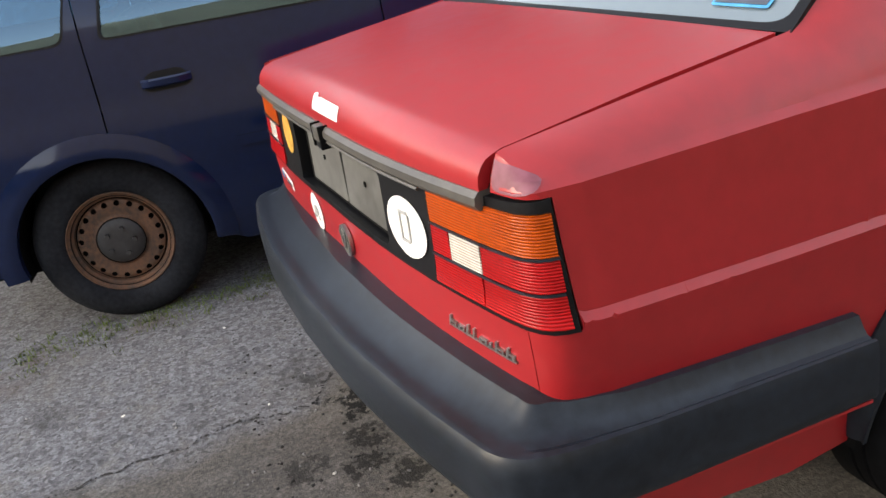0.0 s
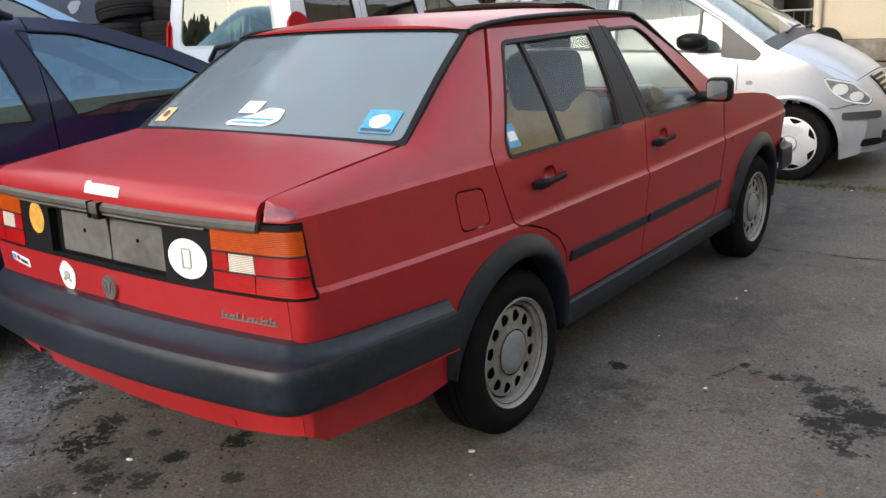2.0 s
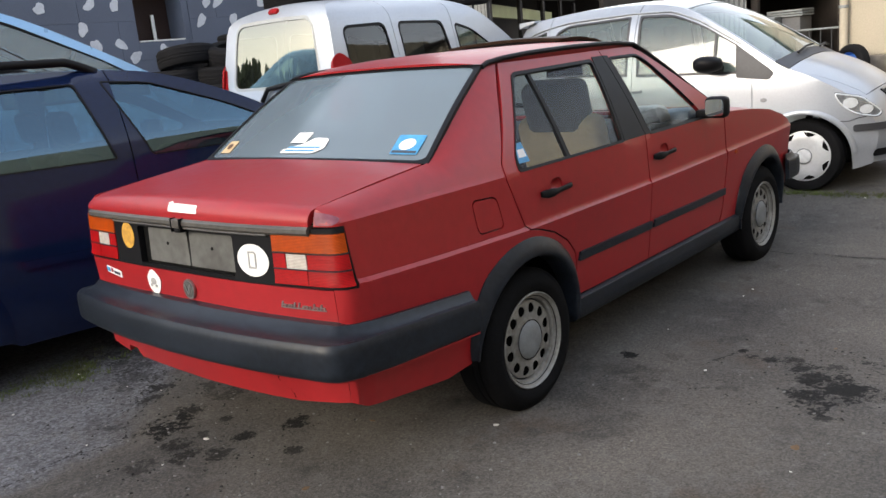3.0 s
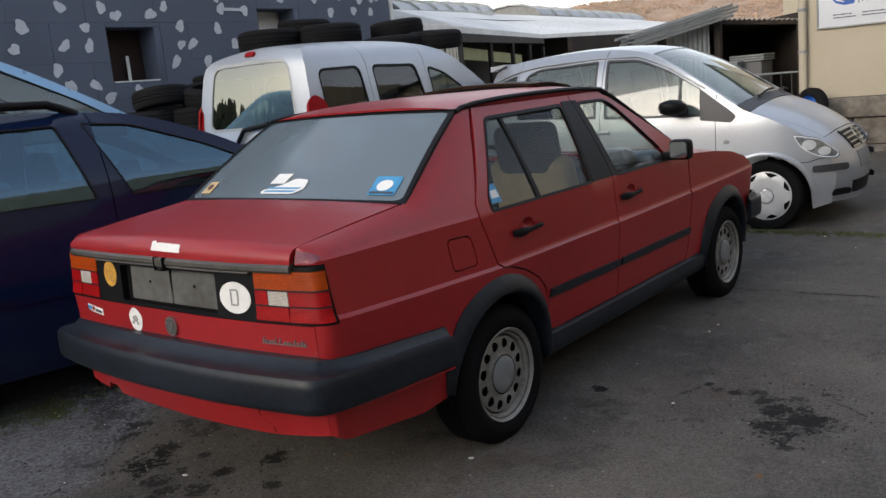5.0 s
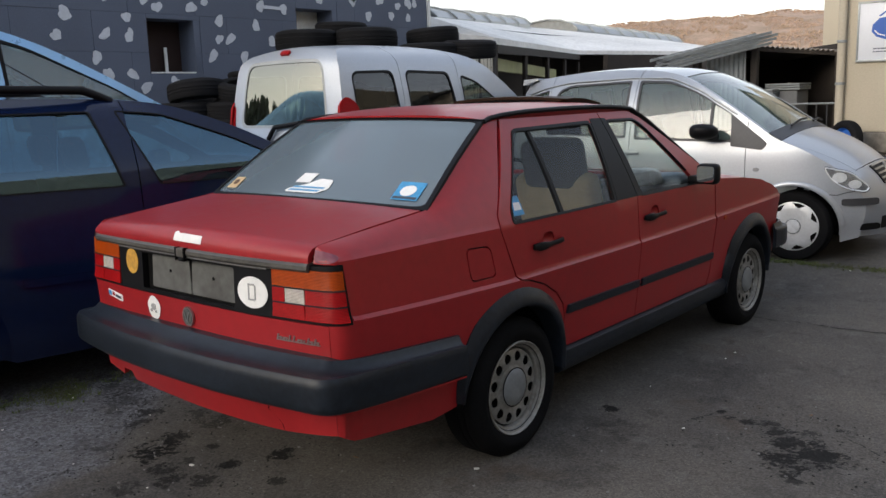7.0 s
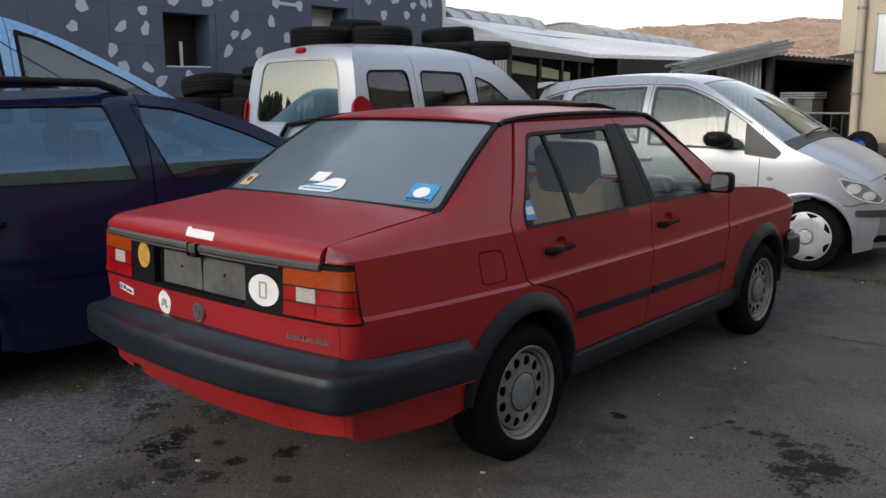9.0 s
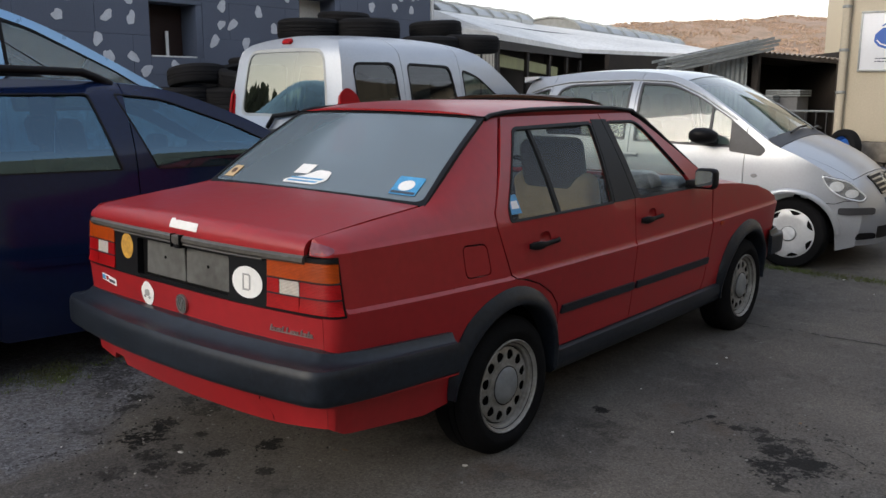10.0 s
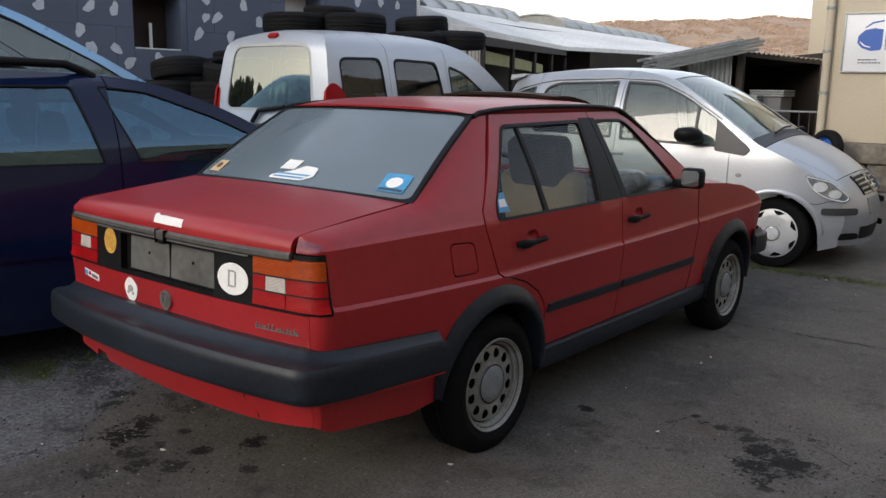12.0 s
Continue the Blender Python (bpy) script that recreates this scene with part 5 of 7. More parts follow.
for sg in (1, -1):
    part("tail_lamp", sheet(soft([(-0.615, 0.80), (-0.59, 1.30), (-0.52, 1.36), (-0.43, 1.31), (-0.38, 1.18), (-0.37, 0.95), (-0.46, 0.80)], 0.06), flip(vside, sg), 0.05, (), 0.02, sg, 0.03, lift=0.008), REDLENS, van, "red wraparound tail lamp")
    part("tail_lamp_rear", sheet(soft([(sg * 0.69, 0.50), (sg * 0.80, 0.50), (sg * 0.80, 0.98), (sg * 0.755, 0.97)][::sg], 0.02), vtop, 0.04, (), 0.02, 1, 0.03, lift=0.006), REDLENS, van)
    for y in (0.0, 2.60):
        wheel(van, sg * 0.76, y, 0.30, 0.175, 0.185, STEEL, CAP, sg, holes=8)
part("rear_bumper", sweep([(Vector((x, -0.63 + 0.10 * (abs(x) / 0.8) ** 6 - 0.03, 0.45)), Vector((0, 1, 0)), Vector((0, 0, 1))) for x in np.linspace(-0.8, 0.8, 17)],
                          [(0.06, -0.08), (0.08, 0.0), (0.06, 0.08), (-0.05, 0.08), (-0.05, -0.08)]), GREYPL, van)
part("floor_pan", rbox(-0.66, 0.66, -0.5, 3.1, 0.24, 0.40, 0.03), DARK, van)
seat_row(van, (-0.36, 0.36), 1.35, 0.55, CLOTH)
seat_row(van, (-0.36, 0.36), 0.40, 0.55, CLOTH)
part("dashboard", rbox(-0.68, 0.68, 2.05, 2.5, 0.75, 1.05, 0.06), CLOTH, van)
liners(van, 0.76, (0.0, 2.60), 0.345, 0.30)

# -- dark blue estate --
estate = thing("estate_car", "dark blue estate car with roof rails and rusty steel wheels", "car", Matrix.Translation((-2.44, -1.25, 0)) @ pose(0, 0, 0, 0, 0, -11))
EP = [(0.2, 0.07), (0.32, 0.03), (0.5, 0.01), (0.68, 0.0), (0.78, 0.005), (0.82, 0.018), (1.02, 0.038), (1.07, 0.044), (1.13, 0.056), (1.20, 0.082), (1.30, 0.13), (1.40, 0.185), (1.46, 0.225), (1.50, 0.29), (1.53, 0.40)]
eside = make_side(0.865, -0.98, 3.45, EP, 0.16, 8)
ESIL = [(-0.85, 0.30), (-0.93, 0.50), (-0.94, 0.75), (-0.90, 1.0), (-0.72, 1.30), (-0.62, 1.44), (-0.40, 1.490), (0.2, 1.515), (0.7, 1.515), (1.10, 1.50), (1.40, 1.450), (1.75, 1.315), (2.12, 1.115),
        (2.30, 1.02), (2.6, 0.955), (3.0, 0.87), (3.25, 0.77), (3.36, 0.62), (3.38, 0.42), (3.3, 0.25)]
esil = dense(ESIL, 5)
etop, earc = make_top(esil, eside, [(0, 0.06), (1.3, 0.04), (1.7, 0.02), (4, 0.02), (5, 0.04), (7, 0.1)])
eout = esil + [(2.92, 0.22)] + half_ring(2.52, 0.365, 0.31, -5, 185) + [(2.1, 0.22), (0.42, 0.22)] + half_ring(-0.05, 0.365, 0.31, -5, 185)
ew = [soft([(-0.72, 1.08), (-0.52, 1.41), (0.08, 1.44), (-0.02, 1.07)], 0.04), soft([(0.10, 1.062), (0.18, 1.442), (0.93, 1.445), (1.035, 1.05)], [0.03, 0.03, 0.02, 0.015]),
      soft([(1.215, 1.045), (1.055, 1.445), (1.30, 1.42), (1.68, 1.275), (2.06, 1.085), (2.04, 1.045)], [0.02, 0.02, 0.06, 0.08, 0.02, 0.02])]
car_sides(estate, eside, eout, [-1.0, 0.04, 1.11, 2.16, 3.5], ["rear_quarter_panel", "rear_door", "front_door", "front_wing"], ew, NAVY, BLUEGLASS, seal=0.022)
part("tailgate", sheet([(-0.8, 0.0), (0.8, 0.0), (0.8, 1.28), (-0.8, 1.28)], etop, 0.08, (), 0.02, 1), NAVY, estate)
part("roof", sheet([(-0.8, 1.285), (0.8, 1.285), (0.8, 3.15), (-0.8, 3.15)], etop, 0.08, (), 0.02, 1), NAVY, estate)
g = part("windscreen", sheet([(-0.77, 3.16), (0.77, 3.16), (0.77, 4.12), (-0.77, 4.12)], etop, 0.1, (), 0, 1, lift=-0.004), BLUEGLASS, estate)
for sg in (1, -1):
    part("windscreen_pillar", sheet([(sg * 0.765, 3.14), (sg * 0.8, 3.14), (sg * 0.8, 4.14), (sg * 0.765, 4.14)][::sg], etop, 0.08, (), 0.02, 1, 0.06), NAVY, estate)
part("bonnet", sheet([(-0.8, 4.13), (0.8, 4.13), (0.8, 6.2), (-0.8, 6.2)], etop, 0.08, (), 0.02, 1), NAVY, estate)
for sg in (1, -1):
    pts = [Vector((sg * (eside(y, 1.49).x - 0.03), y, lerp(y, [-0.45, -0.3, 0.3, 0.95, 1.08], [1.49, 1.555, 1.572, 1.553, 1.49]))) for y in np.linspace(-0.45, 1.08, 22)]
    part("roof_rail", tube(pts, 0.023, 10), RUBBER, estate)
    for y in (-0.05, 2.52):
        lip = []
        for i in range(25):
            a = radians(-8 + 196 * i / 24)
            p = flip(eside, sg)(y + 0.372 * math.cos(a), max(0.31 + 0.372 * math.sin(a), 0.22))
            lip.append((p, Vector((sg, 0, 0)), Vector((0, math.cos(a), math.sin(a)))))
        part("wheel_arch_lip", sweep(lip, [(-0.02, -0.012), (0.016, -0.012), (0.022, 0.0), (0.018, 0.03), (0.004, 0.075), (-0.02, 0.075)]), NAVY, estate, angle=60)
        wheel(estate, sg * 0.805, y, 0.320, 0.195, 0.198, RUST, HUBDARK, sg, holes=20, hole_at=0.148, hole_r=0.0115, cap_r=0.088, bolts=5, tyre=DUSTYTYRE)
    d = flip(eside, sg)
    for y0 in (0.20, 1.32):
        # flat black patch in place of the shaded hollow behind the handle
        part("handle_shade_patch", sheet(soft([(y0, 0.855), (y0 + 0.02, 0.925), (y0 + 0.16, 0.925), (y0 + 0.18, 0.855)], 0.04), d, 0.03, (), 0, sg, 0.01, lift=0.0015), RUBBER, estate)
        path = [(d(y, 0.888) + Vector((sg * lerp(y - y0, [0, 0.03, 0.15, 0.18], [0.004, 0.028, 0.028, 0.004]), 0, 0)), Vector((sg, 0, 0)), Vector((0, 0, 1))) for y in np.linspace(y0, y0 + 0.18, 9)]
        part("door_handle", sweep(path, [(0.008, 0.01), (0, 0.016), (-0.008, 0.01), (-0.008, -0.01), (0, -0.016), (0.008, -0.01)]), NAVY, estate)
    part("rubbing_strip", sheet([(0.48, 0.60), (2.05, 0.585), (2.05, 0.625), (0.48, 0.64)], d, 0.08, (), 0.01, sg, lift=0.01), NAVY, estate)
    part("outside_mirror", rbox(-0.11, 0.11, -0.06, 0.06, -0.065, 0.065, 0.045, 3, None, Matrix.Translation((sg * 0.95, 1.86, 1.08))), NAVY, estate)
part("aerial", tube([(0.12, 1.02, 1.485), (0.10, 0.82, 1.62), (0.06, 0.46, 1.86)], 0.0035, 6), RUBBER, estate)
part("floor_pan", rbox(-0.66, 0.66, -0.75, 3.1, 0.22, 0.36, 0.03), DARK, estate)
seat_row(estate, (-0.36, 0.36), 1.10, 0.42, CLOTH)
seat_row(estate, (-0.38, 0.38), 0.22, 0.44, CLOTH)
part("dashboard", rbox(-0.68, 0.68, 1.75, 2.2, 0.68, 0.98, 0.06), CLOTH, estate)
liners(estate, 0.80, (-0.05, 2.52), 0.37, 0.31)

# -- pale blue people carrier behind the estate --
mpv = thing("people_carrier", "pale blue people carrier with a sloping windscreen behind the estate car", "van", Matrix.Translation((-4.45, -1.15, 0.12)) @ pose(0, 0, 0, 0, 0, -2) @ Matrix.Diagonal((1, 1, 1.06, 1)))
MP = [(0.2, 0.06), (0.4, 0.01), (0.7, 0.0), (1.05, 0.03), (1.4, 0.10), (1.7, 0.17), (1.80, 0.22), (1.86, 0.30), (1.90, 0.42)]
mside = make_side(0.90, -0.9, 3.8, MP, 0.14, 9)
MSIL = [(-0.85, 0.32), (-0.88, 0.8), (-0.82, 1.2), (-0.68, 1.70), (-0.45, 1.86), (0.2, 1.90), (0.75, 1.885), (1.1, 1.82), (1.5, 1.68), (2.0, 1.44), (2.5, 1.18), (2.8, 1.06), (3.3, 0.92), (3.6, 0.72), (3.65, 0.4), (3.55, 0.26)]
msil = dense(MSIL, 5)
mtop, marc = make_top(msil, mside, [(0, 0.05), (2, 0.02), (5, 0.04), (7, 0.1)])
mout = msil + [(3.2, 0.24)] + half_ring(2.80, 0.35, 0.31, -5, 185) + [(2.4, 0.24), (0.4, 0.24)] + half_ring(0.0, 0.35, 0.31, -5, 185)
mw = [soft([(-0.55, 1.14), (-0.45, 1.68), (0.15, 1.70), (0.15, 1.13)], 0.05), soft([(0.25, 1.13), (0.25, 1.79), (1.02, 1.765), (1.05, 1.12)], 0.05), soft([(1.15, 1.12), (1.14, 1.745), (1.35, 1.68), (1.95, 1.40), (2.27, 1.22), (2.28, 1.12)], [0.03, 0.03, 0.08, 0.05, 0.03, 0.03])]
car_sides(mpv, mside, mout, [-1.0, 0.2, 1.1, 2.3, 3.9], ["rear_quarter_panel", "rear_door", "front_door", "front_wing"], mw, PALEBLUE, AGLASS)
part("body_top", sheet([(-0.8, 0.0), (0.8, 0.0), (0.8, 3.45), (-0.8, 3.45)], mtop, 0.1, (), 0.02, 1), PALEBLUE, mpv)
part("windscreen", sheet([(-0.8, 3.46), (0.8, 3.46), (0.8, 5.05), (-0.8, 5.05)], mtop, 0.1, (), 0, 1), BLUEGLASS, mpv)
part("bonnet", sheet([(-0.8, 5.06), (0.8, 5.06), (0.8, 6.9), (-0.8, 6.9)], mtop, 0.1, (), 0.02, 1), PALEBLUE, mpv)
for sg in (1, -1):
    for y in (0.0, 2.80):
        wheel(mpv, sg * 0.82, y, 0.31, 0.19, 0.195, STEEL, CAP, sg, holes=10)
part("floor_pan", rbox(-0.7, 0.7, -0.7, 3.4, 0.24, 0.40, 0.03), DARK, mpv)
seat_row(mpv, (-0.4, 0.4), 1.2, 0.6, CLOTH)
liners(mpv, 0.82, (0.0, 2.80), 0.355, 0.31)


# ---- ground ----
def rise(x, y):
    """The yard lifts slightly towards the parked row at the back."""
    s = lambda t: 0.0 if t <= 0 else 1.0 if t >= 1 else t * t * (3 - 2 * t)
    a = 0.05 * s((y - 3.3) / 0.9)
    b = 0.13 * s((-x - 1.9) / 1.0) * s((y - 0.9) / 1.2)
    c = 0.12 * s((-x - 3.2) / 0.9)
    return max(a, b, c) + 0.006 * noise.noise((x * 0.8, y * 0.8, 0.0)) * s((math.hypot(x, y) - 3.2) / 2)


def asphalt():
    m = material("worn_asphalt", (0.094, 0.085, 0.074), 0.85, vary=0.38, grain=70, blot=1.1, bump=0.65, bump_scale=190, rough_vary=0.12, other=(0.048, 0.046, 0.044), spec=0.25)
    n, l = m.node_tree.nodes, m.node_tree.links
    b = n["Principled BSDF"]
    base = b.inputs["Base Color"].links[0].from_socket
    co = n.new("ShaderNodeTexCoord")

    def math_node(op, a, c, clamp=False):
        k = n.new("ShaderNodeMath")
        k.operation, k.use_clamp = op, clamp
        for i, v in enumerate((a, c)):
            if isinstance(v, (int, float)):
                k.inputs[i].default_value = v
            elif v is not None:
                l.new(v, k.inputs[i])
        return k.outputs[0]

    def noise_at(scale, detail=6, rough=0.6):
        t = n.new("ShaderNodeTexNoise")
        t.inputs["Scale"].default_value, t.inputs["Detail"].default_value, t.inputs["Roughness"].default_value = scale, detail, rough
        l.new(co.outputs["Object"], t.inputs["Vector"])
        return t.outputs["Fac"]

    def mix(colour, fac):
        nonlocal base
        k = n.new("ShaderNodeMixRGB")
        k.inputs["Color2"].default_value = (*colour, 1)
        l.new(base, k.inputs["Color1"]), l.new(fac, k.inputs["Fac"])
        base = k.outputs[0]

    sep = n.new("ShaderNodeSeparateXYZ")
    l.new(co.outputs["Object"], sep.inputs[0])
    wob = math_node("MULTIPLY", math_node("SUBTRACT", noise_at(2.2), 0.5), 0.5)
    # older, coarser, bluish asphalt west of a ragged seam
    edge = math_node("ADD", math_node("MULTIPLY", math_node("ADD", math_node("ADD", sep.outputs["X"], 0.55), math_node("MULTIPLY", math_node("MAXIMUM", math_node("ADD", sep.outputs["Y"], 1.1), 0.0), 0.85)), -9.0), math_node("MULTIPLY", wob, 8.0))
    old = math_node("ADD", edge, 0.5, True)
    chips = n.new("ShaderNodeTexVoronoi")
    chips.inputs["Scale"].default_value = 75
    l.new(co.outputs["Object"], chips.inputs["Vector"])
    speck = n.new("ShaderNodeValToRGB")
    speck.color_ramp.elements[0].position, speck.color_ramp.elements[1].position = 0.15, 0.85
    speck.color_ramp.elements[0].color, speck.color_ramp.elements[1].color = (0.058, 0.060, 0.068, 1), (0.18, 0.185, 0.205, 1)
    l.new(chips.outputs["Color"], speck.inputs[0])
    k = n.new("ShaderNodeMixRGB")
    l.new(base, k.inputs["Color1"]), l.new(speck.outputs[0], k.inputs["Color2"]), l.new(math_node("MULTIPLY", old, 0.75), k.inputs["Fac"])
    base = k.outputs[0]
    # sandy dust in broad patches
    dust = n.new("ShaderNodeMapRange")
    dust.inputs["From Min"].default_value, dust.inputs["From Max"].default_value = 0.50, 0.68
    l.new(noise_at(0.9), dust.inputs["Value"])
    mix((0.085, 0.078, 0.068), math_node("MULTIPLY", dust.outputs[0], 0.45))
    # mottling: worn pale and tarry dark areas a hand's width across
    worn, tar = n.new("ShaderNodeMapRange"), n.new("ShaderNodeMapRange")
    worn.inputs["From Min"].default_value, worn.inputs["From Max"].default_value = 0.52, 0.72
    l.new(noise_at(7.5, 9, 0.72), worn.inputs["Value"])
    mix((0.135, 0.128, 0.118), math_node("MULTIPLY", worn.outputs[0], 0.75))
    tar.inputs["From Min"].default_value, tar.inputs["From Max"].default_value = 0.54, 0.70
    l.new(noise_at(3.1, 10, 0.75), tar.inputs["Value"])
    mix((0.030, 0.028, 0.027), math_node("MULTIPLY", tar.outputs[0], 0.8))
    # rusty brown dust
    rusty = n.new("ShaderNodeMapRange")
    rusty.inputs["From Min"].default_value, rusty.inputs["From Max"].default_value = 0.57, 0.70
    l.new(noise_at(1.7, 9, 0.7), rusty.inputs["Value"])
    mix((0.070, 0.050, 0.036), math_node("MULTIPLY", rusty.outputs[0], 0.7))
    # spots and cracks of its own
    dots = n.new("ShaderNodeMapRange")
    dots.inputs["From Min"].default_value, dots.inputs["From Max"].default_value = 0.66, 0.70
    l.new(noise_at(6.5, 8, 0.65), dots.inputs["Value"])
    mix((0.030, 0.028, 0.026), math_node("MULTIPLY", dots.outputs[0], 0.7))
    # oil and dirt stains: centre, reach, depth
    ragged = math_node("ADD", math_node("MULTIPLY", noise_at(11, 8, 0.7), 0.62), math_node("MULTIPLY", noise_at(48, 6, 0.7), 0.40))
    by_tail = [(-0.94, -0.66, 0.065, 0.9), (-0.86, -0.77, 0.06, 0.8), (-0.56, -0.73, 0.07, 0.9), (-0.49, -0.92, 0.10, 1), (-0.50, -0.86, 0.09, 1), (-0.41, -0.86, 0.035, 0.9), (-0.30, -1.0, 0.07, 0.85),
               (-0.19, -1.03, 0.065, 0.85), (-0.11, -0.79, 0.045, 0.95), (-0.07, -0.93, 0.06, 0.8), (-0.01, -0.59, 0.06, 0.95), (0.17, -0.76, 0.035, 0.8), (-1.43, -0.55, 0.15, 0.6), (-1.62, -0.58, 0.13, 0.5),
               (-1.19, -0.67, 0.14, 0.6), (-0.25, -1.17, 0.06, 0.65), (-0.58, -0.52, 0.09, 0.6), (-0.72, -0.52, 0.06, 0.6), (-0.33, -0.72, 0.03, 0.8), (-0.72, -1.04, 0.05, 0.5), (-0.29, -0.87, 0.035, 0.7)]
    in_yard = [(1.54, 0.85, 0.065, 0.9), (1.62, 0.76, 0.09, 0.9), (1.70, 0.72, 0.12, 1), (1.78, 0.70, 0.10, 1), (1.68, 0.58, 0.11, 1), (1.72, 0.47, 0.045, 0.9), (1.75, 0.41, 0.03, 0.8), (1.65, 0.92, 0.045, 0.7),
               (0.82, 0.67, 0.042, 1), (0.87, 0.50, 0.11, 0.32), (0.95, 0.36, 0.10, 0.25), (0.98, 0.50, 0.10, 0.28), (1.03, 0.72, 0.06, 0.28), (1.25, 0.93, 0.022, 1), (1.31, 0.89, 0.032, 0.9), (1.40, 0.88, 0.035, 0.9),
               (1.48, 0.91, 0.045, 0.8), (1.19, 0.78, 0.03, 0.7), (1.75, 1.01, 0.03, 0.8), (0.85, 0.15, 0.14, 0.3), (1.1, 0.0, 0.12, 0.25)]
    for x, y, r, depth in by_tail + in_yard:
        d = n.new("ShaderNodeVectorMath")
        d.operation = "DISTANCE"
        l.new(co.outputs["Object"], d.inputs[0])
        d.inputs[1].default_value = (x, y, 0)
        near = math_node("SUBTRACT", 1.0, math_node("DIVIDE", d.outputs["Value"], r * 1.4))
        f = math_node("MULTIPLY", math_node("ADD", near, math_node("MULTIPLY", math_node("SUBTRACT", ragged, 0.56), 7.0)), 4.0, True)
        f = math_node("MULTIPLY", f, math_node("MULTIPLY", near, 5.0, True), True)
        mix((0.007, 0.0065, 0.006), math_node("MULTIPLY", f, depth))
    fine = n.new("ShaderNodeTexVoronoi")
    fine.inputs["Scale"].default_value = 170
    l.new(co.outputs["Object"], fine.inputs["Vector"])
    tone = n.new("ShaderNodeValToRGB")
    tone.color_ramp.elements[0].color, tone.color_ramp.elements[1].color = (0.55, 0.55, 0.56, 1), (1.6, 1.58, 1.55, 1)
    l.new(fine.outputs["Color"], tone.inputs[0])
    k = n.new("ShaderNodeMixRGB")
    k.blend_type = "MULTIPLY"
    k.inputs["Fac"].default_value = 0.8
    l.new(base, k.inputs["Color1"]), l.new(tone.outputs[0], k.inputs["Color2"])
    base = k.outputs[0]
    l.new(base, b.inputs["Base Color"])
    return m


ASPHALT = asphalt()
lin = list(np.linspace(-9, 12, 71))
far = [15, 20, 30, 50, 90, 160, 300, 600, 1200, 2500]
gx = [-v for v in far[::-1]] + lin + far
gy = gx
bm = bmesh.new()
grid = [[bm.verts.new((x, y, rise(x, y) if math.hypot(x, y) < 40 else 0.0)) for y in gy] for x in gx]
for i in range(len(gx) - 1):
    for j in range(len(gy) - 1):
        bm.faces.new([grid[i][j], grid[i + 1][j], grid[i + 1][j + 1], grid[i][j + 1]])
ground = tagged(part("ground", bm, ASPHALT, None), "worn grey asphalt yard with oil stains and dust", "ground", kind="structure")

# ragged seams in the asphalt: low broken ridges and grooves
CRACK = material("crack_filling", (0.020, 0.019, 0.018), 0.95, vary=0.4, grain=80)


def crack(a, b, wander, width, n=40, seed=1):
    rnd = random.Random(seed)
    bm, last = bmesh.new(), None
    for i in range(n + 1):
        t = i / n
        x, y = a[0] + (b[0] - a[0]) * t, a[1] + (b[1] - a[1]) * t
        o = wander * (noise.noise((x * 5, y * 5, seed * 3.1)) + 0.35 * noise.noise((x * 24, y * 24, seed * 1.7)))
        nx, ny = -(b[1] - a[1]), b[0] - a[0]
        d = math.hypot(nx, ny)
        x, y = x + nx / d * o, y + ny / d * o
        w = width * rnd.uniform(0.1, 1.0)
        z = rise(x, y) + 0.0025
        cur = [bm.verts.new((x - nx / d * w, y - ny / d * w, z)), bm.verts.new((x + nx / d * w, y + ny / d * w, z))]
        if last and rnd.random() > 0.3:
            bm.faces.new([last[0], last[1], cur[1], cur[0]])
        last = cur
    loose = [v for v in bm.verts if not v.link_faces]
    bmesh.ops.delete(bm, geom=loose, context="VERTS")
    return tagged(part("asphalt_crack", bm, CRACK, None), "dark ragged crack in the asphalt", "crack", kind="structure")


crack((-0.60, -1.9), (-0.54, -1.05), 0.08, 0.007, 120, 1)
crack((-0.54, -1.05), (-0.84, -0.81), 0.07, 0.007, 60, 5)
crack((-0.84, -0.81), (-1.16, -0.54), 0.08, 0.009, 60, 6)
crack((0.6, 2.60), (2.6, 2.72), 0.06, 0.012, 60, 2)
crack((1.77, 0.93), (1.95, 0.84), 0.03, 0.005, 30, 3)
crack((1.83, 0.73), (2.06, 0.80), 0.03, 0.004, 30, 7)
crack((1.18, 0.70), (1.22, 0.90), 0.03, 0.006, 24, 4)
crack((1.30, 0.88), (1.54, 0.91), 0.03, 0.006, 30, 8)
crack((1.56, 1.01), (1.70, 1.06), 0.02, 0.004, 18, 9)

# grit, chips and dead leaves
rnd = random.Random(4)


def pebbles(matrices, jitter):
    """Many small uneven lumps in one mesh."""
    one = bmesh.new()
    bmesh.ops.create_icosphere(one, subdivisions=1, radius=1)
    one.verts.ensure_lookup_table()
    base = np.array([(*v.co, 1.0) for v in one.verts])
    tri = np.array([[v.index for v in f.verts] for f in one.faces])
    one.free()
    gen = np.random.default_rng(5)
    verts, faces = [], []
    for k, m in enumerate(matrices):
        q = base.copy()
        q[:, :3] += gen.uniform(-jitter, jitter, (len(base), 3))
        verts.append((q @ np.array(m).T)[:, :3])
        faces.append(tri + k * len(base))
    me = bpy.data.meshes.new("lumps")
    me.from_pydata(np.concatenate(verts).tolist(), [], np.concatenate(faces).tolist())
    bm = bmesh.new()
    bm.from_mesh(me)
    bpy.data.meshes.remove(me)
    return bm


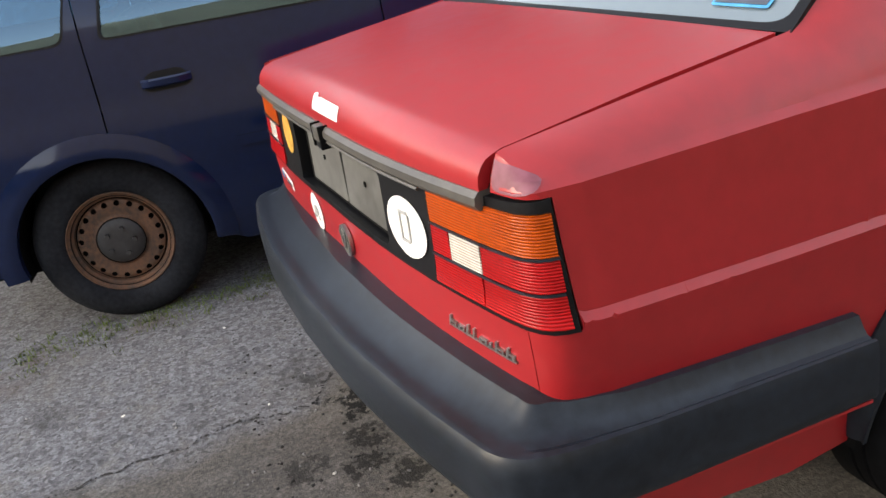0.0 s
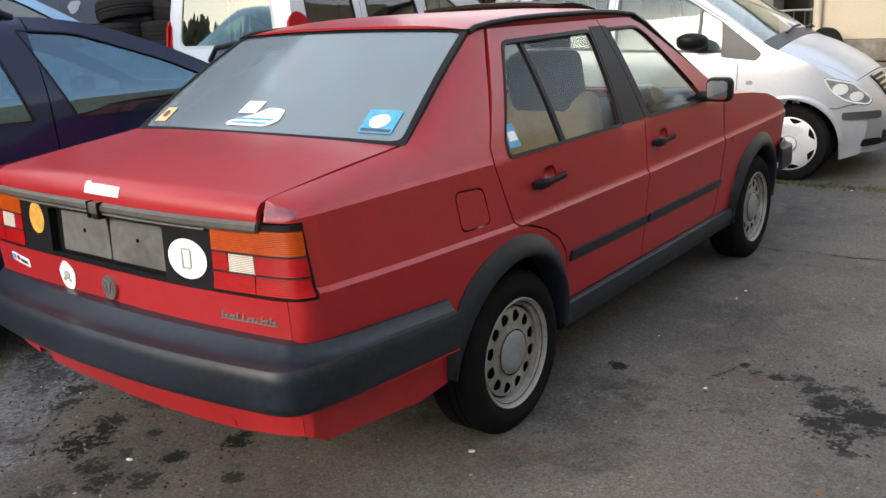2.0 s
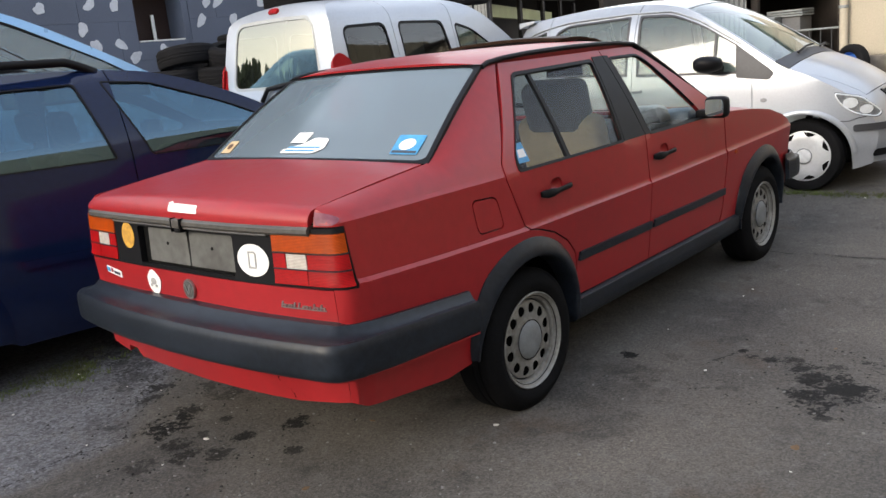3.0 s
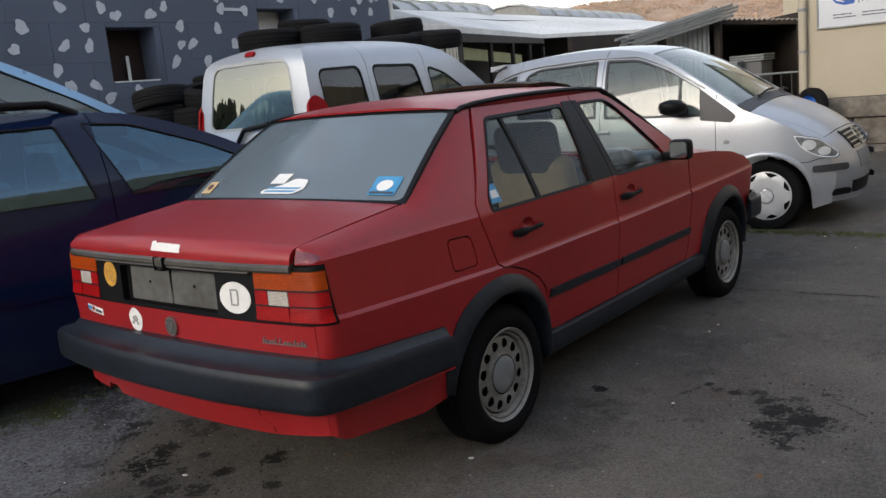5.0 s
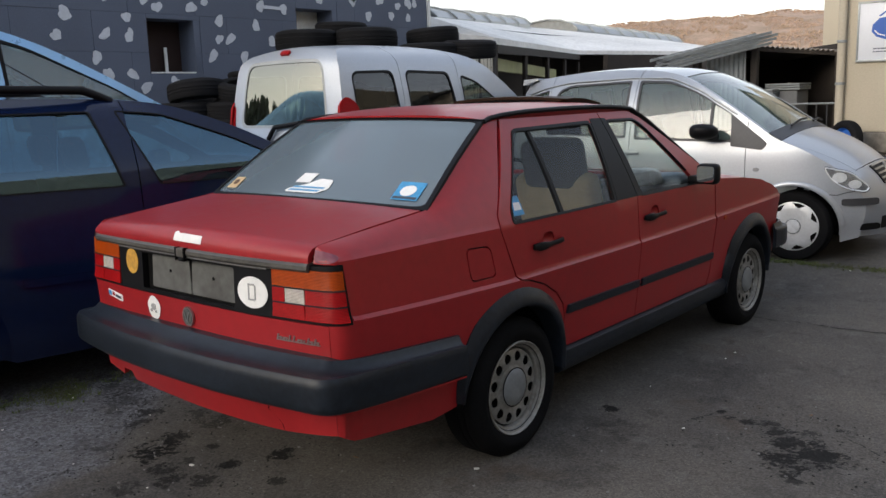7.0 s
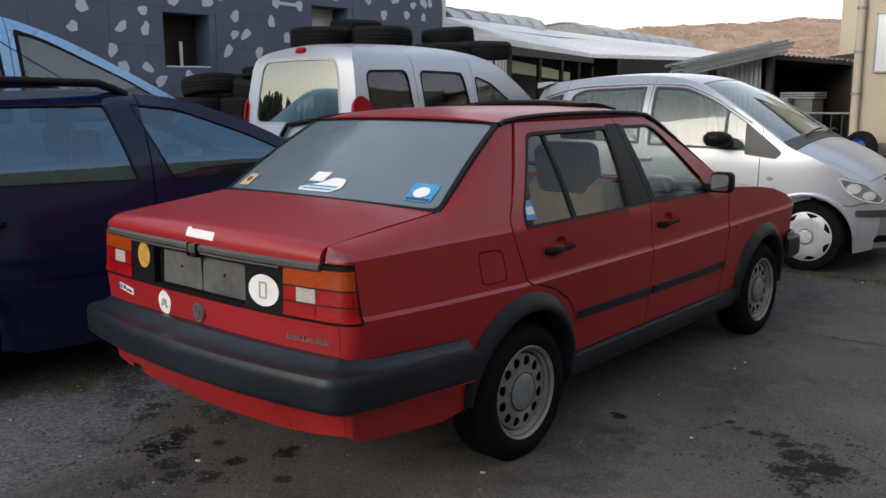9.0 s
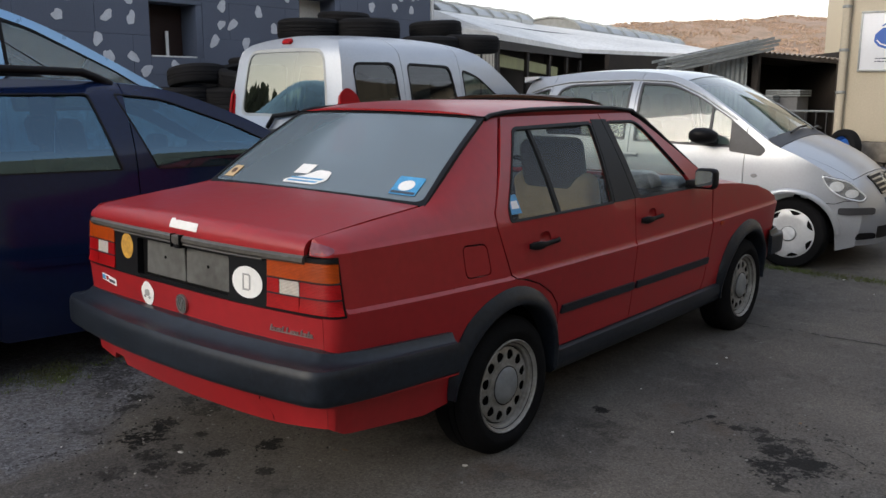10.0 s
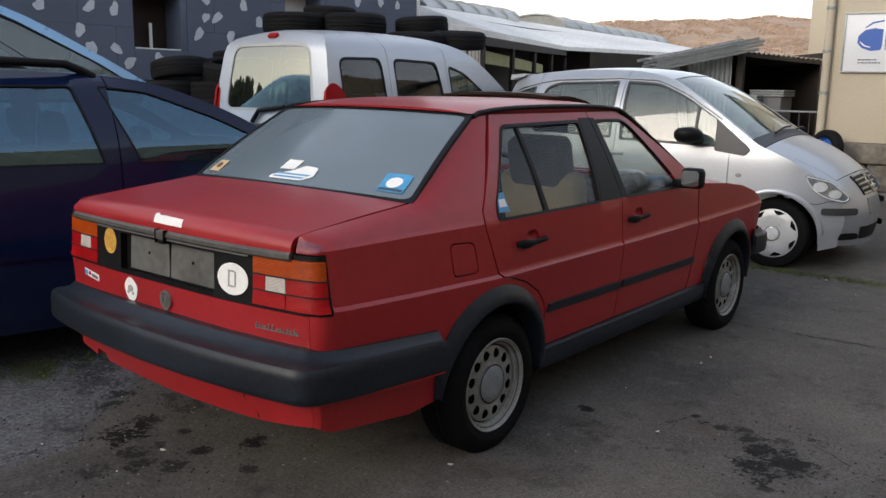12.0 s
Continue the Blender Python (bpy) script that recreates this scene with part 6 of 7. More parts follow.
def grit(name, spots, size, mat, label, flat=0.5):
    ms = []
    for x, y in spots:
        s = size * rnd.uniform(0.5, 1.4)
        ms.append(Matrix.Translation((x, y, rise(x, y) + s * flat * 0.3)) @ pose(0, 0, 0, rnd.uniform(-15, 15), rnd.uniform(-15, 15), rnd.uniform(0, 360)) @ Matrix.Diagonal((s, s * rnd.uniform(0.5, 1), s * flat, 1)))
    return tagged(part(name, pebbles(ms, 0.18), mat, None, angle=20), label, "debris", kind="stuff")


def spread(n, x0, x1, y0, y1):
    return [(rnd.uniform(x0, x1), rnd.uniform(y0, y1)) for _ in range(n)]


STONE = material("grey_grit", (0.16, 0.155, 0.15), 0.9, vary=0.4, grain=90)
grit("gravel", spread(420, -2.2, -0.3, -2.4, 0.2) + spread(160, -0.3, 1.2, -2.0, -0.3) + spread(220, 0.8, 3.4, -0.4, 4.2), 0.0055, STONE, "scattered grey grit on asphalt")
grit("gravel_dark", spread(220, -1.2, 0.2, -1.3, -0.4) + spread(120, 1.2, 2.1, 0.4, 1.1), 0.0055, CRACK, "dark crumbs of dirt on asphalt")
PALE = material("pale_chip", (0.62, 0.60, 0.55), 0.7, vary=0.2)
grit("pale_chips", [(-0.19, -1.11), (-0.23, -0.885), (-0.65, -1.18), (-1.11, -0.735), (1.2, 0.65), (0.95, 1.83), (0.83, 1.06), (1.4, 3.9), (0.9, 4.15), (-1.3, -1.2), (-0.9, -1.6)]
     + spread(25, -2.0, 2.6, -1.6, 4.0), 0.010, PALE, "small pale chips of litter on asphalt", 0.35)
LEAF = material("dead_leaf", (0.13, 0.075, 0.035), 0.8, vary=0.4, grain=60)
grit("dead_leaves", spread(26, -2.0, 3.0, -1.6, 4.4), 0.016, LEAF, "small brown dead leaves on asphalt", 0.12)


def tufts(name, spots, h, mat, label):
    bm = bmesh.new()
    for x, y in spots:
        z = rise(x, y)
        for _ in range(7):
            a, le = rnd.uniform(0, 6.28), h * rnd.uniform(0.4, 1.2)
            bx, by = x + rnd.gauss(0, 0.012), y + rnd.gauss(0, 0.012)
            w, lean = 0.0025, rnd.uniform(0.2, 0.9)
            p = [(bx - w * math.sin(a), by + w * math.cos(a), z), (bx + w * math.sin(a), by - w * math.cos(a), z), (bx + le * lean * math.cos(a), by + le * lean * math.sin(a), z + le)]
            bm.faces.new([bm.verts.new(q) for q in p])
    return tagged(part(name, bm, mat, None), label, "moss", kind="stuff")


MOSS = material("moss", (0.075, 0.11, 0.02), 0.9, vary=0.4, grain=60, other=(0.06, 0.055, 0.025))
tufts("moss_clumps", [(rnd.gauss(-1.58, 0.10), rnd.gauss(-0.78, 0.06)) for _ in range(170)] + [(rnd.gauss(-1.62, 0.08), rnd.uniform(-2.1, -0.3)) for _ in range(300)], 0.016, MOSS, "green moss along the parked car")
tufts("verge_grass", [(rnd.uniform(-0.3, 1.3), rnd.gauss(4.24, 0.05)) for _ in range(420)], 0.02, MOSS, "short yellow-green grass under the compact car")

# ---- grey building with insulation boards ----
GREYWALL = material("grey_insulation_board", (0.105, 0.122, 0.165), 0.85, vary=0.12, grain=60, blot=0.8, bump=0.2, bump_scale=150)
ADHESIVE = material("white_adhesive", (0.56, 0.58, 0.62), 0.8, vary=0.10, grain=40, blot=6, bump=0.4, bump_scale=60)
BROWN = material("dark_brown_reveal", (0.022, 0.009, 0.007), 0.8, vary=0.3, grain=25, blot=2)
PAINTWHITE = material("white_paint", (0.70, 0.70, 0.68), 0.6, vary=0.1, grain=30, blot=4)
WX = -7.70
win1, win2 = (3.55, 4.36, 1.88, 2.59), (6.08, 6.92, 2.05, 2.85)
hole_of = lambda w: [(w[0], w[2]), (w[1], w[2]), (w[1], w[3]), (w[0], w[3])]
wall = tagged(part("wall_west", sheet([(0.8, -0.3), (9.1, -0.3), (9.1, 7.0), (0.8, 7.0)], lambda u, v: Vector((WX - 0.03, u, v)), 1.0, [hole_of(win1), hole_of(win2)], 0.35, 1), GREYWALL, None),
              "grey building wall under insulation boards with white adhesive patches", "wall", kind="structure")
part("south_wall", rbox(-16, WX - 0.035, 0.80, 1.14, -0.3, 6.98, 0), GREYWALL, wall)
part("side_wall", rbox(-16, WX - 0.035, 8.75, 9.095, -0.3, 6.98, 0), GREYWALL, wall)
row = 0
z0 = 0.15
while z0 < 4.6:
    y0 = 0.8 - 0.5 * (row % 2)
    while y0 < 9.05:
        y1, z1 = min(y0 + 1.0, 9.08), z0 + 0.5
        pieces = [(max(y0, 0.8), y1, z0, z1)]
        for w in (win1, win2):
            nxt = []
            for a, b, c, d in pieces:
                if b <= w[0] or a >= w[1] or d <= w[2] or c >= w[3]:
                    nxt.append((a, b, c, d))
                    continue
                if a < w[0]:
                    nxt.append((a, w[0], c, d))
                if b > w[1]:
                    nxt.append((w[1], b, c, d))
                if c < w[2]:
                    nxt.append((max(a, w[0]), min(b, w[1]), c, w[2]))
                if d > w[3]:
                    nxt.append((max(a, w[0]), min(b, w[1]), w[3], d))
            pieces = nxt
        for a, b, c, d in pieces:
            if b - a > 0.03 and d - c > 0.03:
                off = rnd.uniform(-0.003, 0.003)
                part("insulation_board", rbox(WX - 0.028, WX + off, a + 0.0015, b - 0.0015, c + 0.0015, d - 0.0015, 0.001, 1), GREYWALL, wall)
        y0 += 1.0
    z0 += 0.5
    row += 1


def patch(y, z, s, seed):
    r = random.Random(seed)
    n = 18
    ph = [r.uniform(0, 6.28) for _ in range(3)]
    lp = []
    ax, ay, rot = s * r.uniform(0.8, 1.2), s * r.uniform(0.75, 1.1), r.uniform(0, 3)
    for i in range(n):
        a = 2 * math.pi * i / n
        k = 1 + 0.16 * math.sin(2 * a + ph[0]) + 0.12 * math.sin(3 * a + ph[1]) + 0.08 * math.sin(5 * a + ph[2])
        px, py = ax * k * math.cos(a), ay * k * math.sin(a)
        lp.append((y + px * math.cos(rot) - py * math.sin(rot), z + px * math.sin(rot) + py * math.cos(rot)))
    part("adhesive_patch", sheet(lp, lambda u, v: Vector((WX + 0.004, u, v)), 0.06, (), 0.006, 1, lift=0.004), ADHESIVE, wall)


SPOTS = [(2.98, 2.84), (3.53, 2.84), (3.72, 2.74), (4.24, 2.76), (4.46, 2.86), (2.46, 2.60), (3.27, 2.59), (2.33, 2.34), (2.96, 2.37), (3.29, 2.36), (2.82, 2.08), (4.68, 2.60), (4.66, 2.35), (4.85, 2.36),
         (4.54, 2.12), (5.07, 2.11), (5.31, 2.56), (5.41, 2.84), (5.84, 2.82), (5.59, 2.34), (2.96, 1.87), (3.29, 1.87), (3.47, 1.70), (3.91, 1.77), (7.27, 3.02), (7.62, 2.80), (8.16, 2.83), (8.58, 2.81), (8.75, 3.06)]
for i, (y, z) in enumerate(SPOTS):
    patch(y, z, 0.076, i)
part("adhesive_bridge", sheet(soft([(5.41, 2.812), (5.84, 2.80), (5.84, 2.845), (5.41, 2.86)], 0.01), lambda u, v: Vector((WX + 0.006, u, v)), 0.06, (), 0.006, 1, lift=0.004), ADHESIVE, wall)
k = 100
for z in np.arange(3.05, 4.5, 0.26):
    for y in np.arange(1.1, 8.9, 0.42):
        if rnd.random() < 0.75:
            patch(y + rnd.uniform(-0.1, 0.1), z + rnd.uniform(-0.06, 0.06), rnd.uniform(0.07, 0.095), k)
        k += 1
for z in (0.9, 1.2, 1.5):
    for y in np.arange(1.2, 3.4, 0.5):
        patch(y + rnd.uniform(-0.1, 0.1), z, 0.08, k)
        k += 1
for nm, w in (("window_1", win1), ("window_2", win2)):
    wd = tagged(new(nm), "unfinished window opening with dark brown reveal", "window", kind="structure")
    part("window_back", rbox(WX - 0.42, WX - 0.38, w[0] - 0.05, w[1] + 0.05, w[2] - 0.05, w[3] + 0.05, 0), BROWN if nm == "window_1" else PAINTWHITE, wd)
    part("window_reveal", rbox(WX - 0.37, WX - 0.02, w[0] + 0.001, w[0] + 0.02, w[2], w[3], 0), BROWN, wd)
    part("window_reveal", rbox(WX - 0.37, WX - 0.005, w[1] - 0.10, w[1] - 0.002, w[2], w[3], 0.004), GREYWALL, wd)
    part("window_sill", rbox(WX - 0.37, WX - 0.0, w[0] + 0.021, w[1] - 0.11, w[2] + 0.001, w[2] + 0.02, 0.004), PAINTWHITE, wd)
    if nm == "window_1":
        part("loose_slat", rbox(WX - 0.30, WX - 0.28, w[0] + 0.40, w[0] + 0.445, w[2] + 0.02, w[2] + 0.36, 0.004), PAINTWHITE, wd)
        part("loose_sheet", rbox(-0.01, 0.01, -0.055, 0.055, 0.0, 0.36, 0.004, 1, None, Matrix.Translation((WX - 0.25, w[0] + 0.10, w[2] + 0.02)) @ pose(0, 0, 0, 12)), PAINTWHITE, wd)
part("corner_profile", rbox(WX - 0.01, WX + 0.03, 9.085, 9.15, -0.3, 7.0, 0.01), PAINTWHITE, wall)

# ---- piled tyres ----
OLDTYRE = material("old_tyre", (0.010, 0.010, 0.011), 0.85, vary=0.35, grain=50, blot=5, bump=0.5, bump_scale=60, spec=0.15)
proto = None


def loose_tyre(m, k=1.0):
    global proto
    m = m @ Matrix.Diagonal((k, k, k, 1))
    if proto is None:
        prof = [(0.185, -0.085), (0.20, -0.095), (0.25, -0.10), (0.29, -0.085), (0.305, -0.06), (0.307, -0.035), (0.300, -0.033), (0.300, -0.025), (0.308, -0.023), (0.308, -0.004), (0.300, -0.002), (0.300, 0.004), (0.308, 0.006), (0.308, 0.025), (0.300, 0.027), (0.300, 0.035), (0.305, 0.06), (0.29, 0.085), (0.25, 0.10), (0.20, 0.095), (0.185, 0.085), (0.195, 0.05), (0.27, 0.03), (0.27, -0.03), (0.195, -0.05)]
        b = lathe(prof, 40, "z", None, True)
        proto = tagged(part("tyre", b, OLDTYRE, None, angle=30), "worn black tyre lying on a high pile", "tyre", "piled tyres")
        proto.matrix_world = m
        return proto
    return copy_thing(proto, m)


for x, y, n, k in ((-6.00, 4.80, 10, 1.15), (-5.42, 5.26, 10, 1.15), (-4.78, 5.76, 9, 1.15), (-6.62, 4.40, 9, 1), (-6.27, 3.10, 7, 1), (-5.84, 3.50, 7, 1), (-5.38, 4.02, 7, 1), (-6.86, 2.75, 7, 1)):
    for i in range(n):
        loose_tyre(Matrix.Translation((x + rnd.uniform(-0.04, 0.04), y + rnd.uniform(-0.04, 0.04), rise(x, y) + (0.10 + i * 0.190) * k)) @ pose(0, 0, 0, 0, 0, rnd.uniform(0, 90)), k)
for x, y, z, rx, ry in ((-5.98, 5.40, 2.36, 1, 2), (-5.00, 6.14, 2.24, 2, -3), (-4.42, 6.20, 2.05, 4, 3), (-5.74, 3.60, 1.60, 9, 7), (-6.15, 3.22, 1.60, -6, -8)):
    loose_tyre(Matrix.Translation((x, y, z)) @ pose(0, 0, 0, rx, ry, 20))

# ---- fence, shed and its roof lights ----
IRON = material("black_iron", (0.02, 0.02, 0.022), 0.6, vary=0.3)
fence = thing("iron_fence", "black iron fence with thin upright bars in front of a shed", "fence")
fa, fb = Vector((-6.62, 8.30, 0)), Vector((-5.99, 8.78, 0))
for p in (fa, fb):
    part("fence_post", tube([(p.x, p.y, 0.0), (p.x, p.y, 2.22)], 0.028, 8), IRON, fence)
for z in (2.18, 1.2, 0.25):
    part("fence_rail", tube([(fa.x, fa.y, z), (fb.x, fb.y, z)], 0.016, 6), IRON, fence)
for i in range(1, 14):
    p = fa.lerp(fb, i / 14)
    part("fence_bar", tube([(p.x, p.y, 0.25), (p.x, p.y, 2.18)], 0.004, 5), IRON, fence)
part("gate_frame", tube([(-6.12, 8.55, 0.3), (-6.12, 8.55, 2.05), (-5.96, 8.70, 2.07)], 0.018, 6), IRON, fence)

ROOFSHEET = material("pale_roof_sheet", (0.86, 0.84, 0.80), 0.75, vary=0.10, grain=8, blot=0.35, other=(0.66, 0.64, 0.60))
CREAMBOARD = material("cream_boards", (0.52, 0.49, 0.42), 0.8, vary=0.1, grain=20, blot=1)
WOOD = material("dark_wood", (0.030, 0.023, 0.018), 0.85, vary=0.35, grain=18, blot=2)
ALU = material("weathered_aluminium", (0.30, 0.32, 0.32), 0.5, 0.5, vary=0.2, grain=40, blot=5)
BEAM = material("green_yellow_beam", (0.30, 0.30, 0.13), 0.7, vary=0.15, grain=15, blot=1)
LIGHTGLASS = material("grey_roof_light", (0.20, 0.215, 0.215), 0.35, vary=0.2, grain=6, blot=1, coat=0.3)
shed = thing("open_shed", "long open shed with a pale sheet roof and dark inside", "shed")
E0, E1, E2 = Vector((-7.06, 10.2, 2.48)), Vector((-12.0, 21.0, 2.72)), Vector((-9.5, 28.5, 2.66))
R0, R1, R2 = Vector((-10.3, 12.1, 3.20)), Vector((-15.3, 22.6, 3.76)), Vector((-17.1, 37.0, 3.78))
G0, H0 = Vector((-7.75, 9.25, 2.62)), Vector((-10.6, 11.3, 3.25))
bm = bmesh.new()
for a, b, c, d in ((G0, E0, R0, H0), (E0, E1, R1, R0), (E1, E2, R2, R1)):
    steps = 64
    for i in range(steps):
        t0, t1 = i / steps, (i + 1) / steps
        tm = (t0 + t1) / 2
        up = Vector((0, 0, 0.014))
        q = [a.lerp(b, t0), a.lerp(b, tm) + up, d.lerp(c, tm) + up, d.lerp(c, t0)]
        bm.faces.new([bm.verts.new(v) for v in q])
        q = [a.lerp(b, tm) + up, a.lerp(b, t1), d.lerp(c, t1), d.lerp(c, tm) + up]
        bm.faces.new([bm.verts.new(v) for v in q])
bmesh.ops.remove_doubles(bm, verts=bm.verts, dist=0.001)
top = bmesh.ops.extrude_face_region(bm, geom=bm.faces[:])
bmesh.ops.translate(bm, verts=[v for v in top["geom"] if isinstance(v, bmesh.types.BMVert)], vec=(0, 0, -0.12))
bmesh.ops.recalc_face_normals(bm, faces=bm.faces)
part("roof", bm, ROOFSHEET, shed, "pale corrugated roof sheets")
for a, b in ((G0, E0),):
    d = (b - a).normalized()
    for i in range(12):
        z0, z1 = -0.1 + i * 0.205, 0.1 + i * 0.205
        p = [a + d * 0.02, b]
        nrm = Vector((d.y, -d.x, 0)) * 0.03
        part("wall_board", sweep([(Vector((v.x, v.y, (z0 + z1) / 2)), nrm.normalized(), Vector((0, 0, 1))) for v in p], [(0.0, -0.1), (0.03, -0.1), (0.03, 0.1), (0.0, 0.1)]), CREAMBOARD, shed)
for i in range(5):
    t = i / 4
    p = E0.lerp(E1, t)
    part("post", rbox(p.x - 0.045, p.x + 0.045, p.y - 0.045, p.y + 0.045, -0.1, 2.36, 0.01), WOOD, shed)
part("eave_beam", sweep([(E0 + Vector((0, 0, -0.2)), Vector((0.9, 0.4, 0)), Vector((0, 0, 1))), (E1 + Vector((0, 0, -0.2)), Vector((0.9, 0.4, 0)), Vector((0, 0, 1)))], [(-0.06, -0.08), (0.06, -0.08), (0.06, 0.08), (-0.06, 0.08)]), WOOD, shed)
part("cross_beam", sweep([(Vector((-7.45, 10.6, 2.03)), Vector((0.9, 0.4, 0)), Vector((0, 0, 1))), (Vector((-10.9, 18.0, 1.96)), Vector((0.9, 0.4, 0)), Vector((0, 0, 1)))], [(-0.05, -0.12), (0.05, -0.12), (0.05, 0.12), (-0.05, 0.12)]), BEAM, shed)
back = [R0 + Vector((1.2, -0.6, 0)), R1 + Vector((1.2, -0.6, 0)), R2 + Vector((2, 0, 0))]
for a, b, h0, h1 in ((back[0], back[1], 2.9, 3.4), (back[1], back[2], 3.4, 3.4), (E1 + Vector((0.4, 1.0, 0)), E2, 2.58, 2.52), (E0 + Vector((-2.6, 1.2, 0)), E1 + Vector((-2.6, 0.8, 0)), 2.7, 2.95)):
    bm = bmesh.new()
    off = Vector((0.06, 0.03, 0))
    low = [Vector((v.x, v.y, -0.1)) + o for v, o in ((a, off), (b, off), (b, -off), (a, -off))]
    high = [Vector((q.x, q.y, h)) for q, h in zip(low, (h0, h1, h1, h0))]
    ring = [bm.verts.new(q) for q in low + high]
    for f in ((0, 1, 5, 4), (1, 2, 6, 5), (2, 3, 7, 6), (3, 0, 4, 7), (4, 5, 6, 7)):
        bm.faces.new([ring[i] for i in f])
    bmesh.ops.recalc_face_normals(bm, faces=bm.faces)
    part("back_wall", bm, WOOD, shed)
for i in range(5):
    p = E0.lerp(E1, 0.08 + i * 0.12) + Vector((-0.9, -0.3, 0))
    part("stacked_planks", rbox(p.x - 0.5, p.x + 0.5, p.y - 0.5, p.y + 0.5, 0, rnd.uniform(0.9, 1.6), 0.02), WOOD, shed)


def roof_light(a, b, w, h, n):
    ob = thing("roof_light", "grey glazed roof light with thin ribs on the shed roof", "skylight", None, "roof lights")
    a, b = Vector(a), Vector(b)
    d = (b - a).normalized()
    s = Vector((d.y, -d.x, 0)).normalized()
    arcp = [(math.cos(q) * w, math.sin(q) * h) for q in np.linspace(0.15, math.pi - 0.15, 7)]
    for i in range(n):
        p, q = a.lerp(b, i / n + 0.004), a.lerp(b, (i + 1) / n - 0.004)
        part("roof_light_pane", sweep([(p, s, Vector((0, 0, 1))), (q, s, Vector((0, 0, 1)))], arcp + [(-w, -0.35), (w, -0.35)]), LIGHTGLASS, ob, angle=20)
    for i in range(n + 1):
        p = a.lerp(b, i / n)
        part("roof_light_rib", tube([p + s * x * 1.02 + Vector((0, 0, z * 1.04)) for x, z in arcp], 0.04, 5), ALU, ob)
    return ob


roof_light((-13.4, 14.2, 3.42), (-16.3, 22.6, 3.78), 1.2, 0.42, 6)
roof_light((-17.6, 27.6, 3.82), (-19.0, 40.0, 3.72), 1.4, 0.55, 8)

# ---- lean-to, ladders and clutter between shed and cream house ----
ZINC = material("grey_corrugated_sheet", (0.22, 0.235, 0.235), 0.6, 0.2, vary=0.2, grain=20, blot=2)
lean = thing("lean_to", "dark lean-to with a corrugated brown roof beside the cream house", "shed")
L0, L1 = Vector((-2.72, 10.15, 2.10)), Vector((-1.30, 11.25, 1.94))
bk = Vector((-1.5, 2.0, -0.04))
bm = bmesh.new()
rows_ = []
for i in range(73):
    t = i / 72
    p = L0.lerp(L1, t) + Vector((0, 0, 0.018 * math.sin(i * math.pi / 1.5)))
    rows_.append([bm.verts.new(p), bm.verts.new(p + bk), bm.verts.new(p + bk - Vector((0, 0, 0.012))), bm.verts.new(p - Vector((0, 0, 0.012)))])
for a, b in zip(rows_, rows_[1:]):
    for j in range(4):
        bm.faces.new([a[j], a[(j + 1) % 4], b[(j + 1) % 4], b[j]])
part("roof", bm, material("brown_roof_sheet", (0.30, 0.26, 0.22), 0.8, vary=0.2, grain=20), lean, angle=60)
d = (L1 - L0).normalized()
for t in (0.02, 0.98):
    p = L0.lerp(L1, t)
    part("post", rbox(p.x - 0.05, p.x + 0.05, p.y - 0.05, p.y + 0.05, 0, p.z - 0.03, 0.008), WOOD, lean)
part("fascia", sweep([(L0 - Vector((0, 0, 0.10)), Vector((0.6, -0.8, 0)), Vector((0, 0, 1))), (L1 - Vector((0, 0, 0.10)), Vector((0.6, -0.8, 0)), Vector((0, 0, 1)))], [(-0.02, 0.02), (0.02, 0.02), (0.02, 0.07), (-0.02, 0.07)]), WOOD, lean)
for a, b in ((L0 + bk * 0.95, L1 + bk * 0.95), (L0, L0 + bk), (L1, L1 + bk)):
    n_ = Vector((b.y - a.y, a.x - b.x, 0)).normalized()
    part("wall", sweep([(Vector((v.x, v.y, 1.0)), n_, Vector((0, 0, 1))) for v in (a, b)], [(-0.03, -1.1), (0.03, -1.1), (0.03, 1.05), (-0.03, 1.05)]), WOOD, lean)
sheets = thing("sheet_metal_panel", "grey corrugated metal panel standing upright", "panel")
bm = bmesh.new()
rows_ = []
for i in range(33):
    t = i / 32
    p = Vector((-2.70, 9.62, 0)).lerp(Vector((-2.28, 10.02, 0)), t) + Vector((0.6, -0.7, 0)) * 0.012 * math.sin(i * math.pi / 2)
    rows_.append([bm.verts.new((p.x, p.y, 0.05)), bm.verts.new((p.x, p.y, 2.03)), bm.verts.new((p.x - 0.01, p.y + 0.012, 2.03)), bm.verts.new((p.x - 0.01, p.y + 0.012, 0.05))])
for a, b in zip(rows_, rows_[1:]):
    for j in range(4):
        bm.faces.new([a[j], a[(j + 1) % 4], b[(j + 1) % 4], b[j]])
part("metal_sheet", bm, ZINC, sheets, angle=60)
stack = thing("ladder_stack", "stack of weathered aluminium ladders propped at a slant", "ladder")
la, lb = Vector((-3.12, 8.95, 1.73)), Vector((-2.12, 10.35, 2.08))
dr = (lb - la).normalized()
sd_ = Vector((dr.y, -dr.x, 0)).normalized()
for k in range(4):
    o = Vector((0, 0, 0.05 * k)) + dr * rnd.uniform(-0.1, 0.15) + sd_ * rnd.uniform(-0.05, 0.05)
    for s in (-0.2, 0.2):
        part("ladder_rail", sweep([(la + o + sd_ * s, sd_, Vector((0, 0, 1))), (lb + o + sd_ * s, sd_, Vector((0, 0, 1)))], [(-0.014, -0.020), (0.014, -0.020), (0.014, 0.020), (-0.014, 0.020)]), ZINC, stack)
    for i in range(1, 13):
        p = la.lerp(lb, i / 13) + o
        part("ladder_rung", tube([p - sd_ * 0.2, p + sd_ * 0.2], 0.014, 6), ALU, stack)
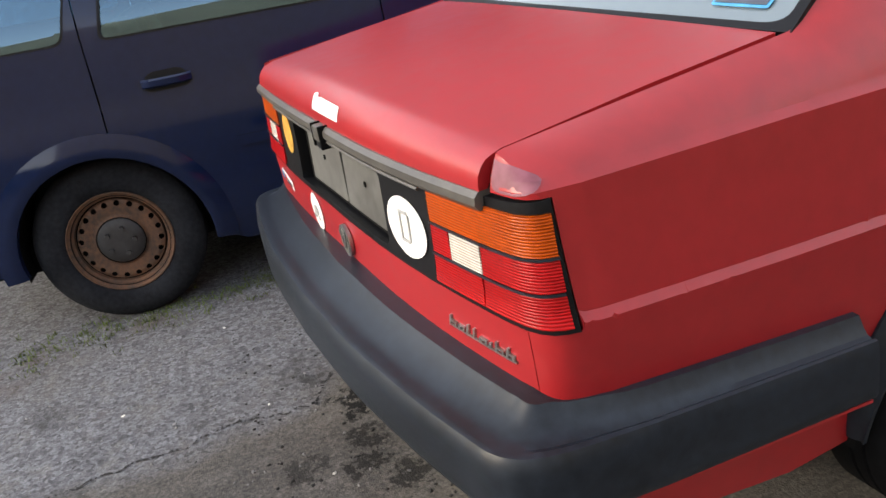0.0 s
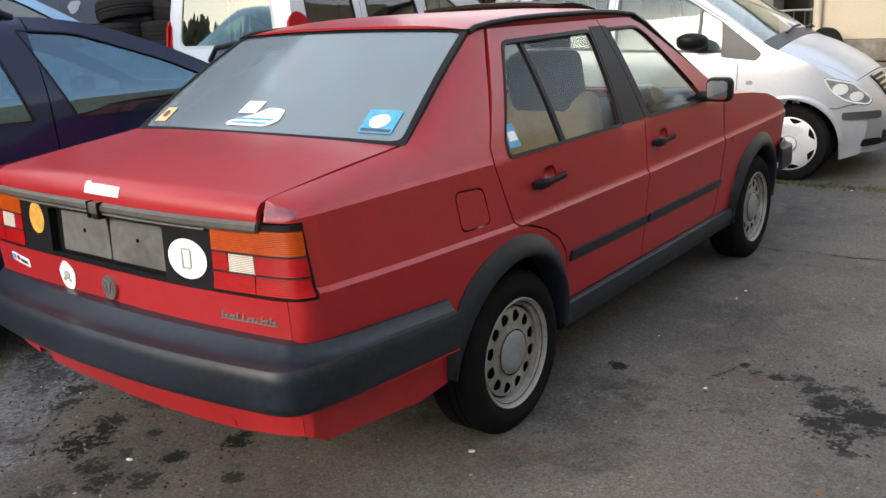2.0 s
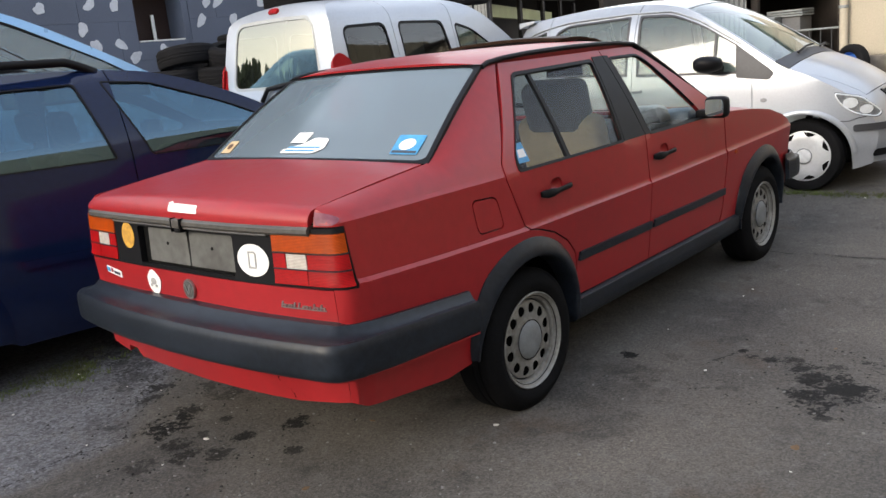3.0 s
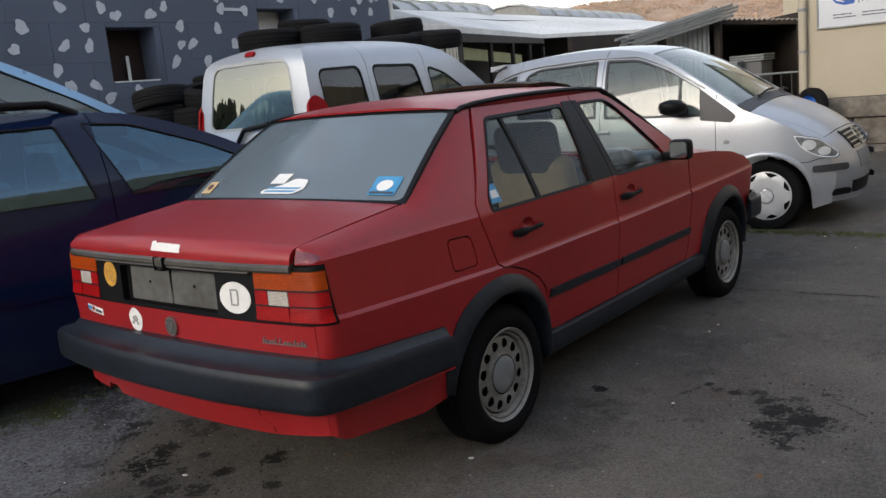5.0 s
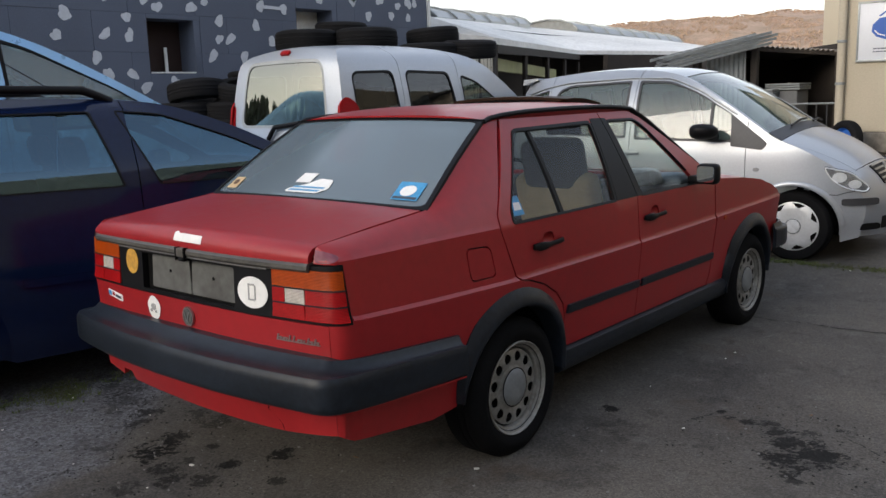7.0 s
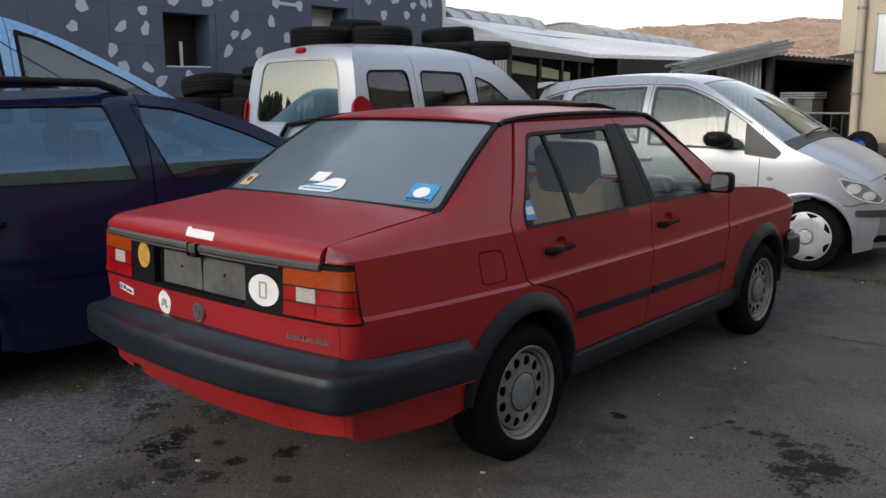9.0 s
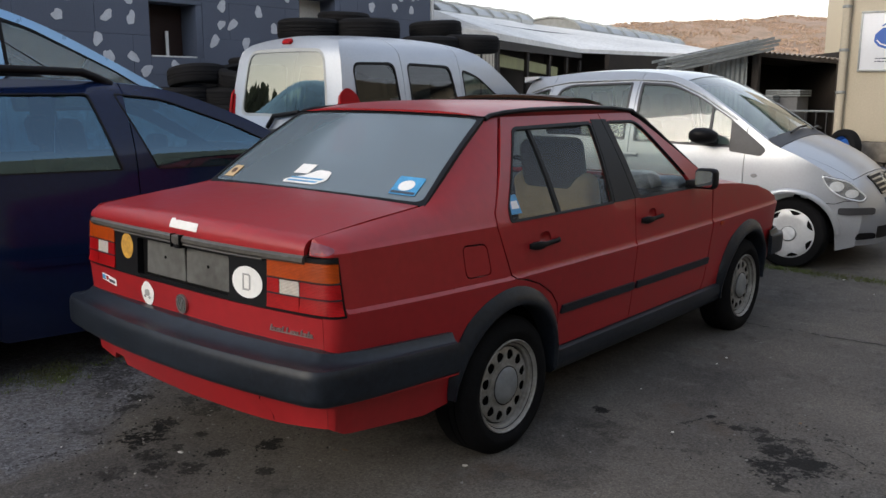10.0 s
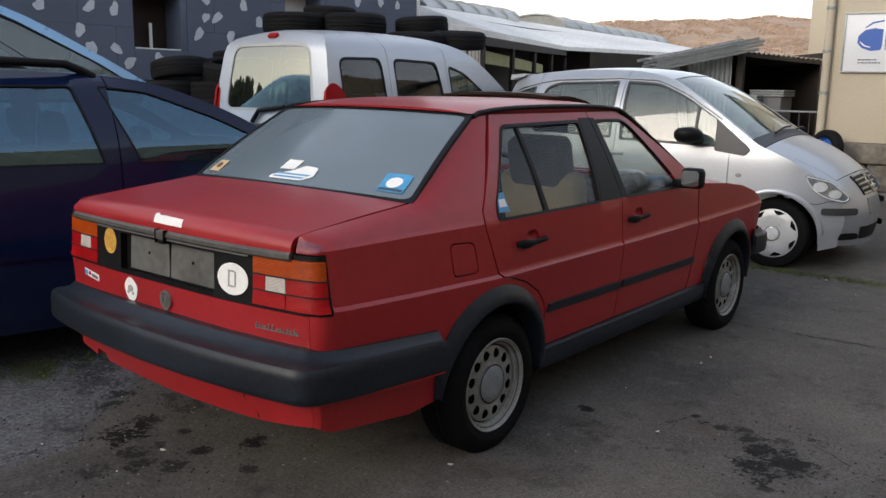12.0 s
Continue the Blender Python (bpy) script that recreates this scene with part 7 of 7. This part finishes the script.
for t in (0.35, 0.9):
    p = la.lerp(lb, t)
    part("trestle_post", rbox(p.x - 0.05, p.x + 0.05, p.y - 0.05, p.y + 0.05, 0, p.z - 0.03, 0.008), WOOD, stack)
for x, y, z in ((-2.15, 10.25, 1.30), (-1.85, 10.5, 1.38)):
    b = thing("grey_crate", "grey box stacked in the lean-to", "crate", None, "crates")
    part("crate_body", rbox(x - 0.25, x + 0.2, y - 0.1, y + 0.4, 0.0, z, 0.02), material("grey_crate_side", (0.13, 0.13, 0.13), 0.8, vary=0.2), b)
    for q in range(3):
        part("crate_board", rbox(x - 0.27, x + 0.24, y - 0.13, y + 0.38, z + 0.002 + q * 0.035, z + 0.03 + q * 0.035, 0.006), ZINC, b)
railing = thing("low_railing", "low grey metal railing before the lean-to", "railing")
ra, rb = Vector((-1.75, 10.2, 0)), Vector((-1.02, 10.22, 0))
for z in (1.18, 0.6):
    part("rail", tube([(ra.x, ra.y, z), (rb.x, rb.y, z)], 0.016, 6), ZINC, railing)
for i in range(6):
    p = ra.lerp(rb, i / 5)
    part("rail_post", tube([(p.x, p.y, 0), (p.x, p.y, 1.18)], 0.011, 6), IRON, railing)

# ---- cream house with its sign ----
CREAM = material("cream_render", (0.49, 0.435, 0.34), 0.85, vary=0.06, grain=50, blot=0.9, bump=0.10, bump_scale=120, other=(0.43, 0.38, 0.29))
STONEWALL = material("plinth_stone", (0.17, 0.15, 0.125), 0.9, vary=0.35, grain=12, blot=3, bump=0.6, bump_scale=30)
house = thing("cream_house", "cream rendered house with a stone base and a white sign", "house", Matrix.Translation((-1.01, 10.15, 0)) @ pose(0, 0, 0, 0, 0, 6))
part("wall", rbox(0.0, 14, 0.0, 9, 0.78, 3.5, 0.01), CREAM, house)
part("roof_edge", rbox(-0.15, 14.1, -0.2, 9.1, 3.505, 3.62, 0.01), WOOD, house)
part("base_ledge", rbox(0.25, 14, -0.10, 0.3, 0.50, 0.777, 0.02), STONEWALL, house)
for i in range(14):
    part("base_stone", rbox(0.05 + i * 0.62, 0.65 + i * 0.62, -0.03 - rnd.uniform(0, 0.02), 0.4, 0.12, 0.495, 0.025), STONEWALL, house)
part("base_step", rbox(0.02, 14, -0.35, 0.35, -0.1, 0.115, 0.02), STONEWALL, house)
part("rear_wing", rbox(-1.15, -0.008, 4.6, 8.9, -0.1, 4.2, 0.01), material("pale_cream_render", (0.55, 0.49, 0.38), 0.85, vary=0.04, grain=50, blot=0.7), house)
part("downpipe", tube([(0.03, -0.06, 0.3), (0.03, -0.06, 3.45)], 0.055, 12), CREAM, house)
for z in (1.45, 2.02, 2.6):
    part("pipe_bracket", lathe([(0.058, z - 0.02), (0.066, z - 0.015), (0.066, z + 0.015), (0.058, z + 0.02)], 16, "z"), ALU, house).matrix_local = Matrix.Translation((0.03, -0.06, 0))
sign = part("sign_board", rbox(0.22, 2.5, -0.03, -0.002, 1.74, 2.52, 0.006), material("white_sign_face", (0.66, 0.68, 0.72), 0.4, vary=0.03), house, "white sign with a blue shape and lettering")
for a, b, c, d in ((0.21, 2.51, 1.73, 1.755), (0.21, 2.51, 2.505, 2.53), (0.21, 0.235, 1.756, 2.504), (2.485, 2.51, 1.756, 2.504)):
    part("sign_frame", rbox(a, b, -0.042, -0.031, c, d, 0.003), ALU, sign)
SIGNBLUE = material("sign_blue", (0.012, 0.09, 0.40), 0.4, vary=0.05)
SIGNDARK = material("sign_print", (0.02, 0.03, 0.07), 0.5)
onsign = lambda u, v: Vector((u, -0.033, v))
mark = part("sign_mark", sheet([(0.70, 2.08), (0.70, 2.30), (0.60, 2.32), (0.48, 2.30), (0.40, 2.22), (0.39, 2.13), (0.45, 2.06), (0.56, 2.02), (0.68, 2.03)], onsign, 0.1, (), 0.002, 1), SIGNBLUE, sign)
part("sign_mark", sheet([(0.47, 2.33), (0.56, 2.40), (0.70, 2.425), (0.70, 2.405), (0.57, 2.38), (0.49, 2.325)], onsign, 0.1, (), 0.002, 1), SIGNBLUE, sign)
part("sign_mark", sheet([(0.42, 2.14), (0.47, 2.085), (0.56, 2.06), (0.56, 2.072), (0.48, 2.10), (0.43, 2.15)], onsign, 0.1, (), 0.001, 1, lift=0.003), WHITE, sign)
part("sign_line", rbox(0.735, 0.745, -0.036, -0.031, 2.03, 2.42, 0), SIGNDARK, sign)
for x, w in ((0.77, 0.14), (0.94, 0.14)):
    part("sign_name_bar", rbox(x, x + w, -0.036, -0.031, 2.20, 2.40, 0.01), SIGNBLUE, sign)
txt = bpy.data.curves.new("sign_lettering", "FONT")
txt.body, txt.size, txt.extrude = "KFZ-W", 0.135, 0.001
tob = new("sign_lettering", txt)
tob.data.materials.append(SIGNDARK)
tob.parent, tob.matrix_local = sign, pose(0.77, -0.034, 2.045, 90, 0, 0)
for x, w, z in ((0.42, 0.24, 1.895), (0.42, 0.28, 1.855), (0.78, 0.34, 1.895), (0.78, 0.36, 1.855)):
    q = x
    while q < x + w:
        step = rnd.uniform(0.02, 0.07)
        part("sign_small_print", rbox(q, min(q + step, x + w), -0.035, -0.031, z, z + 0.014, 0), SIGNDARK, sign)
        q += step + 0.010
leaning = thing("wheel_with_tyre", "old tyre with a blue rim leaning against the house", "tyre", Matrix.Translation((-0.80, 9.80, 0.455)) @ pose(0, 0, 0, -8, 0, -120) @ Matrix.Diagonal((0.8, 0.8, 0.8, 1)))
part("tyre", lathe([(0.19, -0.08), (0.21, -0.095), (0.27, -0.095), (0.305, -0.07), (0.315, 0.0), (0.305, 0.07), (0.27, 0.095), (0.21, 0.095), (0.19, 0.08)], 40), OLDTYRE, leaning).location = (0, 0, 0.32)
part("rim", lathe([(0.0, 0.02), (0.10, 0.03), (0.15, 0.0), (0.18, 0.05), (0.195, 0.075), (0.19, -0.08)], 32), material("blue_rim", (0.02, 0.12, 0.45), 0.5, vary=0.2), leaning).location = (0, 0, 0.32)
block = thing("stone_block", "rough stone block under the leaning tyre", "stone")
part("block", rbox(-1.05, -0.25, 9.55, 10.0, -0.05, 0.44, 0.04, 3), STONEWALL, block)

# ---- distance: wooded hills all round, a tree line behind the camera and an unseen wall to the east ----
WOODS = material("autumn_woods", (0.44, 0.30, 0.215), 0.95, vary=0.15, grain=0.5, blot=0.07, other=(0.31, 0.225, 0.15), bump=0)
SLOPE = ((420, -2), (450, 6), (500, 20), (560, 35), (620, 46), (690, 53), (780, 55), (900, 20))


def hill(a, r):
    h = lerp(r, [s[0] for s in SLOPE], [s[1] for s in SLOPE])
    q = noise.fractal((math.cos(a) * 3.1, math.sin(a) * 3.1, r * 0.004), 1.0, 2.0, 5)
    w = noise.noise((math.cos(a) * 60, math.sin(a) * 60, r * 0.05))
    return h * (1 + 0.22 * q) + (1.6 * w if 420 < r < 900 else 0)


bm = bmesh.new()
N, rings = 220, []
for i in range(N):
    a = 2 * math.pi * i / N
    rings.append([bm.verts.new((r * math.cos(a), r * math.sin(a), hill(a, r))) for r, _ in SLOPE])
for i in range(N):
    a, b = rings[i], rings[(i + 1) % N]
    for j in range(len(a) - 1):
        bm.faces.new([a[j], b[j], b[j + 1], a[j + 1]])
tagged(part("wooded_hills", bm, WOODS, None, angle=180), "far hills with brown autumn woods", "hills", kind="structure")
crowns = []
for i in range(24000):
    a, r = radians(rnd.uniform(92, 142)), rnd.uniform(440, 720)
    s = rnd.uniform(0.35, 0.8)
    crowns.append(Matrix.Translation((r * math.cos(a), r * math.sin(a), hill(a, r) + 0.35 * s)) @ pose(0, 0, 0, rnd.uniform(-20, 20), rnd.uniform(-20, 20), rnd.uniform(0, 360)) @ Matrix.Diagonal((s, s * 0.85, s * 0.9, 1)))
hill_trees = part("hill_trees", pebbles(crowns, 0.22), material("autumn_crowns", (0.46, 0.32, 0.235), 0.95, vary=0.12, grain=0.6, blot=0.05, other=(0.33, 0.24, 0.16), spec=0.1), None, angle=180)
tagged(hill_trees, "bare brown and ochre tree crowns on the far hills", "trees", kind="stuff")
lumps = []
for i in range(5200):
    x = -120 + 200 * rnd.random()
    top = 9.5 + 3.0 * noise.noise((x * 0.05, 2.0, 0)) + 1.4 * noise.noise((x * 0.22, 7.0, 0))
    z = rnd.uniform(0, 1) ** 0.7 * top
    s = rnd.uniform(0.5, 1.1)
    lumps.append(Matrix.Translation((x, -46 + rnd.uniform(-2.5, 2.5) + 0.004 * x * x, z)) @ pose(0, 0, 0, rnd.uniform(0, 90), rnd.uniform(0, 90), 0) @ Matrix.Diagonal((s, s * 0.7, s * 0.9, 1)))
bm = pebbles(lumps, 0.3)
tagged(part("far_tree_line", bm, material("dark_foliage", (0.035, 0.050, 0.025), 0.9, vary=0.4, grain=2, blot=0.3), None, angle=10), "distant dark tree line across the road", "trees", kind="stuff")
# out of view: gives the beige reflections and cuts light from the east
yw = tagged(part("wall_east", rbox(13.0, 13.4, -12, 24, -0.2, 8.2, 0.02), material("unseen_wall_render", (0.44, 0.36, 0.23), 0.9, vary=0.15, grain=20, blot=0.5), None), "plain tall beige wall of an unseen building", "wall", kind="structure")
